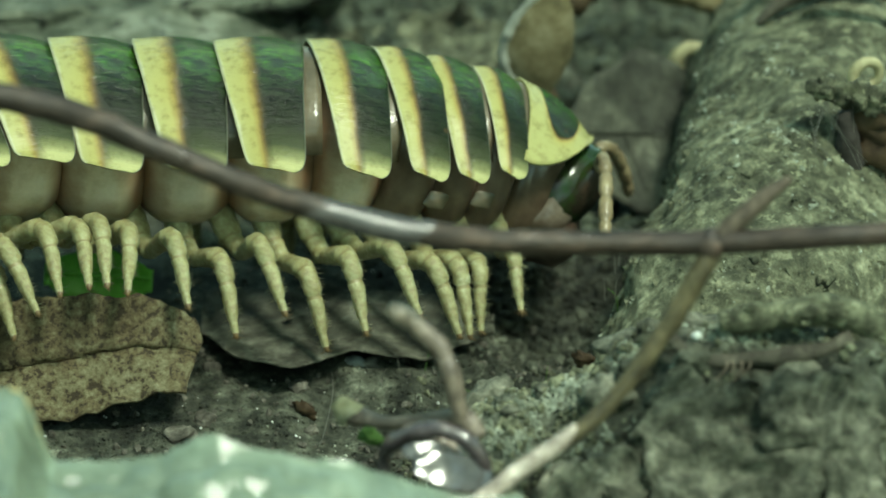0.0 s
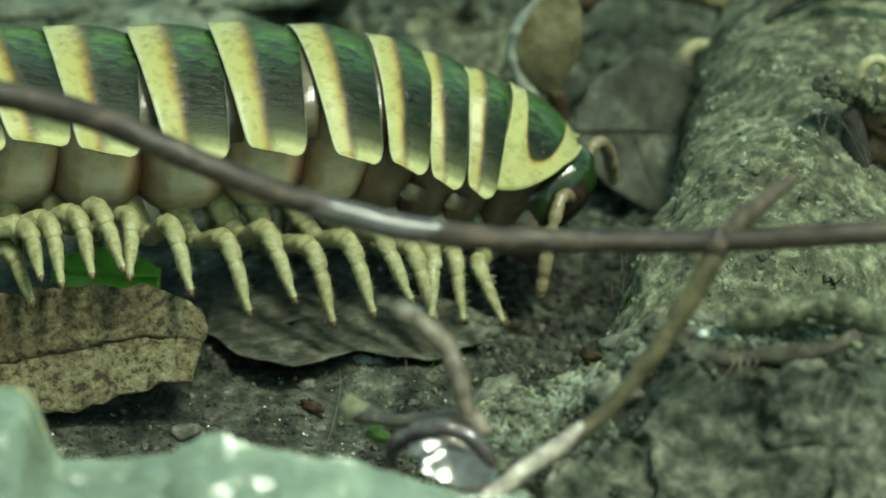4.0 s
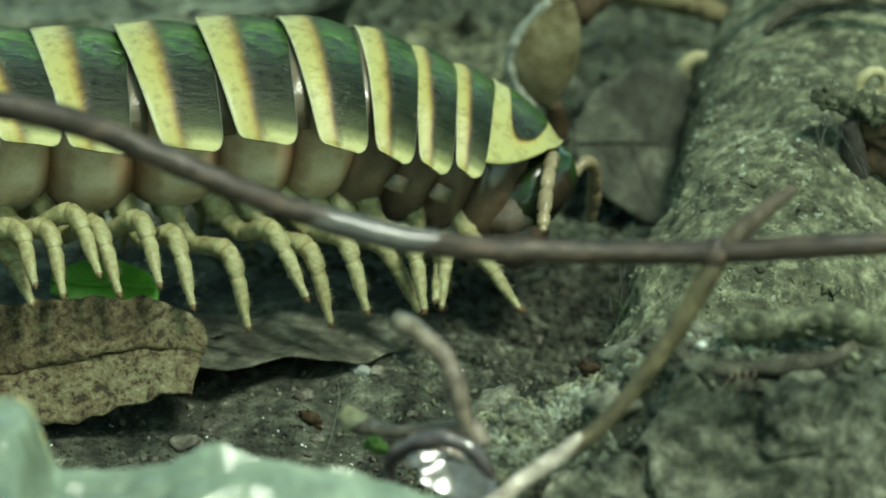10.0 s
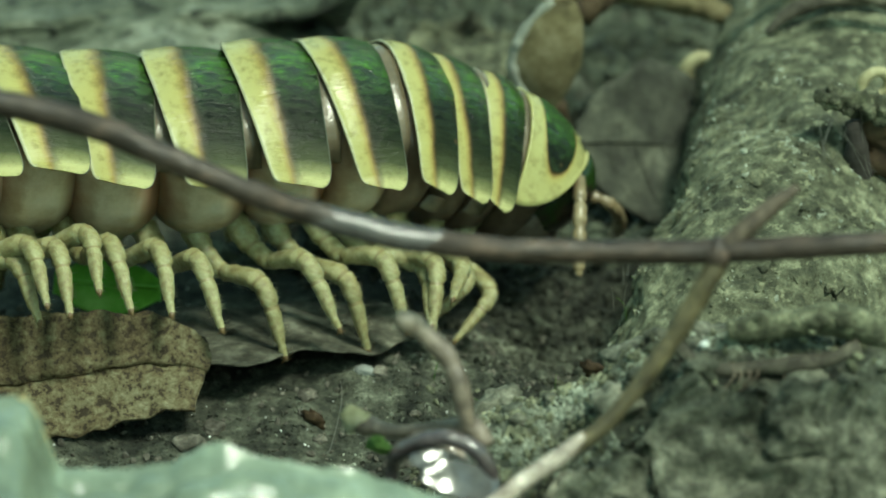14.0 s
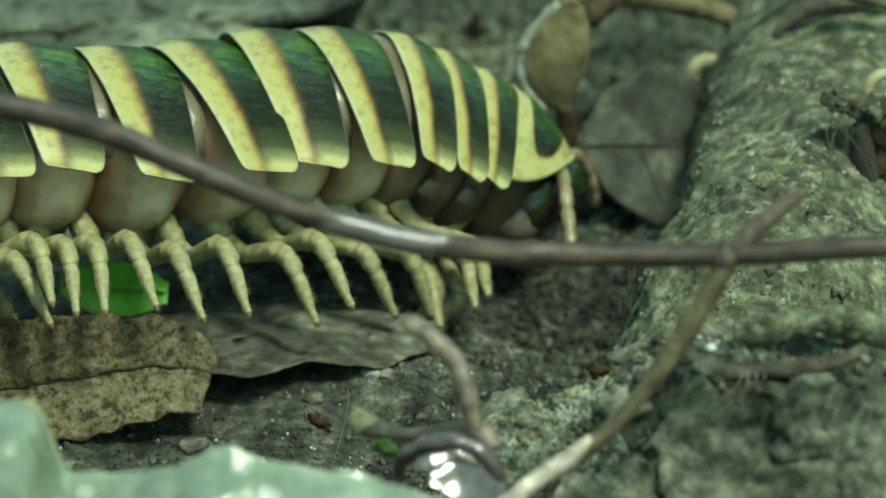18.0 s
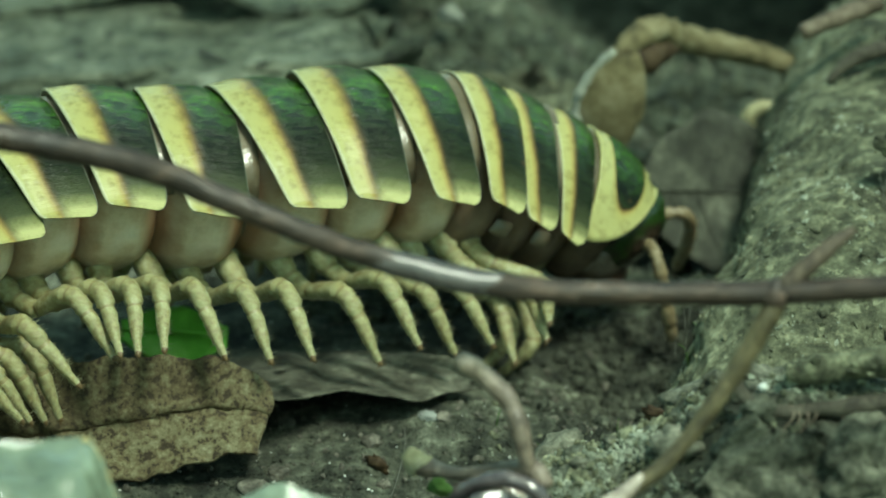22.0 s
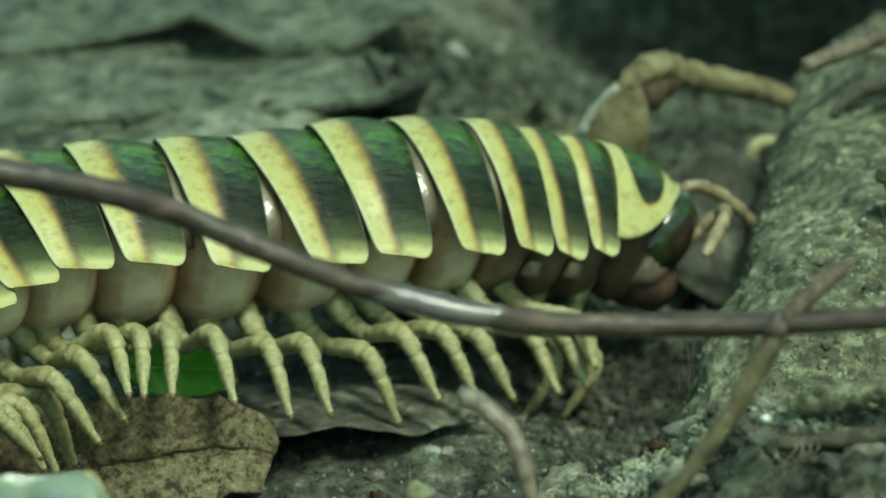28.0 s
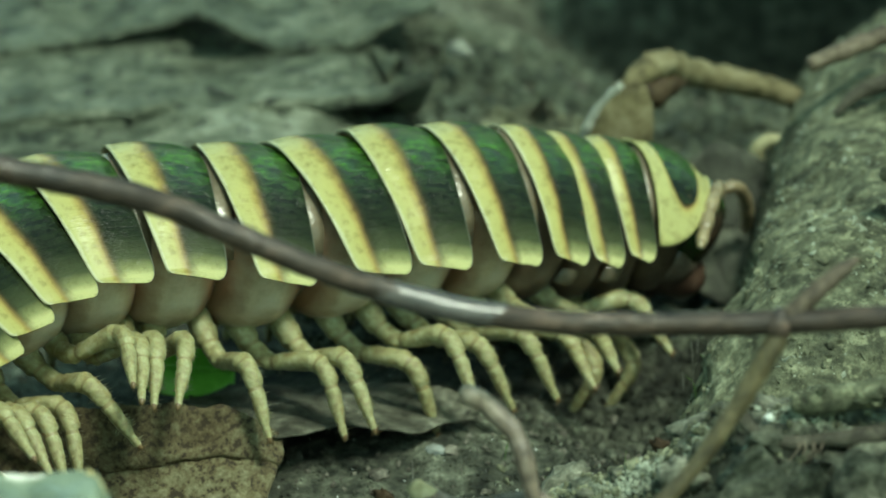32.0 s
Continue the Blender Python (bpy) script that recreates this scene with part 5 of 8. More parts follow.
# ---- what moves ----
def motions():
    """Keys each ring, leg and leaf; rows of seconds, millimetres and degrees."""
    rings = [
        [
            (0, 3.13, 2.48, 4.32, -17.6, 18.9, 13.4), (0.5, 2.95, 2.4, 4.48, -18, 18.9, 12.5), (1, 2.64, 2.25, 4.24, -14.1, 20.9, 10.5), (1.5, 1.97, 2.35, 4.53, -17.8, 22.1, 6.5),
            (2, 2.24, 2.55, 4.37, -18, 18.2, 7.5), (2.5, 2.8, 2.53, 4.03, -11.4, 17.1, 7.4), (3, 2.78, 2.62, 4.14, -9.2, 15.3, 6.3), (3.5, 2.52, 2.5, 4.1, -4, 17, 4.2),
            (5.5, 2.5, 2.59, 4.2, -0.8, 11.2, 3.8), (6, 2.52, 2.51, 4.46, -3.2, 6.2, 3.4), (6.5, 2.56, 2.47, 4.41, -5.1, 4.9, 2.7), (7, 2.74, 2.57, 4.21, -4.2, 6.3, 3.8),
            (7.5, 2.73, 2.73, 4.33, -7.7, 8, 5.2), (8, 2.9, 2.61, 4.2, -9.2, 8, 2.6), (8.5, 3.09, 2.76, 4.24, -11.9, 7.8, 5.4), (9, 3.05, 2.55, 4.34, -12.8, 10.7, 5.7),
            (9.5, 2.5, 2.57, 4.24, -14.6, 12.9, 4.9), (10, 1.93, 2.66, 4.54, -19.1, 18.1, 2.4), (10.5, 2.36, 2.88, 4.31, -17.9, 19.2, 5.6), (11, 2.79, 3.05, 4.24, -15.3, 18.6, 11.5),
            (11.5, 2.65, 3.48, 4.01, -10.5, 23.1, 16.1), (12, 2.59, 3.57, 4.17, -5.8, 20.3, 17.9), (12.5, 2.38, 3.73, 4.4, 6.6, 18.1, 23), (13, 2.49, 3.8, 4.3, 8.8, 18.4, 25.1),
            (13.5, 2.65, 3.78, 3.98, 9.1, 19.5, 21.2), (15.5, 2.78, 4.01, 3.63, 5.1, 28, 16.3), (16, 2.95, 4.26, 3.43, 3, 27.3, 16.3), (16.5, 2.87, 4.6, 3.58, 12, 18.8, 15),
            (17, 2.72, 5.17, 3.27, -2.3, 28, 12.2), (17.5, 2.39, 5.57, 3.22, -8.4, 28.4, 11.3), (18, 2.07, 5.82, 3.06, -9.3, 26.7, 10.9), (18.5, 1.69, 5.77, 3.15, -13.1, 26.5, 8.2),
            (19, 1.85, 5.52, 3.28, -9.7, 25.7, 8.2), (19.5, 2.36, 5.25, 3.41, -5.8, 25.5, 9.1), (20, 2.63, 4.89, 3.2, -2.6, 27.1, 14.7), (20.5, 2.68, 4.95, 3.26, -1.3, 29.4, 15),
            (21, 2.38, 5.2, 3.45, -0.3, 35.2, 14.5), (21.5, 2.6, 4.97, 3.39, -1.8, 37.2, 12.9), (22, 2.97, 5.16, 3.64, 9.1, 21.3, 19), (22.5, 2.99, 5.26, 3.53, 7.4, 20.7, 19.4),
            (23, 3.38, 5.21, 3.75, 7.7, 14.3, 19), (23.5, 3.54, 5.08, 3.82, 12.4, 10.8, 19.9), (24, 3.57, 5.23, 3.92, 9.9, 8.6, 21.1), (24.5, 3.58, 5.33, 4.06, 9.5, 6.8, 20.8),
            (25, 3.64, 5.1, 3.6, 8.3, 11.5, 16.9), (25.5, 3.72, 4.95, 3.55, 11.3, 10.9, 18.7), (27.5, 3.61, 5.6, 4.05, 0.1, 12.3, 25.3), (28, 3.67, 5.58, 4.29, -6.2, 9.2, 20),
            (28.5, 3.92, 5.31, 3.45, 1.6, 11.6, 23.4), (29, 4.15, 5.5, 3.78, 10.8, 6.7, 32.3), (29.5, 4.02, 6.1, 3.95, 10.1, 5.2, 33.6), (30, 4.06, 6.84, 4.88, -0.1, -4, 32.7),
            (30.5, 4.22, 6.55, 3.88, 9.3, 7.7, 27.6), (31, 4.16, 6.53, 4.07, 6.7, 14.1, 26.8), (31.5, 4.53, 6.33, 3.93, 8.1, 10.1, 29.5), (32, 4.58, 6.34, 4.07, 2.8, 7.2, 28.9),
        ],
        [
            (0, 1.76, 2.2, 4.84, -12.7, 15, 12.8), (0.5, 1.59, 2.15, 5.01, -12.8, 16.1, 12), (1, 1.31, 2.06, 4.86, -11.1, 20, 9.1), (1.5, 0.66, 2.21, 5.14, -12.4, 22.2, 8),
            (2, 0.87, 2.37, 4.89, -12.5, 18.6, 9.8), (2.5, 1.41, 2.37, 4.51, -8.5, 16.5, 8.4), (3, 1.39, 2.48, 4.59, -7.4, 15.2, 7.4), (3.5, 1.15, 2.42, 4.6, -3.4, 17.3, 5.1),
            (5.5, 1.07, 2.53, 4.58, -2, 13.3, 4.5), (6, 1.09, 2.46, 4.73, -3.7, 9, 4), (6.5, 1.14, 2.43, 4.64, -5, 7.5, 3.3), (7, 1.31, 2.5, 4.47, -4.1, 8.4, 4.8),
            (7.5, 1.28, 2.63, 4.65, -6.7, 9.1, 6.7), (8, 1.46, 2.55, 4.5, -7.4, 9.4, 4.7), (8.5, 1.65, 2.65, 4.55, -9.6, 8.7, 6.3), (9, 1.6, 2.45, 4.73, -10, 10.8, 6),
            (9.5, 1.12, 2.48, 4.69, -10.5, 15.1, 5.6), (10, 0.58, 2.61, 5.08, -13, 18.8, 4.4), (10.5, 0.97, 2.75, 4.85, -12.1, 17.8, 8.5), (11, 1.37, 2.81, 4.75, -10.3, 15.2, 11.2),
            (11.5, 1.3, 3.16, 4.63, -7.5, 18.5, 15.2), (12, 1.23, 3.2, 4.74, -2.3, 18.4, 16.6), (12.5, 1.02, 3.28, 4.92, 5.3, 16.5, 18.9), (13, 1.12, 3.33, 4.86, 6.7, 17.3, 19.8),
            (13.5, 1.27, 3.39, 4.58, 6.9, 18.9, 17.3), (15.5, 1.46, 3.72, 4.41, 5.7, 25.3, 14.8), (16, 1.61, 3.97, 4.19, 4.7, 25.1, 14.7), (16.5, 1.5, 4.28, 4.21, 8.8, 21, 17.4),
            (17, 1.42, 4.91, 4.03, 0, 24.6, 16.1), (17.5, 1.12, 5.32, 3.98, -5.2, 24.7, 15.6), (18, 0.81, 5.57, 3.8, -6.4, 25.7, 14.5), (18.5, 0.44, 5.58, 3.91, -9.5, 26.8, 12.1),
            (19, 0.56, 5.33, 4, -7, 25.8, 12.2), (19.5, 1.04, 5.05, 4.12, -4.4, 24, 12.5), (20, 1.3, 4.65, 3.97, -1.7, 26.2, 11.5), (20.5, 1.35, 4.71, 4.09, -0.4, 27, 11.7),
            (21, 1.11, 4.99, 4.41, 0.4, 31.4, 12.2), (21.5, 1.33, 4.79, 4.37, -1.7, 32.1, 11.1), (22, 1.58, 4.81, 4.32, 5.5, 22.2, 17.6), (22.5, 1.61, 4.89, 4.2, 4.3, 21.4, 17.9),
            (23, 1.97, 4.83, 4.24, 4, 16.3, 17.3), (23.5, 2.14, 4.67, 4.23, 7.7, 14.3, 17.7), (24, 2.19, 4.79, 4.26, 6.1, 12.4, 18.2), (24.5, 2.2, 4.89, 4.35, 5.8, 10.9, 18),
            (25, 2.24, 4.75, 4.05, 4.2, 14.7, 15.9), (25.5, 2.32, 4.56, 3.96, 7.8, 15, 17), (27.5, 2.22, 5.06, 4.42, 2.5, 13.4, 21), (28, 2.27, 5.13, 4.57, -3, 10.3, 17.7),
            (28.5, 2.51, 4.85, 3.86, 0.4, 13.7, 17.4), (29, 2.81, 4.88, 4.08, 5.9, 10.4, 22.9), (29.5, 2.74, 5.42, 4.19, 6, 9, 26.2), (30, 2.77, 6.07, 4.77, 0.2, -2.8, 29.1),
            (30.5, 2.87, 5.98, 4.18, 4.6, 10.3, 22.7), (31, 2.78, 6, 4.56, 3, 15, 22.2), (31.5, 3.17, 5.73, 4.25, 4.9, 11.6, 22.7), (32, 3.21, 5.74, 4.27, 2.3, 7.3, 21.7),
        ],
        [
            (0, 0.33, 1.88, 5.18, -7.4, 9, 13.8), (0.5, 0.16, 1.86, 5.38, -8.4, 9.7, 12.6), (1, -0.08, 1.83, 5.35, -8.1, 15.2, 10.8), (1.5, -0.72, 2.02, 5.72, -9.8, 18.8, 9.1),
            (2, -0.56, 2.14, 5.4, -9.5, 17.4, 10.6), (2.5, -0.03, 2.14, 4.95, -6.6, 14.1, 10.6), (3, -0.03, 2.26, 4.98, -5.5, 13.5, 10.7), (3.5, -0.29, 2.28, 5.07, -4.1, 13.4, 8.2),
            (5.5, -0.39, 2.37, 4.96, -1.7, 12.6, 8.8), (6, -0.36, 2.3, 4.99, -2.3, 9.4, 8.2), (6.5, -0.32, 2.29, 4.86, -3.1, 7.7, 7.6), (7, -0.15, 2.34, 4.71, -2.4, 7.4, 8.1),
            (7.5, -0.21, 2.43, 4.89, -3.8, 7, 9.9), (8, 0, 2.37, 4.76, -4.1, 8.5, 9.9), (8.5, 0.17, 2.44, 4.78, -5.4, 7.3, 10.4), (9, 0.11, 2.27, 5.01, -5.7, 8, 8.7),
            (9.5, -0.29, 2.31, 5.11, -6.7, 13.8, 8.6), (10, -0.8, 2.47, 5.58, -8.5, 16.8, 8.2), (10.5, -0.48, 2.52, 5.3, -6.7, 15, 11.3), (11, -0.11, 2.51, 5.11, -4.5, 11.3, 13.3),
            (11.5, -0.11, 2.75, 5.06, -2.4, 12.9, 18.5), (12, -0.2, 2.76, 5.21, 1, 12, 21.5), (12.5, -0.41, 2.8, 5.35, 5.8, 9.9, 22.6), (13, -0.32, 2.83, 5.32, 6.3, 9.9, 24.3),
            (13.5, -0.17, 2.95, 5.09, 6.3, 11.4, 22.5), (15.5, 0.07, 3.35, 5.08, 7.6, 17.9, 20.8), (16, 0.2, 3.59, 4.86, 7.6, 17.7, 21.5), (16.5, 0.08, 3.88, 4.85, 7.3, 15.9, 22.6),
            (17, 0.05, 4.48, 4.66, 3.4, 17.7, 22.4), (17.5, -0.21, 4.88, 4.57, -0.4, 18.8, 22.2), (18, -0.48, 5.18, 4.45, -3.1, 20.8, 20.4), (18.5, -0.84, 5.25, 4.59, -5.8, 23.6, 17.5),
            (19, -0.76, 5, 4.67, -4.6, 22.6, 16.9), (19.5, -0.35, 4.72, 4.74, -2.8, 18.1, 17.3), (20, -0.11, 4.38, 4.69, -2.2, 18.9, 16.7), (20.5, -0.08, 4.43, 4.81, 0.5, 19.2, 16.6),
            (21, -0.27, 4.7, 5.25, 1.3, 21.8, 19.1), (21.5, -0.07, 4.52, 5.21, -2.2, 22.1, 17.7), (22, 0.09, 4.43, 5, 2.7, 16.4, 20.1), (22.5, 0.14, 4.5, 4.84, 2.4, 16.1, 20.7),
            (23, 0.51, 4.4, 4.71, 2.3, 13.5, 20.7), (23.5, 0.68, 4.24, 4.67, 4.6, 12, 20.9), (24, 0.76, 4.34, 4.64, 3.5, 10.9, 21), (24.5, 0.79, 4.42, 4.69, 3.2, 9.8, 21.2),
            (25, 0.79, 4.36, 4.5, 2.3, 11.9, 19.4), (25.5, 0.87, 4.16, 4.45, 4.6, 12.9, 20.1), (27.5, 0.76, 4.56, 4.83, 4.1, 11.5, 22.6), (28, 0.84, 4.65, 4.85, -0.4, 10.2, 20.7),
            (28.5, 1.04, 4.42, 4.27, 0.2, 12.6, 19.2), (29, 1.38, 4.33, 4.39, 4.3, 9.7, 23.5), (29.5, 1.39, 4.78, 4.47, 3.8, 9.4, 26.8), (30, 1.44, 5.31, 4.68, 3.1, 2.3, 26.1),
            (30.5, 1.48, 5.41, 4.5, 2.5, 10, 25.1), (31, 1.34, 5.46, 4.99, 1.7, 11.6, 24.4), (31.5, 1.74, 5.17, 4.58, 3.4, 10.3, 24.1), (32, 1.8, 5.16, 4.45, 3, 6.8, 23.6),
        ],
        [
            (0, -1.19, 1.46, 5.48, -5.7, 10.8, 14), (0.5, -1.35, 1.47, 5.72, -6.7, 11, 13.5), (1, -1.61, 1.5, 5.85, -6.3, 14.6, 12.6), (1.5, -2.27, 1.74, 6.34, -6.7, 16.6, 12.5),
            (2, -2.19, 1.83, 6.04, -6.3, 16.5, 13.8), (2.5, -1.62, 1.8, 5.43, -5.7, 16.4, 12.5), (3, -1.62, 1.91, 5.45, -4.3, 15.6, 13.4), (3.5, -1.83, 2, 5.53, -4.8, 15.8, 11.1),
            (5.5, -1.98, 2.09, 5.46, -2.9, 16.1, 11.8), (6, -1.94, 2.03, 5.39, -3.5, 14, 10.9), (6.5, -1.9, 2.04, 5.21, -3.5, 12.5, 10.2), (7, -1.72, 2.07, 5.02, -3.2, 12.4, 10.1),
            (7.5, -1.79, 2.11, 5.21, -3.8, 11.7, 12), (8, -1.59, 2.05, 5.13, -3.7, 12.4, 12.5), (8.5, -1.41, 2.11, 5.12, -3.8, 11.8, 13.1), (9, -1.48, 2, 5.35, -4.5, 11.4, 10.8),
            (9.5, -1.83, 2.05, 5.62, -5.2, 16.3, 10.5), (10, -2.34, 2.22, 6.16, -6, 17.1, 10.6), (10.5, -2.05, 2.18, 5.85, -4.6, 17, 12.9), (11, -1.66, 2.09, 5.54, -3.7, 15.6, 15.4),
            (11.5, -1.58, 2.19, 5.51, -1.4, 16.7, 20.2), (12, -1.61, 2.13, 5.63, 1.2, 16.2, 22.4), (12.5, -1.81, 2.14, 5.75, 4.5, 15.7, 23.9), (13, -1.71, 2.15, 5.75, 5, 15.6, 25.2),
            (13.5, -1.58, 2.31, 5.54, 5, 16.5, 23.8), (15.5, -1.35, 2.79, 5.76, 5.3, 21.3, 22.2), (16, -1.24, 2.99, 5.52, 6.2, 21, 23.9), (16.5, -1.32, 3.24, 5.44, 5.5, 20.3, 24.6),
            (17, -1.35, 3.84, 5.25, 3.5, 20.8, 24.4), (17.5, -1.59, 4.24, 5.18, 0.7, 21, 24), (18, -1.86, 4.58, 5.08, -2.4, 21.8, 22.2), (18.5, -2.24, 4.73, 5.31, -4.7, 23.7, 20.3),
            (19, -2.21, 4.52, 5.4, -4.3, 22.3, 19.4), (19.5, -1.78, 4.22, 5.35, -3.8, 20.1, 18.8), (20, -1.56, 3.92, 5.35, -4, 19.3, 18), (20.5, -1.56, 3.99, 5.49, -2.9, 20.6, 17.7),
            (21, -1.69, 4.2, 5.98, -2, 21.8, 20.4), (21.5, -1.57, 4.03, 5.91, -1.7, 20.2, 19.4), (22, -1.4, 3.88, 5.63, -0.1, 19.4, 22.7), (22.5, -1.35, 3.91, 5.44, -0.1, 19.2, 23.4),
            (23, -1.01, 3.8, 5.25, 0.5, 17.8, 23.1), (23.5, -0.8, 3.63, 5.15, 1.7, 17.3, 23.3), (24, -0.71, 3.72, 5.08, 1.2, 16.6, 23), (24.5, -0.67, 3.78, 5.07, 1.2, 16.1, 23.3),
            (25, -0.68, 3.76, 4.93, 0.4, 17.5, 21.8), (25.5, -0.59, 3.56, 4.94, 1.9, 18.5, 22.3), (27.5, -0.78, 3.89, 5.29, 3.2, 13.5, 25.9), (28, -0.74, 4.01, 5.26, 0.3, 12.1, 24.5),
            (28.5, -0.58, 3.85, 4.78, -0.1, 13.5, 22.8), (29, -0.2, 3.69, 4.81, 2.6, 11.9, 24.1), (29.5, -0.2, 4.04, 4.85, 3.8, 9.2, 28), (30, -0.11, 4.52, 4.88, 2.7, 6.5, 29.1),
            (30.5, -0.11, 4.67, 4.92, 2.5, 9.4, 29.1), (31, -0.21, 4.76, 5.45, 0.8, 12.5, 27), (31.5, 0.16, 4.48, 5.02, 2.2, 12.5, 26.4), (32, 0.27, 4.45, 4.78, 2.6, 12.4, 26.5),
        ],
        [
            (0, -3.1, 1.02, 5.82, -5.4, 9.3, 10.1), (0.5, -3.23, 1.04, 6.05, -6.1, 8.6, 10), (1, -3.45, 1.09, 6.31, -6.3, 11.1, 10.1), (1.5, -4.14, 1.3, 6.82, -6.5, 10, 11.5),
            (2, -4.15, 1.36, 6.54, -5.7, 8.2, 13.7), (2.5, -3.66, 1.39, 6, -5.2, 9.3, 12.9), (3, -3.62, 1.45, 5.98, -4, 8.6, 14.2), (3.5, -3.78, 1.56, 6.05, -4, 8.8, 14.2),
            (5.5, -3.96, 1.66, 6.03, -2.9, 9.7, 14.9), (6, -3.91, 1.61, 5.89, -3.2, 8.5, 14.4), (6.5, -3.86, 1.64, 5.67, -3.3, 7.7, 13.2), (7, -3.71, 1.68, 5.48, -2.7, 7.7, 12.9),
            (7.5, -3.77, 1.67, 5.63, -3.4, 6.4, 14), (8, -3.56, 1.62, 5.57, -3.5, 6.6, 13.5), (8.5, -3.39, 1.66, 5.54, -3.2, 6.4, 13.8), (9, -3.44, 1.61, 5.76, -4.1, 6, 12.3),
            (9.5, -3.76, 1.67, 6.13, -4.8, 8.1, 12.1), (10, -4.24, 1.81, 6.68, -5.1, 8.9, 12.8), (10.5, -4.02, 1.74, 6.4, -3.4, 8.9, 14.3), (11, -3.66, 1.6, 6.07, -2.6, 8, 14.7),
            (11.5, -3.56, 1.59, 6.03, -1.3, 7.5, 16.7), (12, -3.56, 1.46, 6.09, 0.7, 5.8, 17.5), (12.5, -3.72, 1.41, 6.16, 3.7, 4.4, 20.1), (13, -3.64, 1.39, 6.14, 4.2, 3.6, 20.3),
            (13.5, -3.52, 1.57, 5.94, 4.9, 4, 20), (15.5, -3.29, 2.05, 6.26, 5.5, 5.4, 21.8), (16, -3.22, 2.23, 6.04, 6.2, 6, 22.3), (16.5, -3.29, 2.44, 5.93, 6.1, 5.5, 23.6),
            (17, -3.31, 2.99, 5.74, 5.3, 5.8, 25.4), (17.5, -3.53, 3.38, 5.64, 3.3, 5.4, 25.6), (18, -3.76, 3.75, 5.62, 0.6, 7.7, 25.9), (18.5, -4.1, 3.94, 5.93, -1.4, 10.3, 25.3),
            (19, -4.08, 3.77, 5.99, -2.1, 9.9, 23.9), (19.5, -3.61, 3.49, 5.89, -3, 11.9, 21.7), (20, -3.37, 3.22, 5.85, -3.6, 11.1, 20.5), (20.5, -3.47, 3.3, 6.04, -1.3, 8.3, 22.2),
            (21, -3.56, 3.45, 6.55, -1.2, 8.4, 23.4), (21.5, -3.48, 3.31, 6.46, -1.2, 8.1, 22.8), (22, -3.36, 3.1, 6.18, 0.4, 7.4, 24.2), (22.5, -3.33, 3.11, 5.99, 0.9, 7.3, 24.4),
            (23, -3.04, 3.02, 5.78, 1.2, 7, 23.3), (23.5, -2.83, 2.86, 5.66, 1.9, 6.7, 23), (24, -2.72, 2.93, 5.55, 2.2, 6.4, 23.3), (24.5, -2.69, 2.99, 5.54, 2.2, 6.2, 23.7),
            (25, -2.71, 2.99, 5.43, 2, 6.7, 23.3), (25.5, -2.61, 2.8, 5.46, 2.7, 7, 22.7), (27.5, -2.7, 3.02, 5.72, 2.7, 7.3, 25.4), (28, -2.68, 3.15, 5.64, 1.1, 6.8, 25),
            (28.5, -2.53, 3.05, 5.22, 1, 8.3, 24), (29, -2.17, 2.87, 5.21, 3.3, 6.9, 24.3), (29.5, -2.1, 3.1, 5.16, 4.5, 5.6, 27.2), (30, -2, 3.52, 5.13, 3.5, 4.5, 28.8),
            (30.5, -1.97, 3.68, 5.23, 2.7, 5.6, 28.9), (31, -2.15, 3.8, 5.82, 2.6, 5.1, 28.7), (31.5, -1.8, 3.57, 5.43, 3.3, 6.7, 27.2), (32, -1.7, 3.52, 5.19, 4, 6.5, 27.5),
        ],
        [
            (0, -5.58, 0.72, 6, -6.9, -0.2, 3.4), (0.5, -5.67, 0.74, 6.18, -7.2, -0.9, 3.3), (1, -5.86, 0.79, 6.49, -7.6, -0.5, 3.3), (1.5, -6.51, 0.93, 7.03, -8.3, 0.3, 5.7),
            (2, -6.47, 0.93, 6.78, -8.5, 1.7, 7.1), (2.5, -6.05, 0.98, 6.29, -7.9, 2.9, 6.7), (3, -5.95, 1.01, 6.23, -7.2, 3, 6.8), (3.5, -6.06, 1.1, 6.3, -7.1, 3.2, 7.5),
            (5.5, -6.22, 1.14, 6.35, -6.6, 4.7, 9.6), (6, -6.18, 1.12, 6.19, -6.7, 4.4, 9.2), (6.5, -6.09, 1.17, 5.95, -7, 4.9, 8.9), (7, -5.94, 1.21, 5.77, -6.8, 5.4, 9.1),
            (7.5, -6.01, 1.17, 5.89, -6.8, 4.6, 9.7), (8, -5.76, 1.16, 5.82, -7.6, 6.2, 7.3), (8.5, -5.61, 1.19, 5.76, -7.8, 6, 7.4), (9, -5.65, 1.19, 5.93, -8.1, 5, 6.2),
            (9.5, -5.97, 1.25, 6.38, -8.9, 4.5, 7.2), (10, -6.47, 1.33, 6.89, -8.3, 2, 9.2), (10.5, -6.29, 1.23, 6.65, -7.4, 2.9, 9.4), (11, -5.94, 1.11, 6.3, -6.6, 3.7, 8.1),
            (11.5, -5.85, 1.03, 6.24, -5.1, 2.6, 9.3), (12, -5.81, 0.9, 6.22, -4, 1.5, 8.8), (12.5, -5.91, 0.76, 6.28, -1.8, 1.2, 11), (13, -5.84, 0.72, 6.23, -0.9, 0.5, 11.8),
            (13.5, -5.76, 0.9, 6.06, -0.2, 1.3, 12.2), (15.5, -5.53, 1.3, 6.4, 1.5, 1.6, 14.1), (16, -5.51, 1.46, 6.25, 2, 2.5, 15.1), (16.5, -5.57, 1.61, 6.13, 2.3, 3, 16.7),
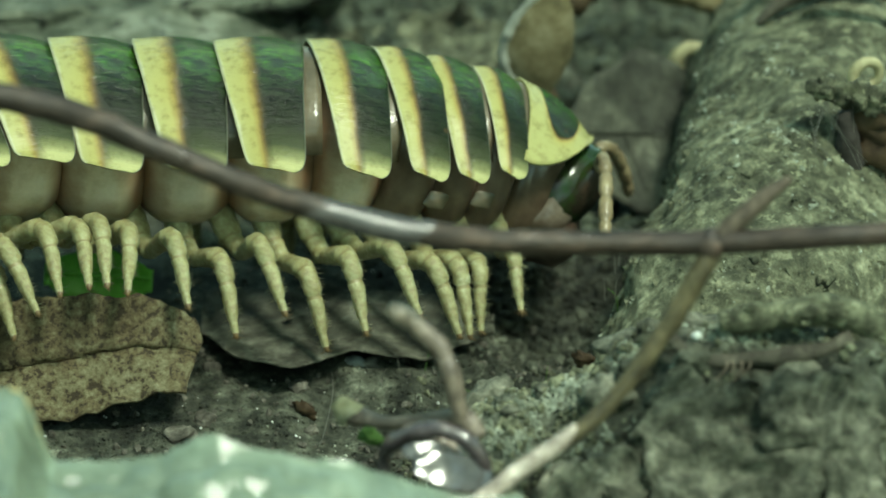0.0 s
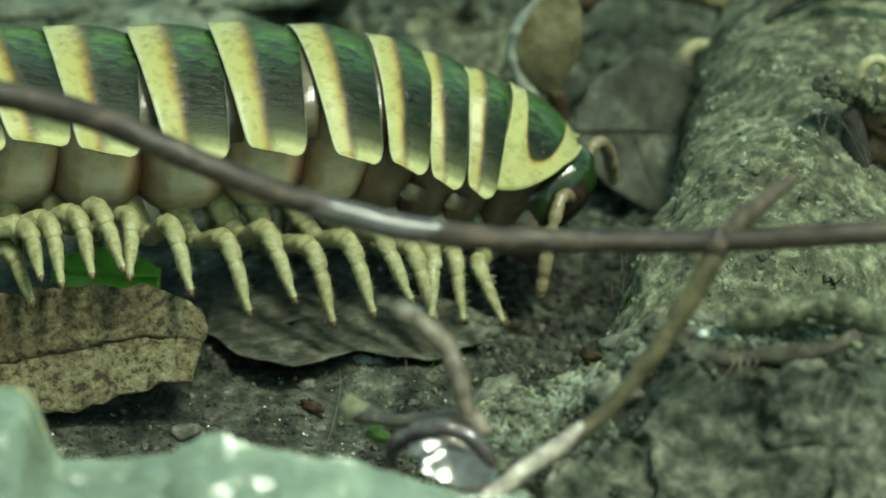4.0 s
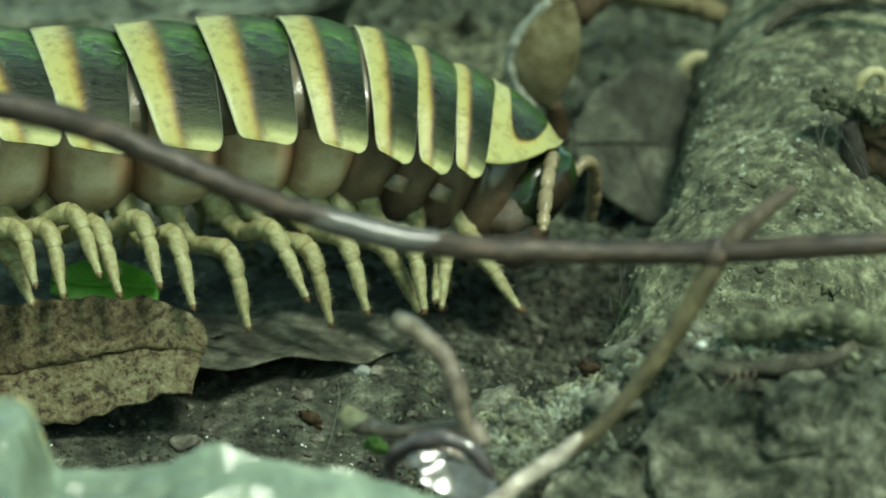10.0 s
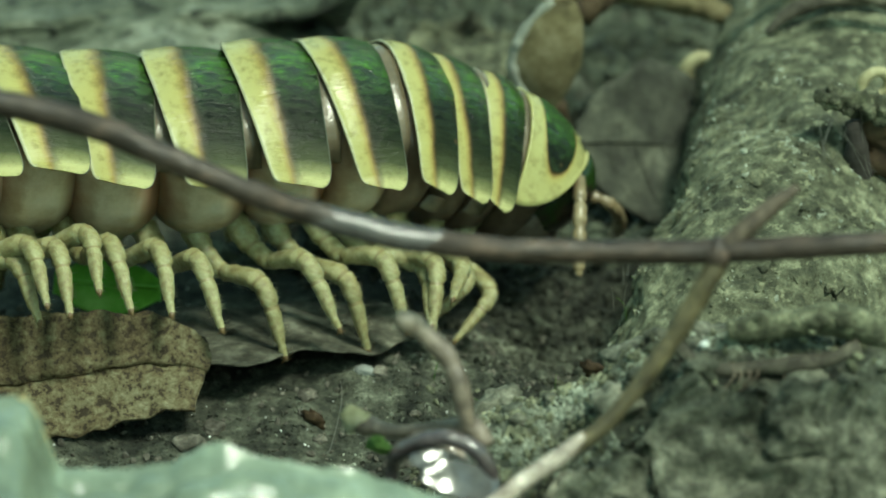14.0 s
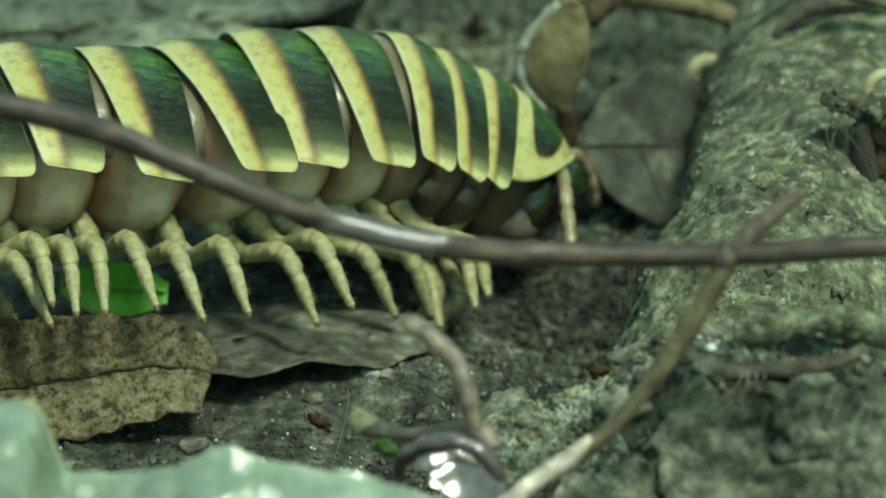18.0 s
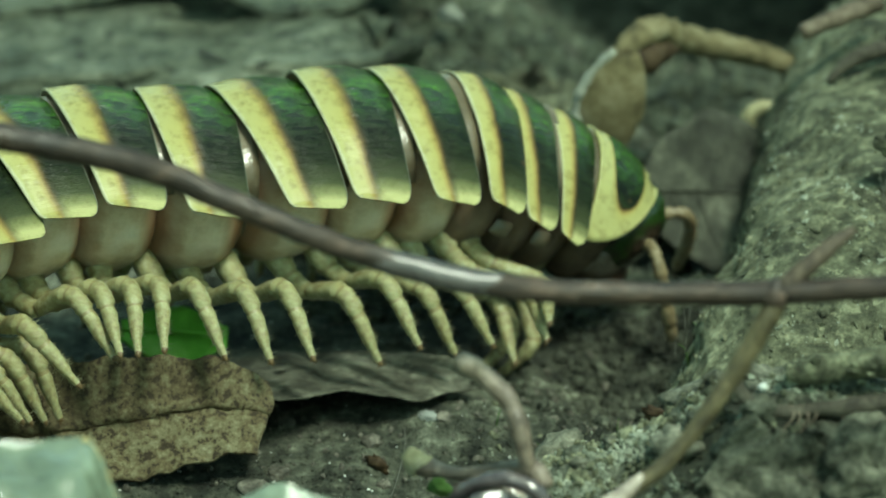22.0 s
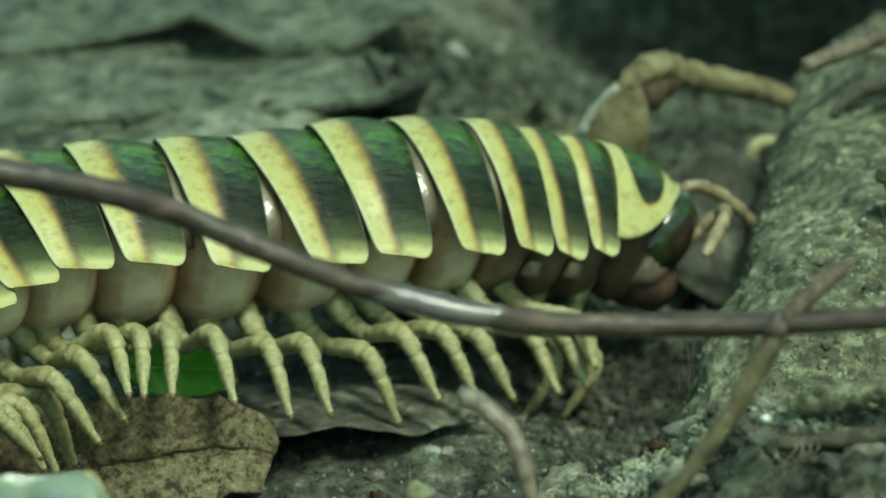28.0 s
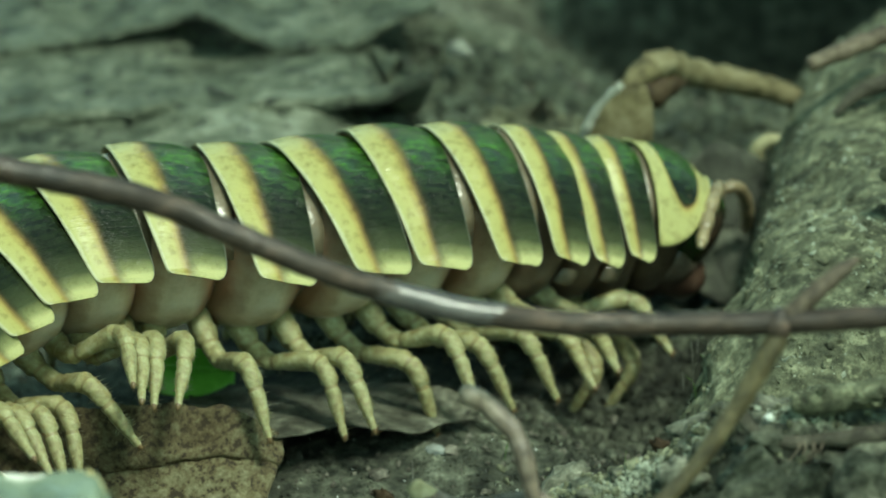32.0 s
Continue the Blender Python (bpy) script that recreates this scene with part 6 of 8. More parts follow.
            (17, -5.57, 2.05, 5.96, 2.3, 3.8, 19.4), (17.5, -5.74, 2.4, 5.84, 0.4, 4.6, 20), (18, -5.9, 2.74, 5.89, -2.4, 6.2, 20.9), (18.5, -6.26, 2.94, 6.24, -3.7, 6, 20.9),
            (19, -6.23, 2.82, 6.3, -5.1, 6.5, 19), (19.5, -5.92, 2.62, 6.23, -4.4, 4.1, 18.3), (20, -5.65, 2.41, 6.16, -5.4, 4.5, 16.8), (20.5, -5.64, 2.42, 6.28, -4.2, 4.3, 18.1),
            (21, -5.7, 2.54, 6.77, -4, 4.4, 18.7), (21.5, -5.65, 2.43, 6.71, -4.4, 5.1, 17.7), (22, -5.58, 2.19, 6.44, -2.8, 4.6, 18.9), (22.5, -5.58, 2.18, 6.24, -2.2, 3.9, 19.9),
            (23, -5.36, 2.14, 6.04, -1.6, 3.6, 18.9), (23.5, -5.14, 2, 5.92, -1.2, 3.7, 18.1), (24, -5.02, 2.05, 5.8, -0.8, 4, 18.7), (24.5, -4.99, 2.09, 5.78, -0.5, 3.7, 18.8),
            (25, -5.02, 2.11, 5.69, -0.9, 4, 18.6), (25.5, -4.92, 1.95, 5.72, -0.5, 4.3, 17.8), (27.5, -5.02, 2.09, 5.99, 0.1, 3.2, 19.4), (28, -5.02, 2.21, 5.88, -0.6, 3, 19.6),
            (28.5, -4.87, 2.14, 5.52, -0.6, 4.3, 19), (29, -4.49, 1.97, 5.47, 0.8, 3.6, 19), (29.5, -4.37, 2.1, 5.39, 1.7, 3.5, 20.9), (30, -4.27, 2.44, 5.31, 1.8, 3.2, 22.6),
            (30.5, -4.19, 2.58, 5.43, 1.1, 3.6, 23.3), (31, -4.41, 2.7, 6.01, 1.2, 2.8, 23.7), (31.5, -4.13, 2.53, 5.69, 1.8, 3.5, 22.6), (32, -4, 2.46, 5.47, 2.4, 4.6, 23.1),
        ],
        [
            (0, -8.31, 0.49, 6.05, -6.3, 2.9, 5.1), (0.5, -8.38, 0.51, 6.17, -6.6, 1.9, 5.2), (1, -8.55, 0.55, 6.48, -6.9, 1.4, 5.6), (1.5, -9.16, 0.59, 6.98, -7.5, 0.1, 6.7),
            (2, -9.1, 0.57, 6.75, -8.2, 1, 5.8), (2.5, -8.7, 0.61, 6.37, -7.5, 3.1, 7.3), (3, -8.6, 0.61, 6.3, -7.1, 2.9, 7.7), (3.5, -8.66, 0.66, 6.34, -7.1, 2.9, 8.3),
            (5.5, -8.8, 0.65, 6.44, -7.2, 3.5, 8.7), (6, -8.73, 0.65, 6.29, -7.2, 4.9, 7.4), (6.5, -8.62, 0.69, 6.07, -7.3, 6.1, 7.8), (7, -8.49, 0.7, 5.93, -6.9, 6.3, 9.4),
            (7.5, -8.55, 0.67, 5.99, -7.1, 5.6, 8.1), (8, -8.36, 0.7, 5.98, -7.5, 5, 9.1), (8.5, -8.27, 0.7, 5.93, -7.4, 3.9, 10.8), (9, -8.31, 0.73, 6.07, -7.6, 3.5, 10.6),
            (9.5, -8.55, 0.76, 6.46, -8.2, 2.5, 10.6), (10, -9.04, 0.8, 6.89, -7.8, 1.6, 10.6), (10.5, -8.88, 0.71, 6.7, -7.3, 2.2, 10.4), (11, -8.57, 0.65, 6.39, -6.9, 2.8, 9.2),
            (11.5, -8.46, 0.57, 6.27, -6.2, 2.5, 8.2), (12, -8.42, 0.48, 6.2, -5.7, 1.7, 6.5), (12.5, -8.46, 0.36, 6.22, -4.5, 1.3, 4.3), (13, -8.39, 0.3, 6.14, -3.9, 0.7, 4),
            (13.5, -8.32, 0.4, 6.01, -3.1, 1.3, 6.8), (15.5, -8.06, 0.6, 6.3, -1.5, -0.9, 13.5), (16, -8.05, 0.68, 6.22, -1, 0.4, 15.7), (16.5, -8.08, 0.75, 6.13, -0.7, 1.1, 17.8),
            (17, -8.02, 1, 6.02, -0.3, 3, 22.9), (17.5, -8.14, 1.23, 5.97, -1, 4.7, 26.8), (18, -8.23, 1.45, 6.07, -2.6, 5.3, 30.9), (18.5, -8.58, 1.61, 6.42, -3.7, 4.9, 32.8),
            (19, -8.62, 1.57, 6.48, -4.9, 3.8, 31.4), (19.5, -8.34, 1.45, 6.36, -4.5, 3.9, 28.7), (20, -8.14, 1.33, 6.28, -5.3, 3.1, 26), (20.5, -8.06, 1.3, 6.36, -4.2, 2.9, 26.9),
            (21, -8.11, 1.37, 6.82, -4.3, 0.7, 28.6), (21.5, -8.13, 1.32, 6.77, -4.7, 0.2, 26.9), (22, -8.06, 1.12, 6.51, -3.7, 1.5, 24.1), (22.5, -8.05, 1.1, 6.33, -3.3, 2.3, 24.1),
            (23, -7.83, 1.08, 6.14, -2.7, 3.2, 23.7), (23.5, -7.65, 1, 6.01, -2.4, 2.9, 22.2), (24, -7.52, 1.02, 5.92, -2.1, 3.1, 22.9), (24.5, -7.49, 1.05, 5.89, -1.8, 3.4, 23.1),
            (25, -7.52, 1.07, 5.81, -1.9, 3.6, 23.3), (25.5, -7.48, 0.98, 5.85, -1.9, 3, 21.5), (27.5, -7.5, 1.03, 6.04, -1.3, 2, 23.6), (28, -7.5, 1.12, 5.96, -1.9, 2.5, 24.5),
            (28.5, -7.37, 1.08, 5.65, -1.7, 3.5, 23.9), (29, -7, 0.95, 5.57, -0.6, 3.3, 22.2), (29.5, -6.84, 0.99, 5.48, 0.2, 2.9, 24.6), (30, -6.66, 1.18, 5.42, 0.3, 3.6, 28.9),
            (30.5, -6.57, 1.27, 5.54, 0.1, 3.3, 30.2), (31, -6.77, 1.37, 6.06, 0.3, 1.9, 31.4), (31.5, -6.55, 1.28, 5.81, 0.4, 3.1, 29), (32, -6.42, 1.2, 5.63, 0.9, 4, 28.8),
        ],
        [
            (0, -11.14, 0.15, 6.18, -7.8, 4.8, 6.7), (0.5, -11.21, 0.17, 6.26, -8.1, 4.2, 6.5), (1, -11.36, 0.2, 6.52, -8.4, 3.4, 6.3), (1.5, -11.96, 0.22, 6.93, -8.9, 0.9, 6.3),
            (2, -11.92, 0.21, 6.77, -9.6, 2.1, 6.9), (2.5, -11.51, 0.2, 6.48, -9.4, 4.3, 7.2), (3, -11.41, 0.19, 6.41, -9.1, 4.7, 7.2), (3.5, -11.46, 0.21, 6.45, -9.2, 4.5, 7.6),
            (5.5, -11.59, 0.2, 6.57, -9.8, 4.9, 7.3), (6, -11.52, 0.21, 6.44, -9.9, 4.7, 8), (6.5, -11.42, 0.22, 6.29, -9.7, 5.8, 8.7), (7, -11.26, 0.2, 6.17, -9.4, 6.9, 8.3),
            (7.5, -11.34, 0.2, 6.2, -9.5, 5.7, 8.9), (8, -11.16, 0.19, 6.16, -9.7, 5.3, 9.2), (8.5, -11.06, 0.16, 6.1, -9.4, 5.7, 9.2), (9, -11.09, 0.19, 6.21, -9.4, 5.3, 9.2),
            (9.5, -11.32, 0.23, 6.52, -10.2, 4.2, 8.1), (10, -11.79, 0.27, 6.88, -9.9, 2.4, 8), (10.5, -11.63, 0.22, 6.73, -9.8, 3.4, 7), (11, -11.37, 0.19, 6.49, -9.4, 4.7, 7.5),
            (11.5, -11.26, 0.15, 6.36, -9.1, 4.7, 6.8), (12, -11.23, 0.14, 6.27, -8.9, 4.6, 5.6), (12.5, -11.25, 0.1, 6.22, -8.2, 3.2, 4.3), (13, -11.18, 0.07, 6.13, -7.6, 3.3, 3.9),
            (13.5, -11.11, 0.05, 6.05, -6.9, 4.3, 5.8), (15.5, -10.8, 0.03, 6.3, -5.2, 4.6, 7.9), (16, -10.77, 0.02, 6.27, -4.7, 5.3, 9.7), (16.5, -10.79, 0, 6.23, -4.4, 6.1, 11.4),
            (17, -10.67, 0.03, 6.19, -4.1, 6.9, 15.1), (17.5, -10.73, 0.09, 6.2, -4.3, 7.4, 18), (18, -10.74, 0.15, 6.32, -5.3, 7.8, 20.4), (18.5, -11.05, 0.23, 6.64, -6.3, 7.3, 21.7),
            (19, -11.1, 0.24, 6.66, -7.2, 7.2, 20.7), (19.5, -10.88, 0.23, 6.56, -6.9, 7.5, 18.8), (20, -10.73, 0.21, 6.45, -7.4, 7, 17.3), (20.5, -10.64, 0.16, 6.5, -6.5, 6.3, 17.3),
            (21, -10.64, 0.17, 6.83, -6.6, 4.2, 18.1), (21.5, -10.7, 0.18, 6.8, -6.7, 4.6, 17), (22, -10.68, 0.1, 6.6, -6.2, 5.3, 15.9), (22.5, -10.66, 0.08, 6.46, -5.9, 6.4, 15.7),
            (23, -10.45, 0.07, 6.31, -5.3, 7.1, 15.8), (23.5, -10.29, 0.04, 6.18, -5, 7.3, 15), (24, -10.15, 0.04, 6.1, -4.6, 7.7, 15.3), (24.5, -10.12, 0.05, 6.08, -4.3, 7.7, 15.8),
            (25, -10.15, 0.06, 6.03, -4.3, 8.1, 16), (25.5, -10.13, 0.04, 6.04, -4.3, 7.8, 14.9), (27.5, -10.12, 0.02, 6.17, -3.7, 6.8, 15.7), (28, -10.12, 0.07, 6.11, -4.5, 6, 16.6),
            (28.5, -10, 0.05, 5.85, -4.1, 7.7, 16.3), (29, -9.66, -0.02, 5.77, -2.9, 7.5, 15.6), (29.5, -9.43, -0.06, 5.66, -2.1, 8.2, 16.7), (30, -9.19, -0.06, 5.63, -2.2, 7.6, 20.1),
            (30.5, -9.08, -0.01, 5.73, -1.7, 7.9, 21), (31, -9.24, 0.03, 6.18, -1.5, 6.4, 21.9), (31.5, -9.06, 0.01, 5.96, -1.6, 6.7, 21.2), (32, -8.96, -0.05, 5.84, -1.1, 8.1, 20.7),
        ],
        [
            (0, -14.02, -0.39, 6.53, -9.4, 5.4, 16.9), (0.5, -14.08, -0.38, 6.59, -9.7, 4.8, 17.2), (1, -14.23, -0.35, 6.8, -9.9, 3.8, 17.5), (1.5, -14.83, -0.36, 7, -10.5, -1.5, 18.6),
            (2, -14.78, -0.4, 6.92, -11.5, -0.1, 19.3), (2.5, -14.39, -0.36, 6.83, -11.4, 5, 17), (3, -14.29, -0.36, 6.77, -11.2, 5.1, 16.8), (3.5, -14.34, -0.35, 6.8, -11.2, 5.2, 16.7),
            (5.5, -14.45, -0.36, 6.96, -12.3, 5.7, 17.6), (6, -14.39, -0.36, 6.84, -12.2, 5.9, 17.5), (6.5, -14.28, -0.37, 6.72, -12, 6.5, 17.3), (7, -14.12, -0.38, 6.65, -11.7, 7, 16.9),
            (7.5, -14.19, -0.41, 6.64, -11.7, 6.9, 17.5), (8, -14.03, -0.4, 6.59, -11.8, 6.7, 16.5), (8.5, -13.93, -0.44, 6.54, -11.4, 6.8, 16.7), (9, -13.96, -0.41, 6.63, -11.4, 6.3, 16.9),
            (9.5, -14.19, -0.33, 6.88, -12.2, 5.2, 16.8), (10, -14.66, -0.3, 7.15, -11.8, 3.8, 17.1), (10.5, -14.5, -0.33, 7.05, -11.9, 4.6, 17.1), (11, -14.24, -0.37, 6.87, -11.8, 5.4, 17.1),
            (11.5, -14.13, -0.38, 6.76, -11.7, 6, 16.9), (12, -14.1, -0.35, 6.68, -11.7, 6.1, 16.3), (12.5, -14.11, -0.38, 6.59, -11, 6.1, 17.3), (13, -14.04, -0.41, 6.5, -10.5, 6.2, 17.7),
            (13.5, -13.97, -0.48, 6.45, -9.9, 6.7, 17.9), (15.5, -13.66, -0.56, 6.66, -8.5, 5.5, 17.6), (16, -13.63, -0.61, 6.66, -8.2, 5.8, 17.3), (16.5, -13.64, -0.69, 6.65, -8.1, 6, 18.1),
            (17, -13.5, -0.75, 6.64, -8, 6.2, 18.1), (17.5, -13.55, -0.75, 6.66, -8, 6.2, 17.6), (18, -13.56, -0.73, 6.78, -8.9, 6, 17.3), (18.5, -13.85, -0.69, 7.07, -10.1, 4.9, 17.7),
            (19, -13.92, -0.65, 7.09, -10.6, 4.9, 17.3), (19.5, -13.71, -0.62, 7, -10.2, 5.2, 17.2), (20, -13.57, -0.6, 6.88, -10.4, 5.2, 17.1), (20.5, -13.48, -0.65, 6.89, -9.5, 4.7, 17),
            (21, -13.48, -0.66, 7.13, -9.7, 3.4, 17.2), (21.5, -13.54, -0.62, 7.1, -9.6, 3.4, 17), (22, -13.51, -0.71, 6.95, -9.2, 4.4, 18.4), (22.5, -13.49, -0.73, 6.86, -9, 4.9, 18.7),
            (23, -13.28, -0.74, 6.75, -8.5, 5.8, 18.3), (23.5, -13.12, -0.74, 6.62, -8, 6.1, 18.3), (24, -12.98, -0.75, 6.55, -7.6, 6.4, 18.1), (24.5, -12.95, -0.76, 6.54, -7.3, 6.5, 18.2),
            (25, -12.97, -0.75, 6.5, -7.2, 6.7, 18.2), (25.5, -12.96, -0.74, 6.5, -7.2, 6.6, 18.1), (27.5, -12.95, -0.78, 6.57, -6.7, 5.7, 17.9), (28, -12.95, -0.78, 6.37, -8.3, 2.8, 17.7),
            (28.5, -12.83, -0.75, 6.32, -7, 6.7, 17.3), (29, -12.48, -0.82, 6.21, -5.6, 6.5, 18), (29.5, -12.25, -0.89, 6.13, -4.8, 6.9, 18), (30, -12, -1, 5.97, -6.1, 4.3, 17.9),
            (30.5, -11.87, -0.96, 6.16, -4.6, 6.1, 18.3), (31, -12.04, -0.95, 6.53, -4.3, 4.5, 18.4), (31.5, -11.86, -0.96, 6.34, -4.6, 5.3, 18.6), (32, -11.77, -1.02, 6.27, -4.1, 5.7, 18.8),
        ],
        [
            (0, -16.73, -1.5, 6.72, -7.6, 0.9, 28.2), (0.5, -16.8, -1.5, 6.74, -7.7, 0.4, 28.4), (1, -16.94, -1.49, 6.9, -8.1, -0.8, 29.2), (1.5, -17.49, -1.59, 6.86, -6.5, -3.5, 30.9),
            (2, -17.44, -1.63, 6.84, -7.2, -2.5, 30.5), (2.5, -17.1, -1.47, 6.97, -9.3, -0.3, 28.5), (3, -17.01, -1.46, 6.93, -9, -0.1, 28.3), (3.5, -17.06, -1.45, 6.96, -9.2, -0.1, 28.3),
            (5.5, -17.16, -1.49, 7.12, -10.2, -0.5, 28.9), (6, -17.09, -1.49, 7.02, -10.1, 0, 28.8), (6.5, -16.99, -1.48, 6.94, -9.8, 0.6, 28.2), (7, -16.84, -1.47, 6.88, -9.5, 1.1, 27.9),
            (7.5, -16.91, -1.52, 6.87, -9.7, 1.1, 28), (8, -16.77, -1.46, 6.83, -9.7, 1.1, 27.1), (8.5, -16.66, -1.51, 6.78, -9.3, 1.3, 27.2), (9, -16.69, -1.5, 6.84, -9.3, 0.8, 27.3),
            (9.5, -16.91, -1.43, 7.03, -9.9, -0.4, 28), (10, -17.35, -1.45, 7.23, -10, -1.7, 30.4), (10.5, -17.2, -1.46, 7.17, -10.1, -1.2, 29.5), (11, -16.96, -1.48, 7.03, -9.7, -0.3, 28.4),
            (11.5, -16.86, -1.48, 6.95, -9.7, 0.3, 27.9), (12, -16.85, -1.41, 6.88, -9.6, 0.6, 27), (12.5, -16.84, -1.47, 6.8, -9.3, 1, 27.7), (13, -16.76, -1.53, 6.73, -8.8, 1.3, 28.1),
            (13.5, -16.68, -1.61, 6.7, -8.4, 1.6, 28.1), (15.5, -16.38, -1.67, 6.84, -7.4, 0.5, 27.8), (16, -16.35, -1.71, 6.85, -7.2, 0.6, 27.5), (16.5, -16.35, -1.81, 6.84, -7, 0.7, 27.8),
            (17, -16.22, -1.87, 6.84, -6.9, 0.8, 27.5), (17.5, -16.29, -1.84, 6.86, -6.8, 0.7, 26.9), (18, -16.29, -1.81, 6.96, -7.4, 0.2, 26.8), (18.5, -16.57, -1.8, 7.18, -8.3, -1.2, 27.6),
            (19, -16.64, -1.75, 7.2, -8.7, -1.4, 27.7), (19.5, -16.44, -1.72, 7.13, -8.4, -0.9, 27.5), (20, -16.31, -1.69, 7.02, -8.3, -0.5, 27), (20.5, -16.22, -1.73, 7.01, -7.7, -0.7, 26.7),
            (21, -16.22, -1.74, 7.21, -7.8, -1, 26.8), (21.5, -16.28, -1.7, 7.16, -8, -1.9, 27), (22, -16.23, -1.84, 7.06, -7.7, -1.1, 27.5), (22.5, -16.21, -1.88, 6.99, -7.4, -0.5, 27.8),
            (23, -16.01, -1.86, 6.93, -7, 0.7, 27.3), (23.5, -15.85, -1.86, 6.82, -6.7, 0.7, 27), (24, -15.71, -1.86, 6.78, -6.2, 1.6, 26.7), (24.5, -15.68, -1.86, 6.75, -6.2, 1.2, 26.5),
            (25, -15.71, -1.86, 6.72, -6.1, 1.4, 26.5), (25.5, -15.7, -1.84, 6.72, -6.1, 1.4, 26.3), (27.5, -15.7, -1.85, 6.76, -5.7, 0.8, 25.8), (28, -15.71, -1.84, 6.56, -8.1, 2, 25.6),
            (28.5, -15.58, -1.81, 6.56, -5.9, 2.1, 25.5), (29, -15.21, -1.92, 6.45, -4.6, 2.4, 26.3), (29.5, -14.99, -1.98, 6.39, -4, 2.9, 25.9), (30, -14.77, -2.08, 6.18, -6.2, 1.7, 25.5),
            (30.5, -14.62, -2.06, 6.39, -3.8, 2.3, 25.6), (31, -14.78, -2.05, 6.66, -3.7, 0.6, 25.9), (31.5, -14.6, -2.06, 6.53, -3.8, 1.5, 25.9), (32, -14.53, -2.14, 6.44, -3.9, 0.4, 26.2),
        ],
        [
            (0, -19.11, -3.2, 6.69, -4.7, -1.7, 42.9), (0.5, -19.17, -3.21, 6.69, -4.7, -1.9, 43.2), (1, -19.3, -3.23, 6.79, -4.9, -3, 43.7), (1.5, -19.8, -3.38, 6.67, -4, -3.7, 44.6),
            (2, -19.77, -3.4, 6.68, -4.5, -3.3, 44), (2.5, -19.47, -3.18, 6.87, -5.7, -3, 43), (3, -19.39, -3.16, 6.84, -5.5, -2.8, 42.9), (3.5, -19.44, -3.15, 6.86, -5.7, -2.9, 43),
            (5.5, -19.52, -3.22, 7, -6.3, -3.6, 43.3), (6, -19.46, -3.2, 6.92, -6.2, -3, 43.1), (6.5, -19.38, -3.18, 6.87, -6, -2.5, 42.7), (7, -19.23, -3.16, 6.84, -5.8, -2.2, 42.5),
            (7.5, -19.3, -3.2, 6.83, -5.9, -2.2, 42.4), (8, -19.18, -3.12, 6.79, -5.9, -1.9, 42.1), (8.5, -19.07, -3.17, 6.75, -5.7, -1.7, 42), (9, -19.1, -3.16, 6.79, -5.7, -2.1, 42.1),
            (9.5, -19.3, -3.12, 6.92, -6.1, -3.2, 42.7), (10, -19.68, -3.21, 7.05, -6.1, -4.4, 44), (10.5, -19.55, -3.21, 7.02, -6.2, -4.1, 43.7), (11, -19.33, -3.19, 6.92, -6, -3.3, 43),
            (11.5, -19.24, -3.17, 6.87, -6, -2.8, 42.7), (12, -19.25, -3.08, 6.82, -5.9, -2.4, 42.3), (12.5, -19.23, -3.15, 6.77, -5.7, -1.9, 42.3), (13, -19.15, -3.22, 6.71, -5.4, -1.5, 42.4),
            (13.5, -19.07, -3.29, 6.69, -5.2, -1.3, 42.4), (15.5, -18.78, -3.35, 6.78, -4.6, -2.2, 42.2), (16, -18.76, -3.38, 6.79, -4.4, -2.2, 42.1), (16.5, -18.75, -3.49, 6.79, -4.3, -2.2, 42.2),
            (17, -18.63, -3.54, 6.79, -4.2, -2.2, 42), (17.5, -18.7, -3.49, 6.8, -4.2, -2.2, 41.9), (18, -18.71, -3.46, 6.87, -4.5, -2.8, 41.8), (18.5, -18.97, -3.48, 7.03, -5, -4.1, 42.3),
            (19, -19.03, -3.43, 7.03, -5.3, -4.2, 42.4), (19.5, -18.84, -3.39, 6.99, -5.2, -3.8, 42.3), (20, -18.72, -3.34, 6.9, -5.1, -3.3, 42), (20.5, -18.64, -3.37, 6.89, -4.8, -3.3, 41.7),
            (21, -18.65, -3.38, 7.07, -5.4, -4, 41.3), (21.5, -18.69, -3.35, 6.99, -4.9, -4.2, 41.8), (22, -18.63, -3.5, 6.92, -4.7, -3.6, 41.8), (22.5, -18.6, -3.55, 6.88, -4.6, -3.2, 42.1),
            (23, -18.41, -3.52, 6.85, -5.1, -3.7, 42.3), (23.5, -18.27, -3.51, 6.77, -4.1, -2.2, 41.9), (24, -18.15, -3.48, 6.75, -4.6, -2.6, 41.1), (24.5, -18.11, -3.49, 6.73, -3.8, -1.7, 41.4),
            (25, -18.13, -3.49, 6.71, -3.7, -1.5, 41.5), (25.5, -18.12, -3.47, 6.71, -3.7, -1.5, 41.4), (27.5, -18.14, -3.46, 6.72, -3.5, -1.8, 41.1), (28, -18.19, -3.41, 6.58, -5.9, -1.3, 39.6),
            (28.5, -18.03, -3.41, 6.59, -3.8, -0.7, 40.7), (29, -17.65, -3.54, 6.5, -2.9, -0.1, 40.8), (29.5, -17.43, -3.59, 6.46, -2.5, 0.3, 40.7), (30, -17.25, -3.66, 6.16, -4.3, -2.4, 39.9),
            (30.5, -17.06, -3.66, 6.44, -2.4, -0.2, 40.8), (31, -17.22, -3.66, 6.63, -2.3, -1.5, 41.1), (31.5, -17.04, -3.67, 6.54, -2.3, -0.7, 41), (32, -17.01, -3.74, 6.33, -3, -4.7, 39.5),
        ],
        [
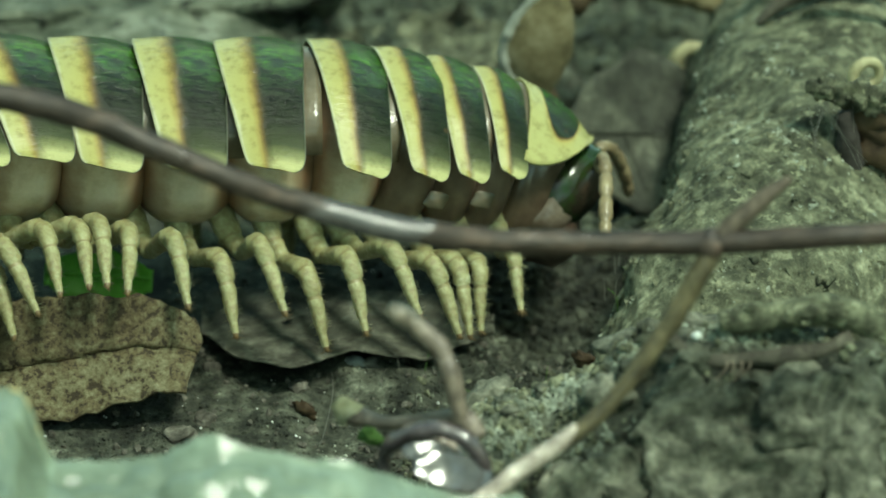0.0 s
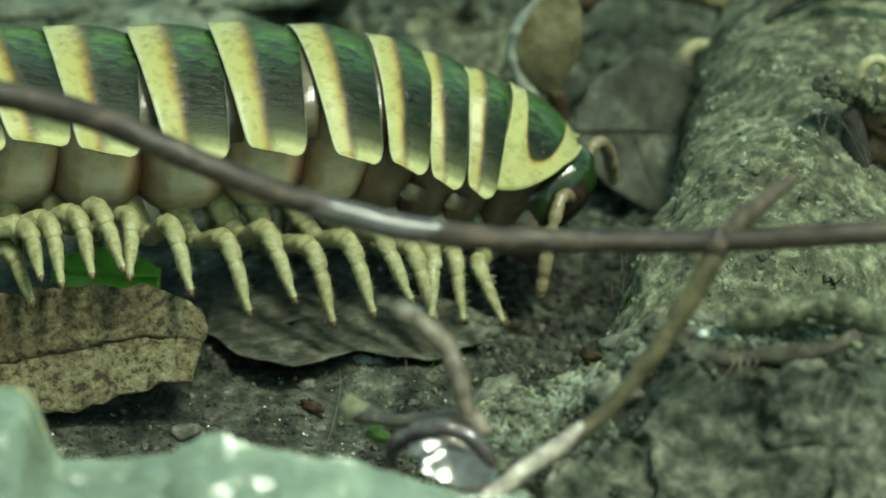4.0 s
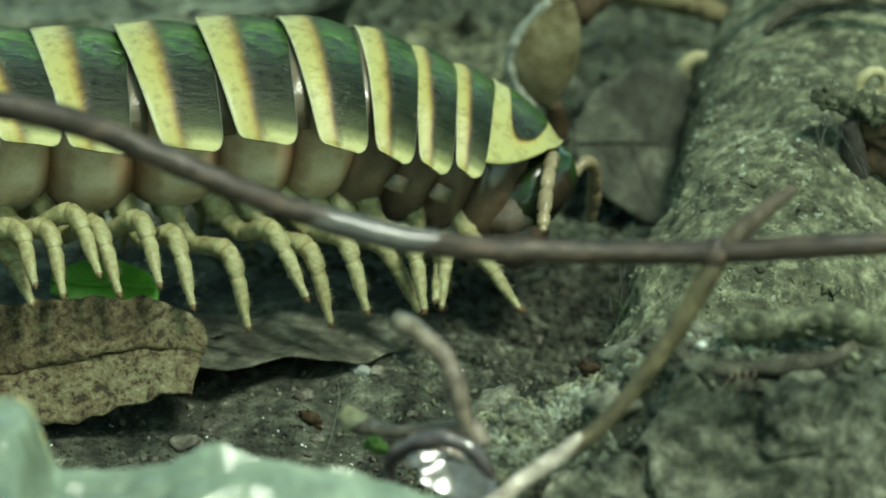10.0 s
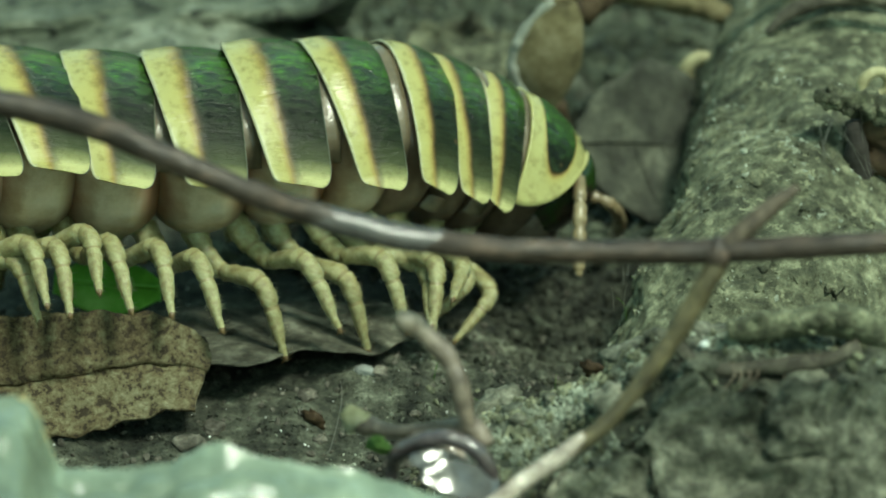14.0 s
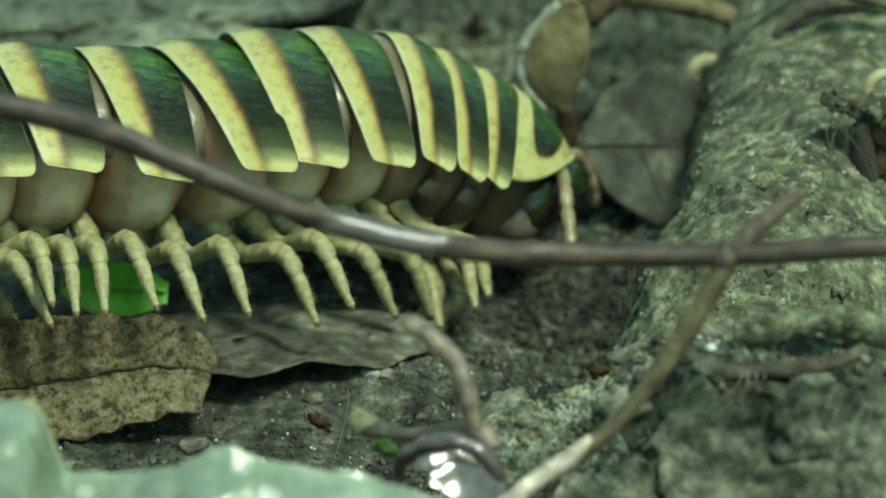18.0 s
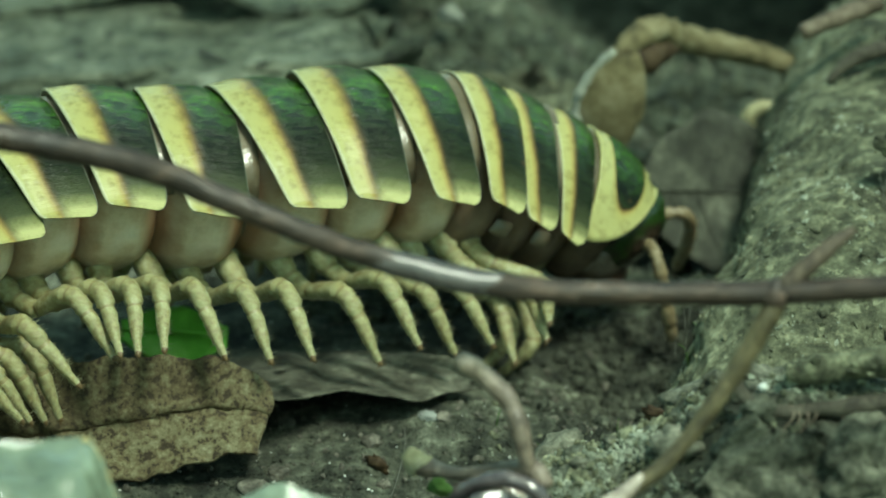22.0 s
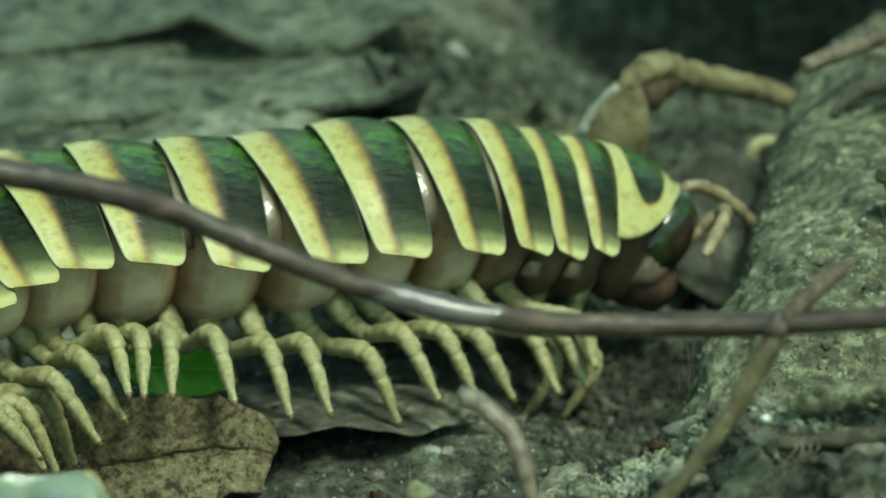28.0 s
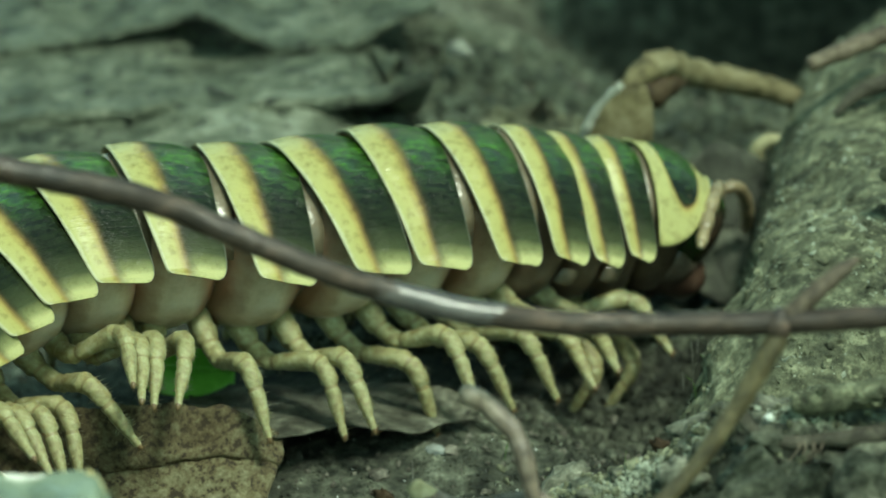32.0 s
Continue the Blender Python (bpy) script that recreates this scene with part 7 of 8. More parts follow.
            (0, -21, -5.44, 6.57, -2.9, -2.5, 56.8), (0.5, -21.05, -5.46, 6.56, -2.9, -2.6, 57), (1, -21.16, -5.49, 6.62, -3, -3.3, 57.4), (1.5, -21.63, -5.66, 6.49, -2.5, -3.2, 57.9),
            (2, -21.62, -5.66, 6.51, -2.8, -3.1, 57.3), (2.5, -21.36, -5.41, 6.69, -3.5, -3.7, 56.8), (3, -21.28, -5.4, 6.67, -3.4, -3.5, 56.7), (3.5, -21.32, -5.39, 6.69, -3.6, -3.7, 56.9),
            (5.5, -21.39, -5.46, 6.78, -3.9, -4.4, 57), (6, -21.34, -5.44, 6.73, -3.8, -3.9, 56.8), (6.5, -21.27, -5.41, 6.71, -3.7, -3.5, 56.6), (7, -21.13, -5.38, 6.69, -3.6, -3.2, 56.4),
            (7.5, -21.2, -5.42, 6.68, -3.7, -3.2, 56.3), (8, -21.09, -5.34, 6.65, -3.7, -3, 56.1), (8.5, -20.99, -5.38, 6.63, -3.5, -2.8, 56), (9, -21.01, -5.37, 6.65, -3.5, -3, 56.1),
            (9.5, -21.19, -5.35, 6.73, -3.8, -3.9, 56.5), (10, -21.53, -5.47, 6.8, -3.8, -4.8, 57.4), (10.5, -21.4, -5.46, 6.78, -3.9, -4.7, 57.3), (11, -21.21, -5.43, 6.73, -3.7, -4, 56.9),
            (11.5, -21.14, -5.4, 6.7, -3.7, -3.6, 56.6), (12, -21.16, -5.3, 6.67, -3.7, -3.3, 56.4), (12.5, -21.14, -5.37, 6.63, -3.6, -2.9, 56.2), (13, -21.05, -5.44, 6.6, -3.4, -2.5, 56.2),
            (13.5, -20.98, -5.51, 6.59, -3.2, -2.4, 56.2), (15.5, -20.69, -5.56, 6.64, -2.9, -3, 56), (16, -20.67, -5.59, 6.65, -2.8, -3.1, 56), (16.5, -20.67, -5.69, 6.64, -2.7, -3.1, 56),
            (17, -20.55, -5.74, 6.65, -2.6, -3.1, 55.9), (17.5, -20.62, -5.7, 6.65, -2.6, -3.1, 56), (18, -20.63, -5.66, 6.7, -2.8, -3.6, 55.9), (18.5, -20.87, -5.69, 6.79, -3.1, -4.6, 56.3),
            (19, -20.93, -5.65, 6.79, -3.3, -4.7, 56.4), (19.5, -20.74, -5.6, 6.76, -3.2, -4.5, 56.2), (20, -20.63, -5.55, 6.71, -3.2, -3.9, 56.1), (20.5, -20.56, -5.57, 6.7, -3, -3.9, 55.8),
            (21, -20.58, -5.56, 6.83, -3.3, -4.8, 55.6), (21.5, -20.62, -5.55, 6.75, -3.1, -4.6, 55.8), (22, -20.56, -5.69, 6.71, -3, -4.1, 55.7), (22.5, -20.52, -5.76, 6.69, -2.9, -3.8, 55.9),
            (23, -20.32, -5.74, 6.63, -2.4, -3.9, 56.1), (23.5, -20.19, -5.71, 6.63, -2.6, -3, 55.9), (24, -20.08, -5.68, 6.58, -2.2, -3.2, 55.9), (24.5, -20.04, -5.68, 6.61, -2.4, -2.7, 55.6),
            (25, -20.07, -5.68, 6.6, -2.3, -2.5, 55.6), (25.5, -20.06, -5.66, 6.6, -2.3, -2.5, 55.6), (27.5, -20.09, -5.65, 6.6, -2.2, -2.6, 55.4), (28, -20.14, -5.58, 6.48, -3.2, -2.1, 56),
            (28.5, -19.99, -5.58, 6.52, -2.4, -1.8, 55.1), (29, -19.62, -5.7, 6.46, -1.8, -1.2, 54.8), (29.5, -19.4, -5.75, 6.44, -1.6, -0.9, 54.8), (30, -19.23, -5.82, 5.97, -1.9, -3.9, 54.8),
            (30.5, -19.02, -5.83, 6.39, -1.4, -1.2, 55.4), (31, -19.16, -5.85, 6.53, -1.4, -2.1, 55.5), (31.5, -19, -5.85, 6.47, -1.4, -1.6, 55.2), (32, -18.98, -5.9, 6.02, -1, -6.1, 55.3),
        ],
        [
            (0, -22.31, -8.06, 6.44, -1.9, -2.5, 70.1), (0.5, -22.35, -8.08, 6.43, -1.9, -2.6, 70.3), (1, -22.44, -8.12, 6.45, -1.9, -3, 70.5), (1.5, -22.9, -8.3, 6.34, -1.6, -2.5, 70.8),
            (2, -22.91, -8.28, 6.36, -1.8, -2.7, 70.3), (2.5, -22.66, -8.03, 6.5, -2.3, -3.4, 70.1), (3, -22.59, -8.01, 6.49, -2.2, -3.3, 70), (3.5, -22.63, -8.01, 6.5, -2.3, -3.5, 70.1),
            (5.5, -22.69, -8.07, 6.56, -2.5, -4, 70.1), (6, -22.65, -8.06, 6.54, -2.4, -3.7, 70), (6.5, -22.59, -8.02, 6.52, -2.4, -3.4, 69.8), (7, -22.46, -7.99, 6.52, -2.3, -3.2, 69.7),
            (7.5, -22.53, -8.02, 6.51, -2.4, -3.2, 69.6), (8, -22.43, -7.94, 6.5, -2.3, -3, 69.5), (8.5, -22.33, -7.98, 6.48, -2.3, -2.8, 69.4), (9, -22.35, -7.97, 6.49, -2.3, -3, 69.5),
            (9.5, -22.51, -7.96, 6.53, -2.4, -3.6, 69.8), (10, -22.81, -8.1, 6.56, -2.4, -4.3, 70.4), (10.5, -22.69, -8.08, 6.55, -2.5, -4.2, 70.4), (11, -22.52, -8.04, 6.52, -2.4, -3.8, 70.1),
            (11.5, -22.45, -8.01, 6.51, -2.4, -3.5, 70), (12, -22.48, -7.91, 6.5, -2.4, -3.2, 69.9), (12.5, -22.47, -7.97, 6.48, -2.3, -2.9, 69.6), (13, -22.39, -8.04, 6.46, -2.2, -2.6, 69.5),
            (13.5, -22.31, -8.12, 6.46, -2.1, -2.5, 69.5), (15.5, -22.04, -8.16, 6.48, -1.9, -2.9, 69.3), (16, -22.01, -8.19, 6.49, -1.8, -3, 69.4), (16.5, -22.01, -8.29, 6.48, -1.7, -3, 69.3),
            (17, -21.9, -8.34, 6.49, -1.7, -3, 69.2), (17.5, -21.96, -8.3, 6.49, -1.7, -3.1, 69.4), (18, -21.98, -8.26, 6.52, -1.8, -3.4, 69.4), (18.5, -22.2, -8.29, 6.56, -2, -4.2, 69.6),
            (19, -22.26, -8.25, 6.56, -2.1, -4.3, 69.7), (19.5, -22.07, -8.2, 6.54, -2.1, -4.1, 69.6), (20, -21.97, -8.15, 6.51, -2, -3.7, 69.4), (20.5, -21.91, -8.16, 6.5, -1.9, -3.6, 69.2),
            (21, -21.94, -8.14, 6.59, -2.1, -4.4, 69.1), (21.5, -21.97, -8.14, 6.52, -2, -4.1, 69.2), (22, -21.91, -8.28, 6.5, -1.9, -3.8, 69.1), (22.5, -21.87, -8.35, 6.5, -1.8, -3.5, 69.2),
            (23, -21.66, -8.34, 6.44, -1.6, -3.4, 69.3), (23.5, -21.54, -8.31, 6.47, -1.6, -3, 69.3), (24, -21.42, -8.28, 6.42, -1.4, -2.8, 69.3), (24.5, -21.4, -8.27, 6.46, -1.5, -2.7, 69.1),
            (25, -21.43, -8.27, 6.46, -1.5, -2.6, 69.1), (25.5, -21.42, -8.25, 6.46, -1.5, -2.6, 69.1), (27.5, -21.46, -8.23, 6.46, -1.4, -2.6, 68.9), (28, -21.48, -8.18, 6.37, -2, -2, 69.3),
            (28.5, -21.37, -8.16, 6.42, -1.6, -2, 68.8), (29, -21.01, -8.28, 6.39, -1.2, -1.5, 68.3), (29.5, -20.8, -8.32, 6.38, -1, -1.3, 68.3), (30, -20.48, -8.44, 5.81, 0.4, -1.5, 71.5),
            (30.5, -20.38, -8.43, 6.33, -0.8, -1.3, 69.3), (31, -20.52, -8.44, 6.42, -0.9, -2.1, 69.1), (31.5, -20.37, -8.43, 6.38, -0.9, -1.7, 68.8), (32, -20.18, -8.52, 5.76, 1.2, -2.7, 72.5),
        ],
        [
            (0, -23.04, -10.9, 6.32, -1.3, -2.2, 80.9), (0.5, -23.08, -10.92, 6.3, -1.3, -2.3, 81), (1, -23.16, -10.97, 6.31, -1.3, -2.5, 81.2), (1.5, -23.6, -11.15, 6.22, -1.1, -2, 81.4),
            (2, -23.64, -11.12, 6.24, -1.3, -2.3, 81.1), (2.5, -23.4, -10.87, 6.34, -1.6, -3, 80.8), (3, -23.33, -10.85, 6.33, -1.5, -2.9, 80.8), (3.5, -23.36, -10.85, 6.33, -1.6, -3.1, 80.9),
            (5.5, -23.43, -10.91, 6.37, -1.7, -3.5, 80.9), (6, -23.39, -10.89, 6.36, -1.7, -3.2, 80.8), (6.5, -23.33, -10.85, 6.36, -1.6, -3, 80.6), (7, -23.22, -10.82, 6.36, -1.6, -2.9, 80.5),
            (7.5, -23.29, -10.86, 6.36, -1.6, -2.8, 80.4), (8, -23.19, -10.77, 6.35, -1.6, -2.7, 80.4), (8.5, -23.1, -10.81, 6.34, -1.6, -2.6, 80.3), (9, -23.11, -10.8, 6.34, -1.6, -2.7, 80.3),
            (9.5, -23.26, -10.79, 6.36, -1.6, -3.1, 80.6), (10, -23.53, -10.93, 6.36, -1.7, -3.7, 81.1), (10.5, -23.41, -10.92, 6.35, -1.7, -3.6, 81.1), (11, -23.25, -10.88, 6.34, -1.7, -3.3, 80.9),
            (11.5, -23.19, -10.85, 6.34, -1.6, -3.1, 80.8), (12, -23.22, -10.74, 6.34, -1.6, -2.9, 80.7), (12.5, -23.23, -10.81, 6.33, -1.6, -2.6, 80.5), (13, -23.15, -10.87, 6.33, -1.5, -2.4, 80.4),
            (13.5, -23.08, -10.95, 6.34, -1.4, -2.3, 80.3), (15.5, -22.81, -10.99, 6.34, -1.3, -2.6, 80.1), (16, -22.78, -11.02, 6.34, -1.2, -2.7, 80.2), (16.5, -22.78, -11.12, 6.34, -1.2, -2.7, 80.2),
            (17, -22.67, -11.17, 6.34, -1.2, -2.7, 80.1), (17.5, -22.73, -11.13, 6.34, -1.2, -2.7, 80.2), (18, -22.75, -11.09, 6.35, -1.2, -3, 80.2), (18.5, -22.96, -11.12, 6.36, -1.4, -3.5, 80.4),
            (19, -23.01, -11.08, 6.35, -1.4, -3.7, 80.5), (19.5, -22.83, -11.03, 6.34, -1.4, -3.5, 80.4), (20, -22.74, -10.98, 6.33, -1.4, -3.2, 80.3), (20.5, -22.69, -10.99, 6.33, -1.3, -3.1, 80.1),
            (21, -22.72, -10.97, 6.38, -1.4, -3.7, 80), (21.5, -22.74, -10.97, 6.33, -1.4, -3.5, 80.1), (22, -22.7, -11.11, 6.32, -1.3, -3.3, 80), (22.5, -22.65, -11.18, 6.32, -1.3, -3.1, 80.1),
            (23, -22.43, -11.17, 6.28, -1.1, -2.8, 80.1), (23.5, -22.31, -11.14, 6.32, -1.1, -2.6, 80.1), (24, -22.2, -11.11, 6.28, -1, -2.4, 80.1), (24.5, -22.18, -11.1, 6.33, -1, -2.4, 80),
            (25, -22.21, -11.1, 6.33, -1, -2.4, 80), (25.5, -22.21, -11.08, 6.34, -1, -2.3, 80), (27.5, -22.25, -11.06, 6.33, -1, -2.4, 79.9), (28, -22.25, -11.01, 6.27, -1.3, -1.8, 80.1),
            (28.5, -22.16, -10.99, 6.32, -1.1, -1.8, 79.8), (29, -21.83, -11.1, 6.31, -0.8, -1.5, 79.4), (29.5, -21.62, -11.14, 6.31, -0.7, -1.3, 79.2), (30, -21.17, -11.29, 5.77, 0.2, -0.1, 81.4),
            (30.5, -21.14, -11.26, 6.26, -0.5, -1.1, 80.4), (31, -21.3, -11.27, 6.32, -0.6, -1.8, 80.1), (31.5, -21.16, -11.26, 6.3, -0.6, -1.6, 79.8), (32, -20.82, -11.39, 5.68, 0.8, -0.7, 82.2),
        ],
        [
            (0, -23.27, -13.83, 6.21, -1, -2.1, 90.3), (0.5, -23.29, -13.85, 6.19, -1, -2.1, 90.4), (1, -23.37, -13.9, 6.19, -1, -2.2, 90.5), (1.5, -23.81, -14.08, 6.13, -0.9, -1.8, 90.7),
            (2, -23.86, -14.05, 6.13, -1, -2.1, 90.4), (2.5, -23.63, -13.8, 6.19, -1.2, -2.7, 90.2), (3, -23.56, -13.78, 6.18, -1.2, -2.7, 90.2), (3.5, -23.59, -13.78, 6.18, -1.3, -2.8, 90.2),
            (5.5, -23.65, -13.84, 6.19, -1.4, -3.2, 90.2), (6, -23.63, -13.82, 6.2, -1.3, -2.9, 90.1), (6.5, -23.57, -13.78, 6.21, -1.3, -2.8, 90), (7, -23.46, -13.75, 6.21, -1.3, -2.7, 89.9),
            (7.5, -23.54, -13.78, 6.22, -1.3, -2.6, 89.8), (8, -23.44, -13.7, 6.22, -1.3, -2.5, 89.8), (8.5, -23.36, -13.73, 6.21, -1.3, -2.4, 89.7), (9, -23.37, -13.73, 6.21, -1.3, -2.5, 89.7),
            (9.5, -23.5, -13.72, 6.2, -1.3, -2.8, 90), (10, -23.75, -13.86, 6.18, -1.3, -3.3, 90.4), (10.5, -23.63, -13.85, 6.17, -1.4, -3.3, 90.4), (11, -23.47, -13.81, 6.17, -1.3, -3.1, 90.3),
            (11.5, -23.42, -13.77, 6.19, -1.3, -2.9, 90.2), (12, -23.46, -13.67, 6.2, -1.3, -2.7, 90.1), (12.5, -23.48, -13.73, 6.2, -1.3, -2.5, 89.9), (13, -23.4, -13.8, 6.21, -1.2, -2.2, 89.8),
            (13.5, -23.33, -13.88, 6.22, -1.2, -2.2, 89.7), (15.5, -23.07, -13.91, 6.21, -1, -2.4, 89.6), (16, -23.04, -13.94, 6.21, -1, -2.4, 89.6), (16.5, -23.04, -14.05, 6.2, -1, -2.5, 89.6),
            (17, -22.94, -14.09, 6.21, -0.9, -2.5, 89.5), (17.5, -22.99, -14.06, 6.21, -0.9, -2.5, 89.6), (18, -23, -14.02, 6.21, -1, -2.7, 89.7), (18.5, -23.21, -14.04, 6.19, -1.1, -3.2, 89.8),
            (19, -23.25, -14.01, 6.17, -1.2, -3.3, 89.9), (19.5, -23.08, -13.96, 6.17, -1.1, -3.2, 89.8), (20, -22.99, -13.9, 6.17, -1.1, -3, 89.7), (20.5, -22.95, -13.91, 6.18, -1.1, -2.8, 89.6),
            (21, -22.98, -13.89, 6.2, -1.2, -3.4, 89.5), (21.5, -23.01, -13.89, 6.15, -1.1, -3.2, 89.5), (22, -22.97, -14.03, 6.16, -1.1, -3, 89.4), (22.5, -22.91, -14.1, 6.17, -1, -2.8, 89.5),
            (23, -22.7, -14.1, 6.14, -0.9, -2.6, 89.5), (23.5, -22.58, -14.06, 6.19, -0.9, -2.4, 89.5), (24, -22.46, -14.03, 6.17, -0.8, -2.2, 89.5), (24.5, -22.45, -14.03, 6.21, -0.8, -2.2, 89.5),
            (25, -22.48, -14.03, 6.22, -0.8, -2.2, 89.5), (25.5, -22.48, -14, 6.22, -0.8, -2.2, 89.4), (27.5, -22.52, -13.98, 6.21, -0.8, -2.2, 89.4), (28, -22.52, -13.94, 6.18, -1.1, -1.7, 89.5),
            (28.5, -22.44, -13.91, 6.23, -0.9, -1.7, 89.3), (29, -22.13, -14.02, 6.23, -0.7, -1.4, 88.9), (29.5, -21.93, -14.07, 6.24, -0.6, -1.3, 88.7), (30, -21.39, -14.22, 5.78, 0.1, 0.1, 90.4),
            (30.5, -21.39, -14.19, 6.21, -0.4, -0.9, 89.9), (31, -21.56, -14.19, 6.23, -0.5, -1.6, 89.6), (31.5, -21.44, -14.18, 6.22, -0.5, -1.5, 89.3), (32, -20.99, -14.32, 5.66, 0.5, -0.3, 91.2),
        ],
    ]
    for ob, rows in zip(segments, rings):
        walk(ob, [(t, P(*r)) for t, *r in rows])
    bow = P(1.35, 0, -1.15, 0, 34, 0)
    walk(head, [(t, P(*r) @ bow) for t, *r in rings[0]])
    steps = {
        (13, -1): [(0, -65.5, -4.7, 12.4), (23, -65.5, -4.7, 12.4), (24, -63.2, -3.6, 11.2), (28, -66.6, -7, 13.1), (30, -94.9, 24.7, -18.6), (32, -95.6, 30.4, -26.6)],
        (13, 1): [(0, -58.8, -0.5, 9), (23, -58.8, -0.5, 9), (24, -55.9, 0.7, 7.7), (28, -56.9, -1.2, 8.4), (30, -80.5, 22.2, -15.8), (32, -79.8, 25.5, -20.2)],
        (12, -1): [(0, -52, 2.1, 20), (23, -52, 2.1, 20), (24, -50.4, 2.6, 19.2), (28, -49.7, 1.2, 19.1), (30, -66.9, 23.9, 2.9), (32, -64.5, 27.8, 0.4)],
        (12, 1): [(0, -45.2, 5.8, 18.2), (21, -45.2, 5.8, 18.2), (23, -47, 4.9, 17.8), (24, -46, 5, 17.3), (28, -45.5, 3.5, 17.4), (30, -59.1, 25, 1.9), (32, -55.6, 27.6, 0.5)],
        (11, -1): [(0, -42.3, 3.7, 31), (20, -29.6, -26.3, 24.4), (21, -51, -7.2, 5.5), (22, -64.3, -20.8, -3.7), (23, -65.5, -8.6, 0.1), (28, -56.6, -13.4, 5.9), (29, -61.6, -14.6, 4), (32, -61.6, -14.6, 4)],
        (11, 1): [(0, -56.4, 21.9, 15.9), (2, -42.5, 0.6, 39.8), (3, -24.1, 59.6, 70.6), (6, -38.4, 60.8, 54.4), (7, -30.8, 62.5, 62.7), (8, -44.3, 62.3, 48.2), (9, -48.3, 64.4, 44.2), (10, -37.7, 58.2, 58.3), (11, -28.4, 61.1, 67), (12, -31.3, 60.7, 62.1), (13, -40.4, 60.9, 53.1), (16, -65, -7.3, 6.4), (17, -67.3, 12.9, 10), (18, -67.8, 7.8, 8.2), (20, -68.4, 11.6, 10.1), (21, -69.6, 13.3, 8.7), (22, -71.3, 4.8, 6.2), (23, -66.7, -6.2, 2.1), (24, -67.3, 3.9, 6.1), (28, -64.5, -10.2, 1), (29, -80.8, 25, -2.7), (30, -80.5, -1.8, -24), (32, -88.9, 49.8, -7.4)],
        (10, -1): [(0, -66.7, 0.9, 13.2), (1, -57.9, 17.2, 19.7), (2, -53, 54.3, 52.1), (6, -62.3, 58.7, 32.7), (7, -65.6, 57.1, 28.2), (8, -69.8, 56.3, 24.2), (9, -68.3, 64.3, 26.8), (10, -61.7, 48.9, 32.4), (11, -65, 52.1, 29.5), (12, -67.4, 35.6, 25.6), (13, -70.4, 35.5, 22.8), (16, -70.4, 34.7, 18.8), (17, -74.6, 31.3, 14.5), (18, -73.4, 31.5, 16.1), (19, -69.2, 36, 20.6), (20, -64.5, 55.3, 27.7), (21, -69.5, 37.3, 19.1), (22, -68.6, 24.1, 17.8), (23, -72.1, 18.5, 17.9), (24, -77, 28.6, 12.6), (25, -77.5, 27.2, 12), (28, -74.1, 25.2, 15), (29, -79.7, 33.9, 6.8), (30, -78.6, 44.9, 2.2), (31, -71.2, 56.5, 10.4), (32, -78.9, 39.8, 4.8)],
        (10, 1): [(0, -71.2, 25.2, 11.9), (1, -67, 29.8, 15.6), (2, -77.5, 50.6, 14.4), (3, -68.4, 32.1, 16.9), (6, -63.3, 35.1, 21.8), (7, -65.3, 29.9, 17.8), (8, -66.4, 24.9, 15.7), (9, -66.6, 28.4, 15.4), (10, -59.1, 33.2, 23.9), (11, -61.8, 29.5, 19.5), (12, -63.3, 25.9, 19), (13, -66.1, 26.5, 16.1), (16, -65.6, 25.7, 12.6), (17, -70.6, 27.6, 9), (18, -68.1, 24.9, 10.4), (19, -64.2, 29, 14.8), (20, -59, 40.3, 22.1), (21, -66.4, 25.4, 9.9), (22, -65.9, 31.5, 12.5), (23, -69.4, 31.8, 9.6), (24, -73.6, 31.3, 5.5), (25, -72.1, 35.8, 7), (28, -71.8, 30.9, 7.5), (29, -78, 32.5, -0.5), (30, -77.1, 32.5, -4.3), (31, -74.8, 29, -4.2), (32, -76.7, 24.7, -6.9)],
        (9, -1): [(0, -73.1, 32.7, 24.3), (1, -68.6, 33.6, 27.7), (2, -67.4, 50.9, 32.6), (3, -72.3, 26, 25.5), (6, -69.6, 26.1, 28.3), (7, -71.1, 21, 24.5), (8, -72.3, 20.3, 22.7), (9, -71.8, 22, 21.7), (10, -71.5, 19.1, 29.7), (11, -67, 15.3, 29.7), (12, -66.1, 8.4, 26.6), (13, -79.4, 33.4, 18.7), (16, -69.4, 19.3, 19.5), (17, -71.8, 19.7, 16), (18, -69.4, 20, 18.6), (19, -67.5, 21, 22.5), (20, -64.6, 34.8, 27), (21, -65.9, 23.8, 19.4), (22, -67.6, 27.1, 18.9), (23, -72.7, 25.8, 14), (24, -74.9, 21.8, 10.5), (25, -74, 24.5, 12.4), (28, -73.2, 24.2, 9.9), (29, -79.4, 26.9, 4.6), (30, -79.2, 23.8, -1), (31, -74.7, 22.4, 0.9), (32, -75.8, 23.6, -1.5)],
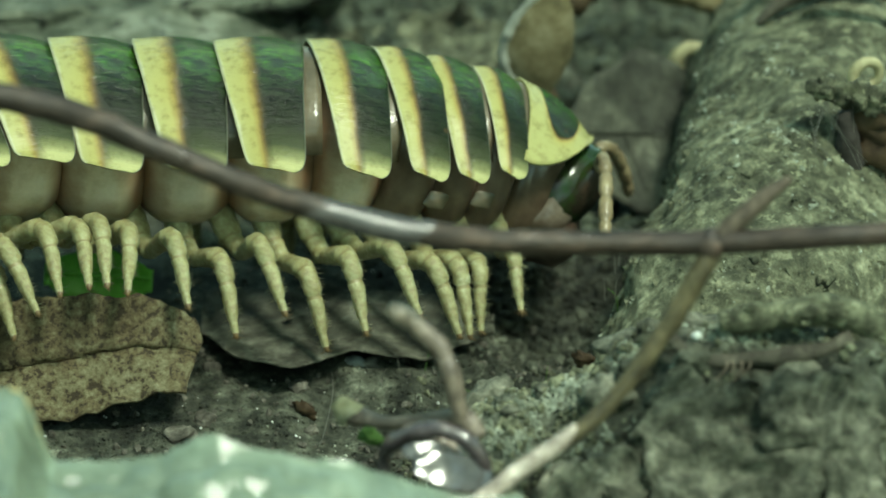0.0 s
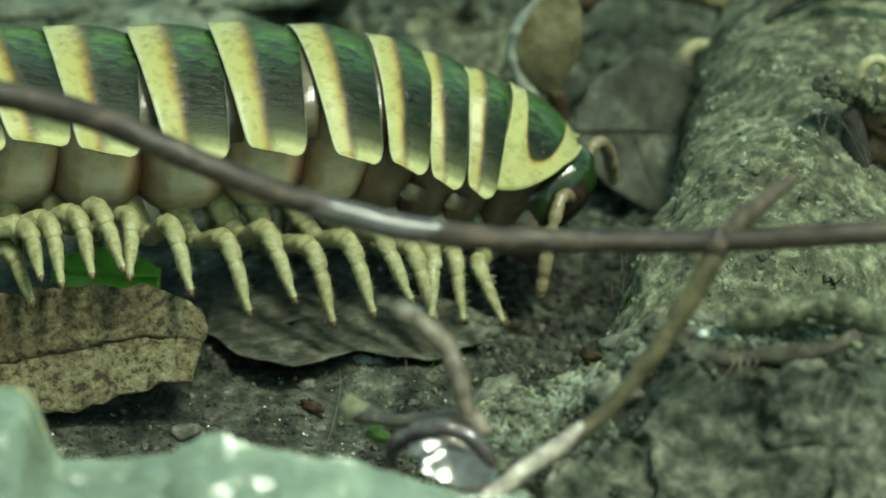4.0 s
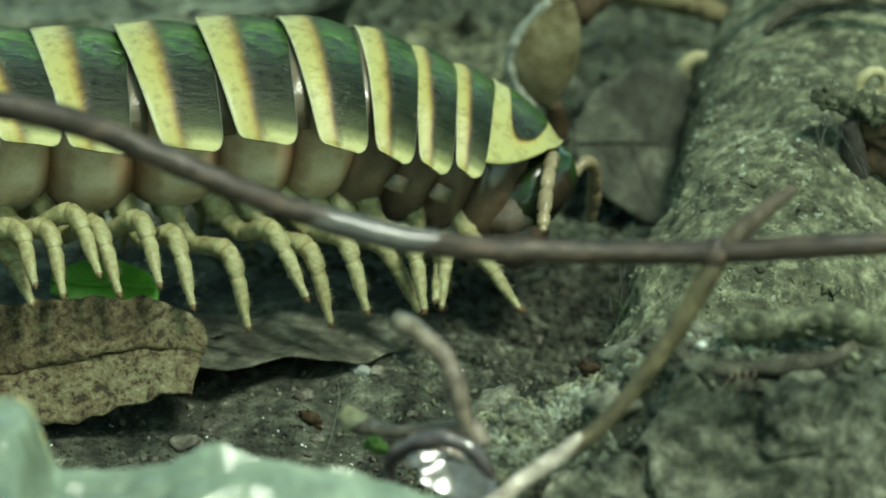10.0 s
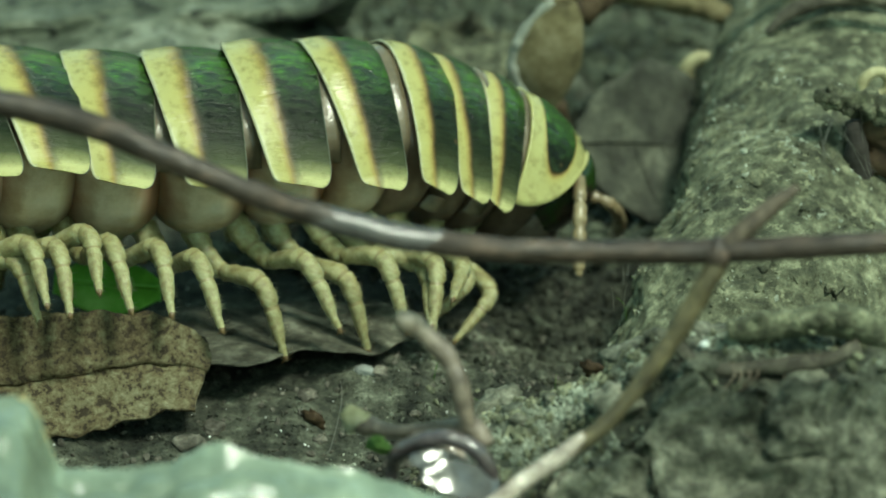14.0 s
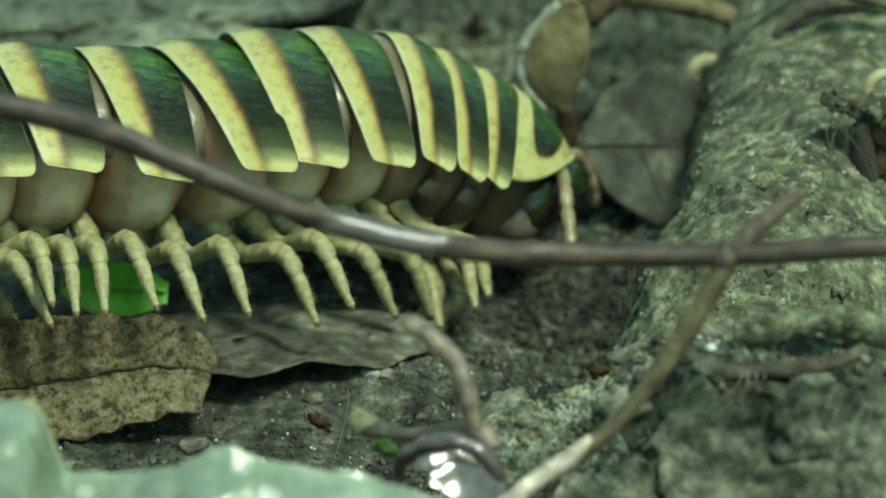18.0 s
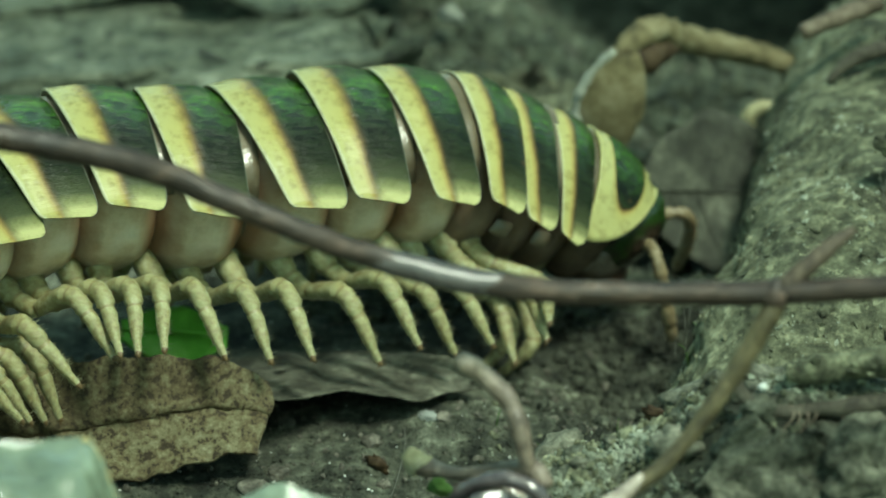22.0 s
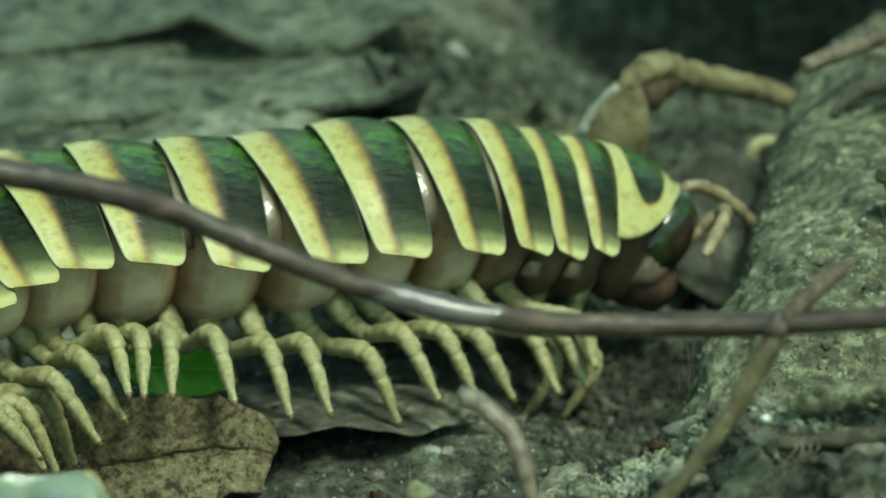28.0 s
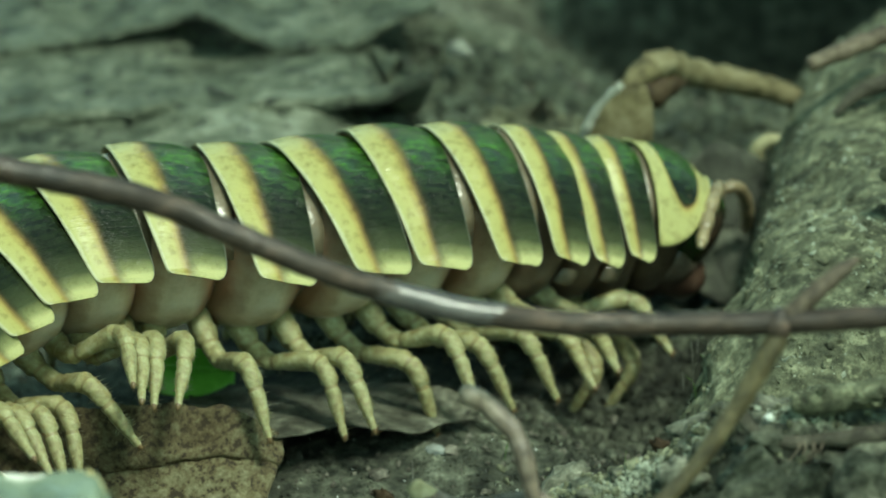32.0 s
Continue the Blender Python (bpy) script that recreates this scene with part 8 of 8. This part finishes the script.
        (9, 1): [(0, -75.8, 17.7, 9.8), (1, -70.9, 21.8, 13.1), (2, -74.2, 27.7, 12.7), (3, -76.4, 8.7, 11.6), (6, -73.2, -1.8, 13.7), (7, -72.1, -2.7, 13.5), (8, -75.4, -6.4, 10.9), (9, -70.7, -0.2, 14), (10, -65.1, 3.4, 16.9), (11, -67.6, 0.4, 15), (12, -69.3, -1.1, 13.5), (13, -71.9, -0.1, 10.8), (16, -68.5, 4.7, 13.2), (17, -71.4, 4.8, 13.4), (18, -71.8, -3.2, 12.8), (19, -70.4, -9.2, 14.8), (20, -70.7, 1.3, 16.2), (21, -64.2, 3.8, 14.4), (22, -64.9, -8.3, 12.4), (23, -66.3, -8.5, 13.4), (24, -65, -13.2, 13.3), (25, -66, -8.1, 14.4), (28, -69.3, 5.2, 12.2), (29, -66.5, -13.3, 9), (30, -57.1, -31.4, -7), (31, -55.3, -12.7, 6.6), (32, -59.6, -5.8, 10.8)],
        (8, -1): [(0, -77.5, 22.1, 14.4), (1, -73.6, 23.9, 18.2), (2, -76.1, 39.9, 22.2), (3, -78, 24.5, 15.1), (6, -75, 27.2, 18.2), (7, -75.2, 26.7, 17.1), (8, -76.8, 21.1, 16.3), (9, -75.9, 18.8, 20.2), (10, -72.1, 15.1, 28.4), (11, -72.1, 9.5, 25), (12, -73, 7.6, 25.5), (13, -75.4, 21.7, 26.9), (16, -72.1, 6.4, 22.7), (17, -72.1, 6.4, 20), (18, -71.2, -7.5, 10.7), (19, -73, -9.3, 11.4), (20, -72.1, 13.4, 21.3), (21, -59.9, -5, 14.4), (22, -67.5, -0.5, 21.2), (23, -68.3, 1.2, 21.3), (24, -70, -0.9, 20.3), (25, -68.5, 1.9, 21.8), (28, -66.6, 4.5, 23.1), (29, -64.4, -0.1, 24.4), (30, -71.7, -0.4, 22.6), (31, -45.8, -5.8, 37.5), (32, -60.2, 8.2, 36.1)],
        (8, 1): [(0, -73.5, 3.8, 16.7), (1, -71.3, 2.6, 18.5), (2, -69.8, 12.2, 22.3), (3, -72.8, -1.8, 15.8), (6, -72.1, -0.4, 18.5), (7, -72.9, -1.3, 17.8), (8, -72.6, -1.3, 15.8), (9, -72.7, -2.7, 16.4), (10, -64.1, 3.3, 22.3), (11, -71.3, 0.4, 20.8), (12, -70.7, 5.2, 22.9), (13, -71.5, 0.1, 24.4), (16, -64.3, -3.1, 23.4), (17, -70.3, -4.6, 18.4), (18, -73.2, 0.1, 13.6), (19, -74.2, -8.3, 11.6), (20, -73.6, -4.4, 15.6), (21, -62.7, -10.7, 13.4), (22, -68.4, -2.1, 19.6), (23, -71.8, -1.8, 18.4), (24, -72.3, -6.4, 17.7), (25, -72.5, -5.5, 16.4), (28, -67.6, -0.7, 19.1), (29, -68.3, -0.1, 19.7), (30, -69.4, -6.7, 17), (31, -47.6, -5.8, 29.6), (32, -65.6, -7.2, 18.5)],
        (7, -1): [(0, -61, 1.9, 22), (1, -62.4, 0.1, 21.6), (2, -57.9, -3.3, 25), (3, -61.6, -2.5, 20.3), (6, -63.9, 2.8, 29.4), (7, -62.2, 0.5, 26.8), (8, -60.8, -2.2, 24.5), (9, -57.9, -1.7, 22.4), (10, -50.1, 0.8, 29.5), (11, -58.5, 2.8, 27.5), (12, -52.2, -0.2, 31), (13, -51.6, -1.2, 36.8), (16, -46.5, -5.2, 25.7), (17, -60.1, -2.9, 22.8), (18, -63, -3.6, 15.2), (19, -64.1, -3.8, 16.1), (20, -63.3, -8.1, 14.8), (21, -46.9, -11.9, 14.4), (22, -58.5, -8.2, 18.9), (23, -63.2, -2.5, 20.1), (24, -64.5, -4.4, 18.8), (25, -63, -7.7, 17.4), (28, -53.2, -7.2, 23.5), (29, -56.5, -6.8, 22.2), (30, -58.2, -6.6, 18.1), (31, -45.4, -12.8, 25.6), (32, -49, -6.5, 31.5)],
        (7, 1): [(0, -70.9, -7.6, 17.6), (1, -70.1, -8.9, 19.6), (2, -65.2, -7, 22.6), (3, -67.1, -7.3, 18), (6, -70.3, -3.5, 23.4), (7, -71.4, -5.4, 20), (8, -70.2, -8.2, 19.2), (9, -69.1, -3, 18.1), (10, -63.3, -8.8, 24.6), (11, -68.7, -7.6, 20.4), (12, -71.5, -5.6, 23.1), (13, -68.2, -4, 32.4), (16, -61.3, -6.5, 21.2), (17, -67.9, -11, 17.8), (18, -68.6, -5.2, 10.5), (19, -67.3, -10.6, 6.7), (20, -67.8, -6.9, 10.1), (21, -65.1, -1.4, 14), (22, -64.3, -5, 17.9), (23, -69.9, -1.9, 15.8), (24, -67.3, -4.5, 15.9), (25, -68, -7.7, 14), (28, -64.5, -7.9, 17.4), (29, -62.1, -7.6, 17.7), (30, -65.1, -4.4, 9.2), (31, -60.8, -11.1, 21.1), (32, -67.4, 10, 23.3)],
        (6, -1): [(0, -51, -4.8, 21.2), (1, -54.8, -1.6, 23.8), (2, -55.3, -4, 27.3), (3, -56.5, -3, 26.7), (6, -53.3, -0.5, 31), (7, -57.1, -0.5, 27.7), (8, -57.4, -5, 28.8), (9, -57.9, -7.6, 28.1), (10, -47.6, -4, 31.2), (11, -49.2, -9.7, 31.4), (12, -49.3, -6, 32.8), (13, -47.8, -1.8, 36.8), (16, -51.3, -6.2, 33.5), (17, -54, -6.9, 35.5), (18, -55.8, -13.1, 36.9), (19, -49.1, -22.4, 41.7), (20, -52.6, -20.7, 29.5), (21, -43.6, -23.1, 37.8), (22, -56, -12, 31.3), (23, -62.8, -1.2, 27.9), (24, -66.2, -0.4, 25.7), (25, -64.5, -4.3, 25.5), (28, -61.9, -6.3, 29.1), (29, -61.8, -11.4, 25.6), (30, -60.2, -14.4, 25.4), (31, -48.9, -12.2, 37.3), (32, -58.9, -10.8, 30.5)],
        (6, 1): [(0, -59.7, 0.9, 21.4), (1, -62.3, -2.4, 20.8), (2, -61, -3.9, 22.8), (3, -60.6, -5, 22.6), (6, -62.6, -4.9, 23.5), (7, -64.5, -2.6, 22.6), (8, -65.3, -12.8, 21.6), (9, -66.6, 0.3, 25.2), (10, -55.2, -3.1, 24.6), (11, -61.3, -3.6, 27.2), (12, -66.7, -7.6, 22.6), (13, -64.3, 14.1, 31.5), (16, -55.5, -16.8, 25.1), (17, -58.7, -3.2, 32.7), (18, -50.8, -9, 48.2), (19, -38.1, -34.3, 44), (20, -57.7, -11.3, 31.5), (21, -46.2, -5.1, 49.2), (22, -61.4, -14.7, 24.7), (23, -63.3, -0.9, 25.4), (24, -65.4, -7.5, 21.1), (25, -63.1, -3.6, 23.6), (28, -59.1, -13.8, 24.1), (29, -63.3, -12.6, 19.1), (30, -71.7, 6.6, 29.8), (31, -48.1, -19.2, 38.8), (32, -61.9, -4.3, 36.3)],
        (5, -1): [(0, -70.7, -9.4, 22), (1, -66.2, -10.3, 24.3), (2, -59.8, -17, 22.6), (3, -65.6, -17.2, 19.7), (6, -71.3, -1.8, 19.7), (7, -59.5, 2.5, 25.9), (8, -53, -5.3, 16.3), (9, -66.7, -5, 16.9), (10, -52, -24.3, 31), (11, -43, -7.3, 32.6), (12, -60.9, 44.8, 40.6), (13, -42.6, 66.7, 62.3), (16, -22.2, 64.6, 81), (17, -15.9, 59.6, 89.7), (18, -18.2, 49.4, 99.5), (19, -32.8, 43.8, 90), (20, -30.3, 42, 98.9), (21, -27, 47.3, 95.7), (22, -24.6, 46.7, 97.9), (23, -33.7, 58.3, 93.4), (24, -32.1, 47.2, 92.9), (25, -32.3, 49.2, 89.3), (28, -31.3, 53.6, 96.9), (29, -32.9, 53, 94.9), (30, -33.9, 69.3, 91.8), (31, -21.2, 63.9, 102.7), (32, -30.9, 66.3, 89.7)],
        (5, 1): [(0, -62.5, -9.6, 26.7), (1, -59.4, -16.6, 20.8), (2, -59.1, -0.3, 21.4), (3, -60.5, -12.2, 18.4), (6, -70.1, 0.8, 16.3), (7, -68.8, -14.8, 13.3), (8, -66.9, -1, 18.6), (9, -61.8, -10.2, 17.1), (10, -62.2, 8.4, 29), (11, -59.6, -10.6, 18.2), (12, -63.8, 4.1, 21.2), (17, -56.2, 60.5, 37.1), (18, -38.9, 59.4, 67.2), (19, -27.8, 57.3, 77.5), (20, -24, 64.3, 83), (21, -18.7, 59.3, 91), (22, -4.7, 68.2, 107.3), (23, -13.9, 74.6, 103.9), (24, -21.5, 71.3, 89.8), (25, -28.6, 68.4, 82.9), (28, -25.9, 62.8, 94.6), (29, -31.6, 78.9, 92), (30, -16.3, 100.3, 87.9), (31, -33.8, 82.6, 69.7), (32, -31.7, 77.6, 80)],
        (4, 0): [(0, -56.4, -5.1, 14.8), (1, -55.9, -8.7, 14.8), (2, -58.7, -0.5, 15.3), (9, -66.1, 21, 26.7), (10, -47.2, 56.3, 57.8), (11, -50.1, 60.2, 39.3), (13, -49.3, 76.7, 39.5), (16, -46.5, 73.9, 48.5), (17, -53.6, 60.1, 44.4), (18, -39.5, 67.9, 71.2), (19, -39.5, 62, 86.1), (20, -27.7, 74.6, 75.4), (24, -37.4, 77.5, 65.7), (25, -42.8, 73, 61.7), (28, -28.3, 73.3, 77.3), (30, -81.6, 60.8, 35.1), (31, -74, 43.9, 56), (32, -74, 43.9, 56)],
        (3, 0): [(0, -52.4, -2.2, -0.5), (1, -51.7, -7, 11.5), (2, -57.1, -7.3, 15), (3, -65.3, -10.3, -0), (6, -58.2, -26, 10.6), (7, -62, -25.5, 6.1), (8, -61.5, -19.5, 6.6), (9, -58.1, -24.2, 1.8), (11, -63.7, 33.6, 18.3), (12, -67.1, 27.7, 10.2), (13, -62.9, 83.6, 16.5), (16, -14, 18, 34), (32, -10, 16, 30)],
        (2, 0): [(0, -58.8, -14.7, -6.5), (1, -60.9, -38.4, -3.7), (2, -53.5, -47.9, -13), (3, -55.3, -45.4, -10.7), (6, -77, -45.8, 7.4), (7, -81.3, -35.3, 7.4), (8, -51.6, -43.3, -4.6), (9, -55.2, -37.7, -3.5), (10, -49.5, -52.4, -2.7), (11, -58.7, -37.8, -11.6), (12, -81.6, 66.2, 4.8), (16, -14, 18, 34), (32, -10, 16, 30)],
    }
    for key, rows in steps.items():
        leg = near_legs[key]
        hip = leg.location / MM
        walk(leg, [(t, P(*hip, *r)) for t, *r in rows])
    brown_rows = [(0, 0.01, 0.08), (0.5, 0.02, 0.15), (1, 0.02, 0.29), (1.5, -0.02, 1.23), (2, 0.01, 1.21), (2.5, -0.03, 0.75), (3, -0.01, 0.57), (3.5, -0.02, 0.47), (5.5, 0.01, 0.48), (6, 0.02, 0.38), (6.5, 0.02, 0.26), (7, 0.01, 0.13), (7.5, 0.01, 0.12), (8, 0.03, 0.06), (8.5, 0.02, -0.02), (9, 0, 0), (9.5, 0.01, 0.14), (10, 0.02, 0.44), (10.5, 0.02, 0.32), (11, 0, 0.12), (11.5, 0.02, 0.02), (12, -0.02, -0.07), (12.5, -0.02, -0.13), (13, 0.01, -0.34), (13.5, 0, -0.35), (15.5, -0.04, -0.46), (16, -0.04, -0.52), (16.5, -0.06, -0.47), (17, -0.03, -0.4), (17.5, -0.04, -0.39), (18, -0.04, -0.34), (18.5, -0.03, -0.05), (19, -0.03, 0), (19.5, 0, -0.07), (20, -0.01, -0.26), (20.5, -0.05, -0.34), (21, -0.03, -0.21), (21.5, -0.07, -0.17), (22, -0.06, -0.25), (22.5, -0.05, -0.28), (23, -0.07, -0.18), (23.5, -0.05, -0.23), (24, -0.04, -0.32), (24.5, -0.01, -0.33), (25, -0.01, -0.36), (25.5, -0.04, -0.36), (27.5, -0.06, -0.41), (28, -0.07, -0.43), (28.5, -0.06, -0.39), (29, -0.04, -0.51), (29.5, -0.07, -0.69), (30, -0.08, -0.78), (30.5, -0.08, -0.84), (31, -0.05, -0.73), (31.5, -0.06, -0.84), (32, -0.04, -0.98)]
    walk(brown_leaf, [(t, P(-14.2 + dx, -5.0, -1.1 + 0.55 * dz, 0, -2.2 * dz, 0)) for t, dx, dz in brown_rows])
    thin_rows = [(0, 0, -0.5, -6, 0), (1, 0, -0.5, -6, 0), (1.5, 0, -0.6, -9, -1), (3, 0, -0.7, -8, -1), (6, -0.1, -0.68, -7, 0), (8, -0.1, -0.77, -8.5, 2), (8.8, -0.4, -0.8, -9, 2), (9.5, -2.3, -0.9, -12, 5), (10, -2.8, -1.0, -12.5, 5), (12, -2.7, -0.55, -11.3, 8), (13.5, -2.75, -0.65, -11.5, 9), (15.5, -2.6, -0.8, -10.6, 9),
                 (17, -2.2, -0.95, -11, 3), (18, -2.4, -0.85, -10, 5), (18.5, -2.9, -0.8, -13, 2), (19, -3.15, -0.75, -14, 0), (20, -2.95, -0.8, -14.3, 0), (22, -2.75, -0.7, -14, 0), (24, -2.75, -0.66, -13.5, -1), (28, -3.05, -0.58, -12.8, 0.5), (32, -3.3, -0.6, -12.7, 3)]
    walk(thin_leaf, [(t, P(-2.9 + dx, 1.2, -0.4 + up, rx, 0, rz)) for t, dx, up, rx, rz in thin_rows])
    near_feel = [(0, 39.2, -2, -103.8), (1, 33, -10.9, -89.5), (2, 49.6, -11, -116.6), (3, 47.3, 9.2, -111.6), (6, 46.7, 38.1, -76.3), (7, 42.5, 33.3, -84.8), (8, 56.7, 36.1, -98.6), (9, 31.9, -1.8, -79.6), (10, 48.3, 0.3, -116.2), (11, 35, 0.6, -98.4), (12, 37.7, -0.1, -113.2), (13, 60, 1.3, -108.2), (16, 32.9, -13.9, -126.7), (17, 62.1, -13.4, -131.8), (18, 58.5, -3.9, -115), (19, 59.5, -20.1, -112.5), (20, 82, 8.3, -114.3), (21, 63.7, 12.8, -104.8), (22, 67.1, 7.2, -70.9), (23, 4.3, -15.4, -105.2), (24, 8.8, -18.5, -106.5), (25, -13.7, -21.4, -110), (28, -7.8, -29.3, -101.5), (29, 8.4, -42.5, -129.7), (30, -81.2, 12.8, -68.1), (31, -35.3, -31.6, -89), (32, 26.9, -17, -142.7)]
    far_feel = [(0, -19.3, -58.7, 55.2), (1, -15.5, -29.7, 21.8), (2, -8.2, -41.8, 55.7), (3, -37.9, -41.5, 76.5), (6, -21.9, -27.9, 63.3), (7, -27.9, -31.7, 73.6), (8, -14.8, -38.4, 68.5), (9, -16.5, -9.8, 38.5), (10, -11.6, -39.8, 59.3), (11, -8.8, -34.8, 48.8), (12, -13.4, -26.8, 42.3), (13, 63.1, -6.6, -22), (16, -25.5, -53.6, 64.5), (17, -52.7, -46.7, 78), (18, -45.5, -50, 71.6), (19, -51.3, -48.7, 65.8), (20, -36.2, -51.5, 69.5), (21, -41.9, -61.9, 74.6), (22, 21.2, -28.2, 4.9), (23, 59.9, -2, -14.7), (24, 56.8, 0.7, -24.1), (25, 64.9, 1.4, -15.3), (28, 16.1, -65.2, -5.2), (29, 14.1, -40, -2.5), (30, 72.5, 26.4, -29.5), (31, 56.6, -28, -15.3), (32, 21.2, -39.5, 7.3)]
    for ant, side, rows in ((antennae[0], -1, near_feel), (antennae[1], 1, far_feel)):
        walk(ant, [(t, P(1.0, 0.75 * side, 0.35, *r)) for t, *r in rows])


motions()
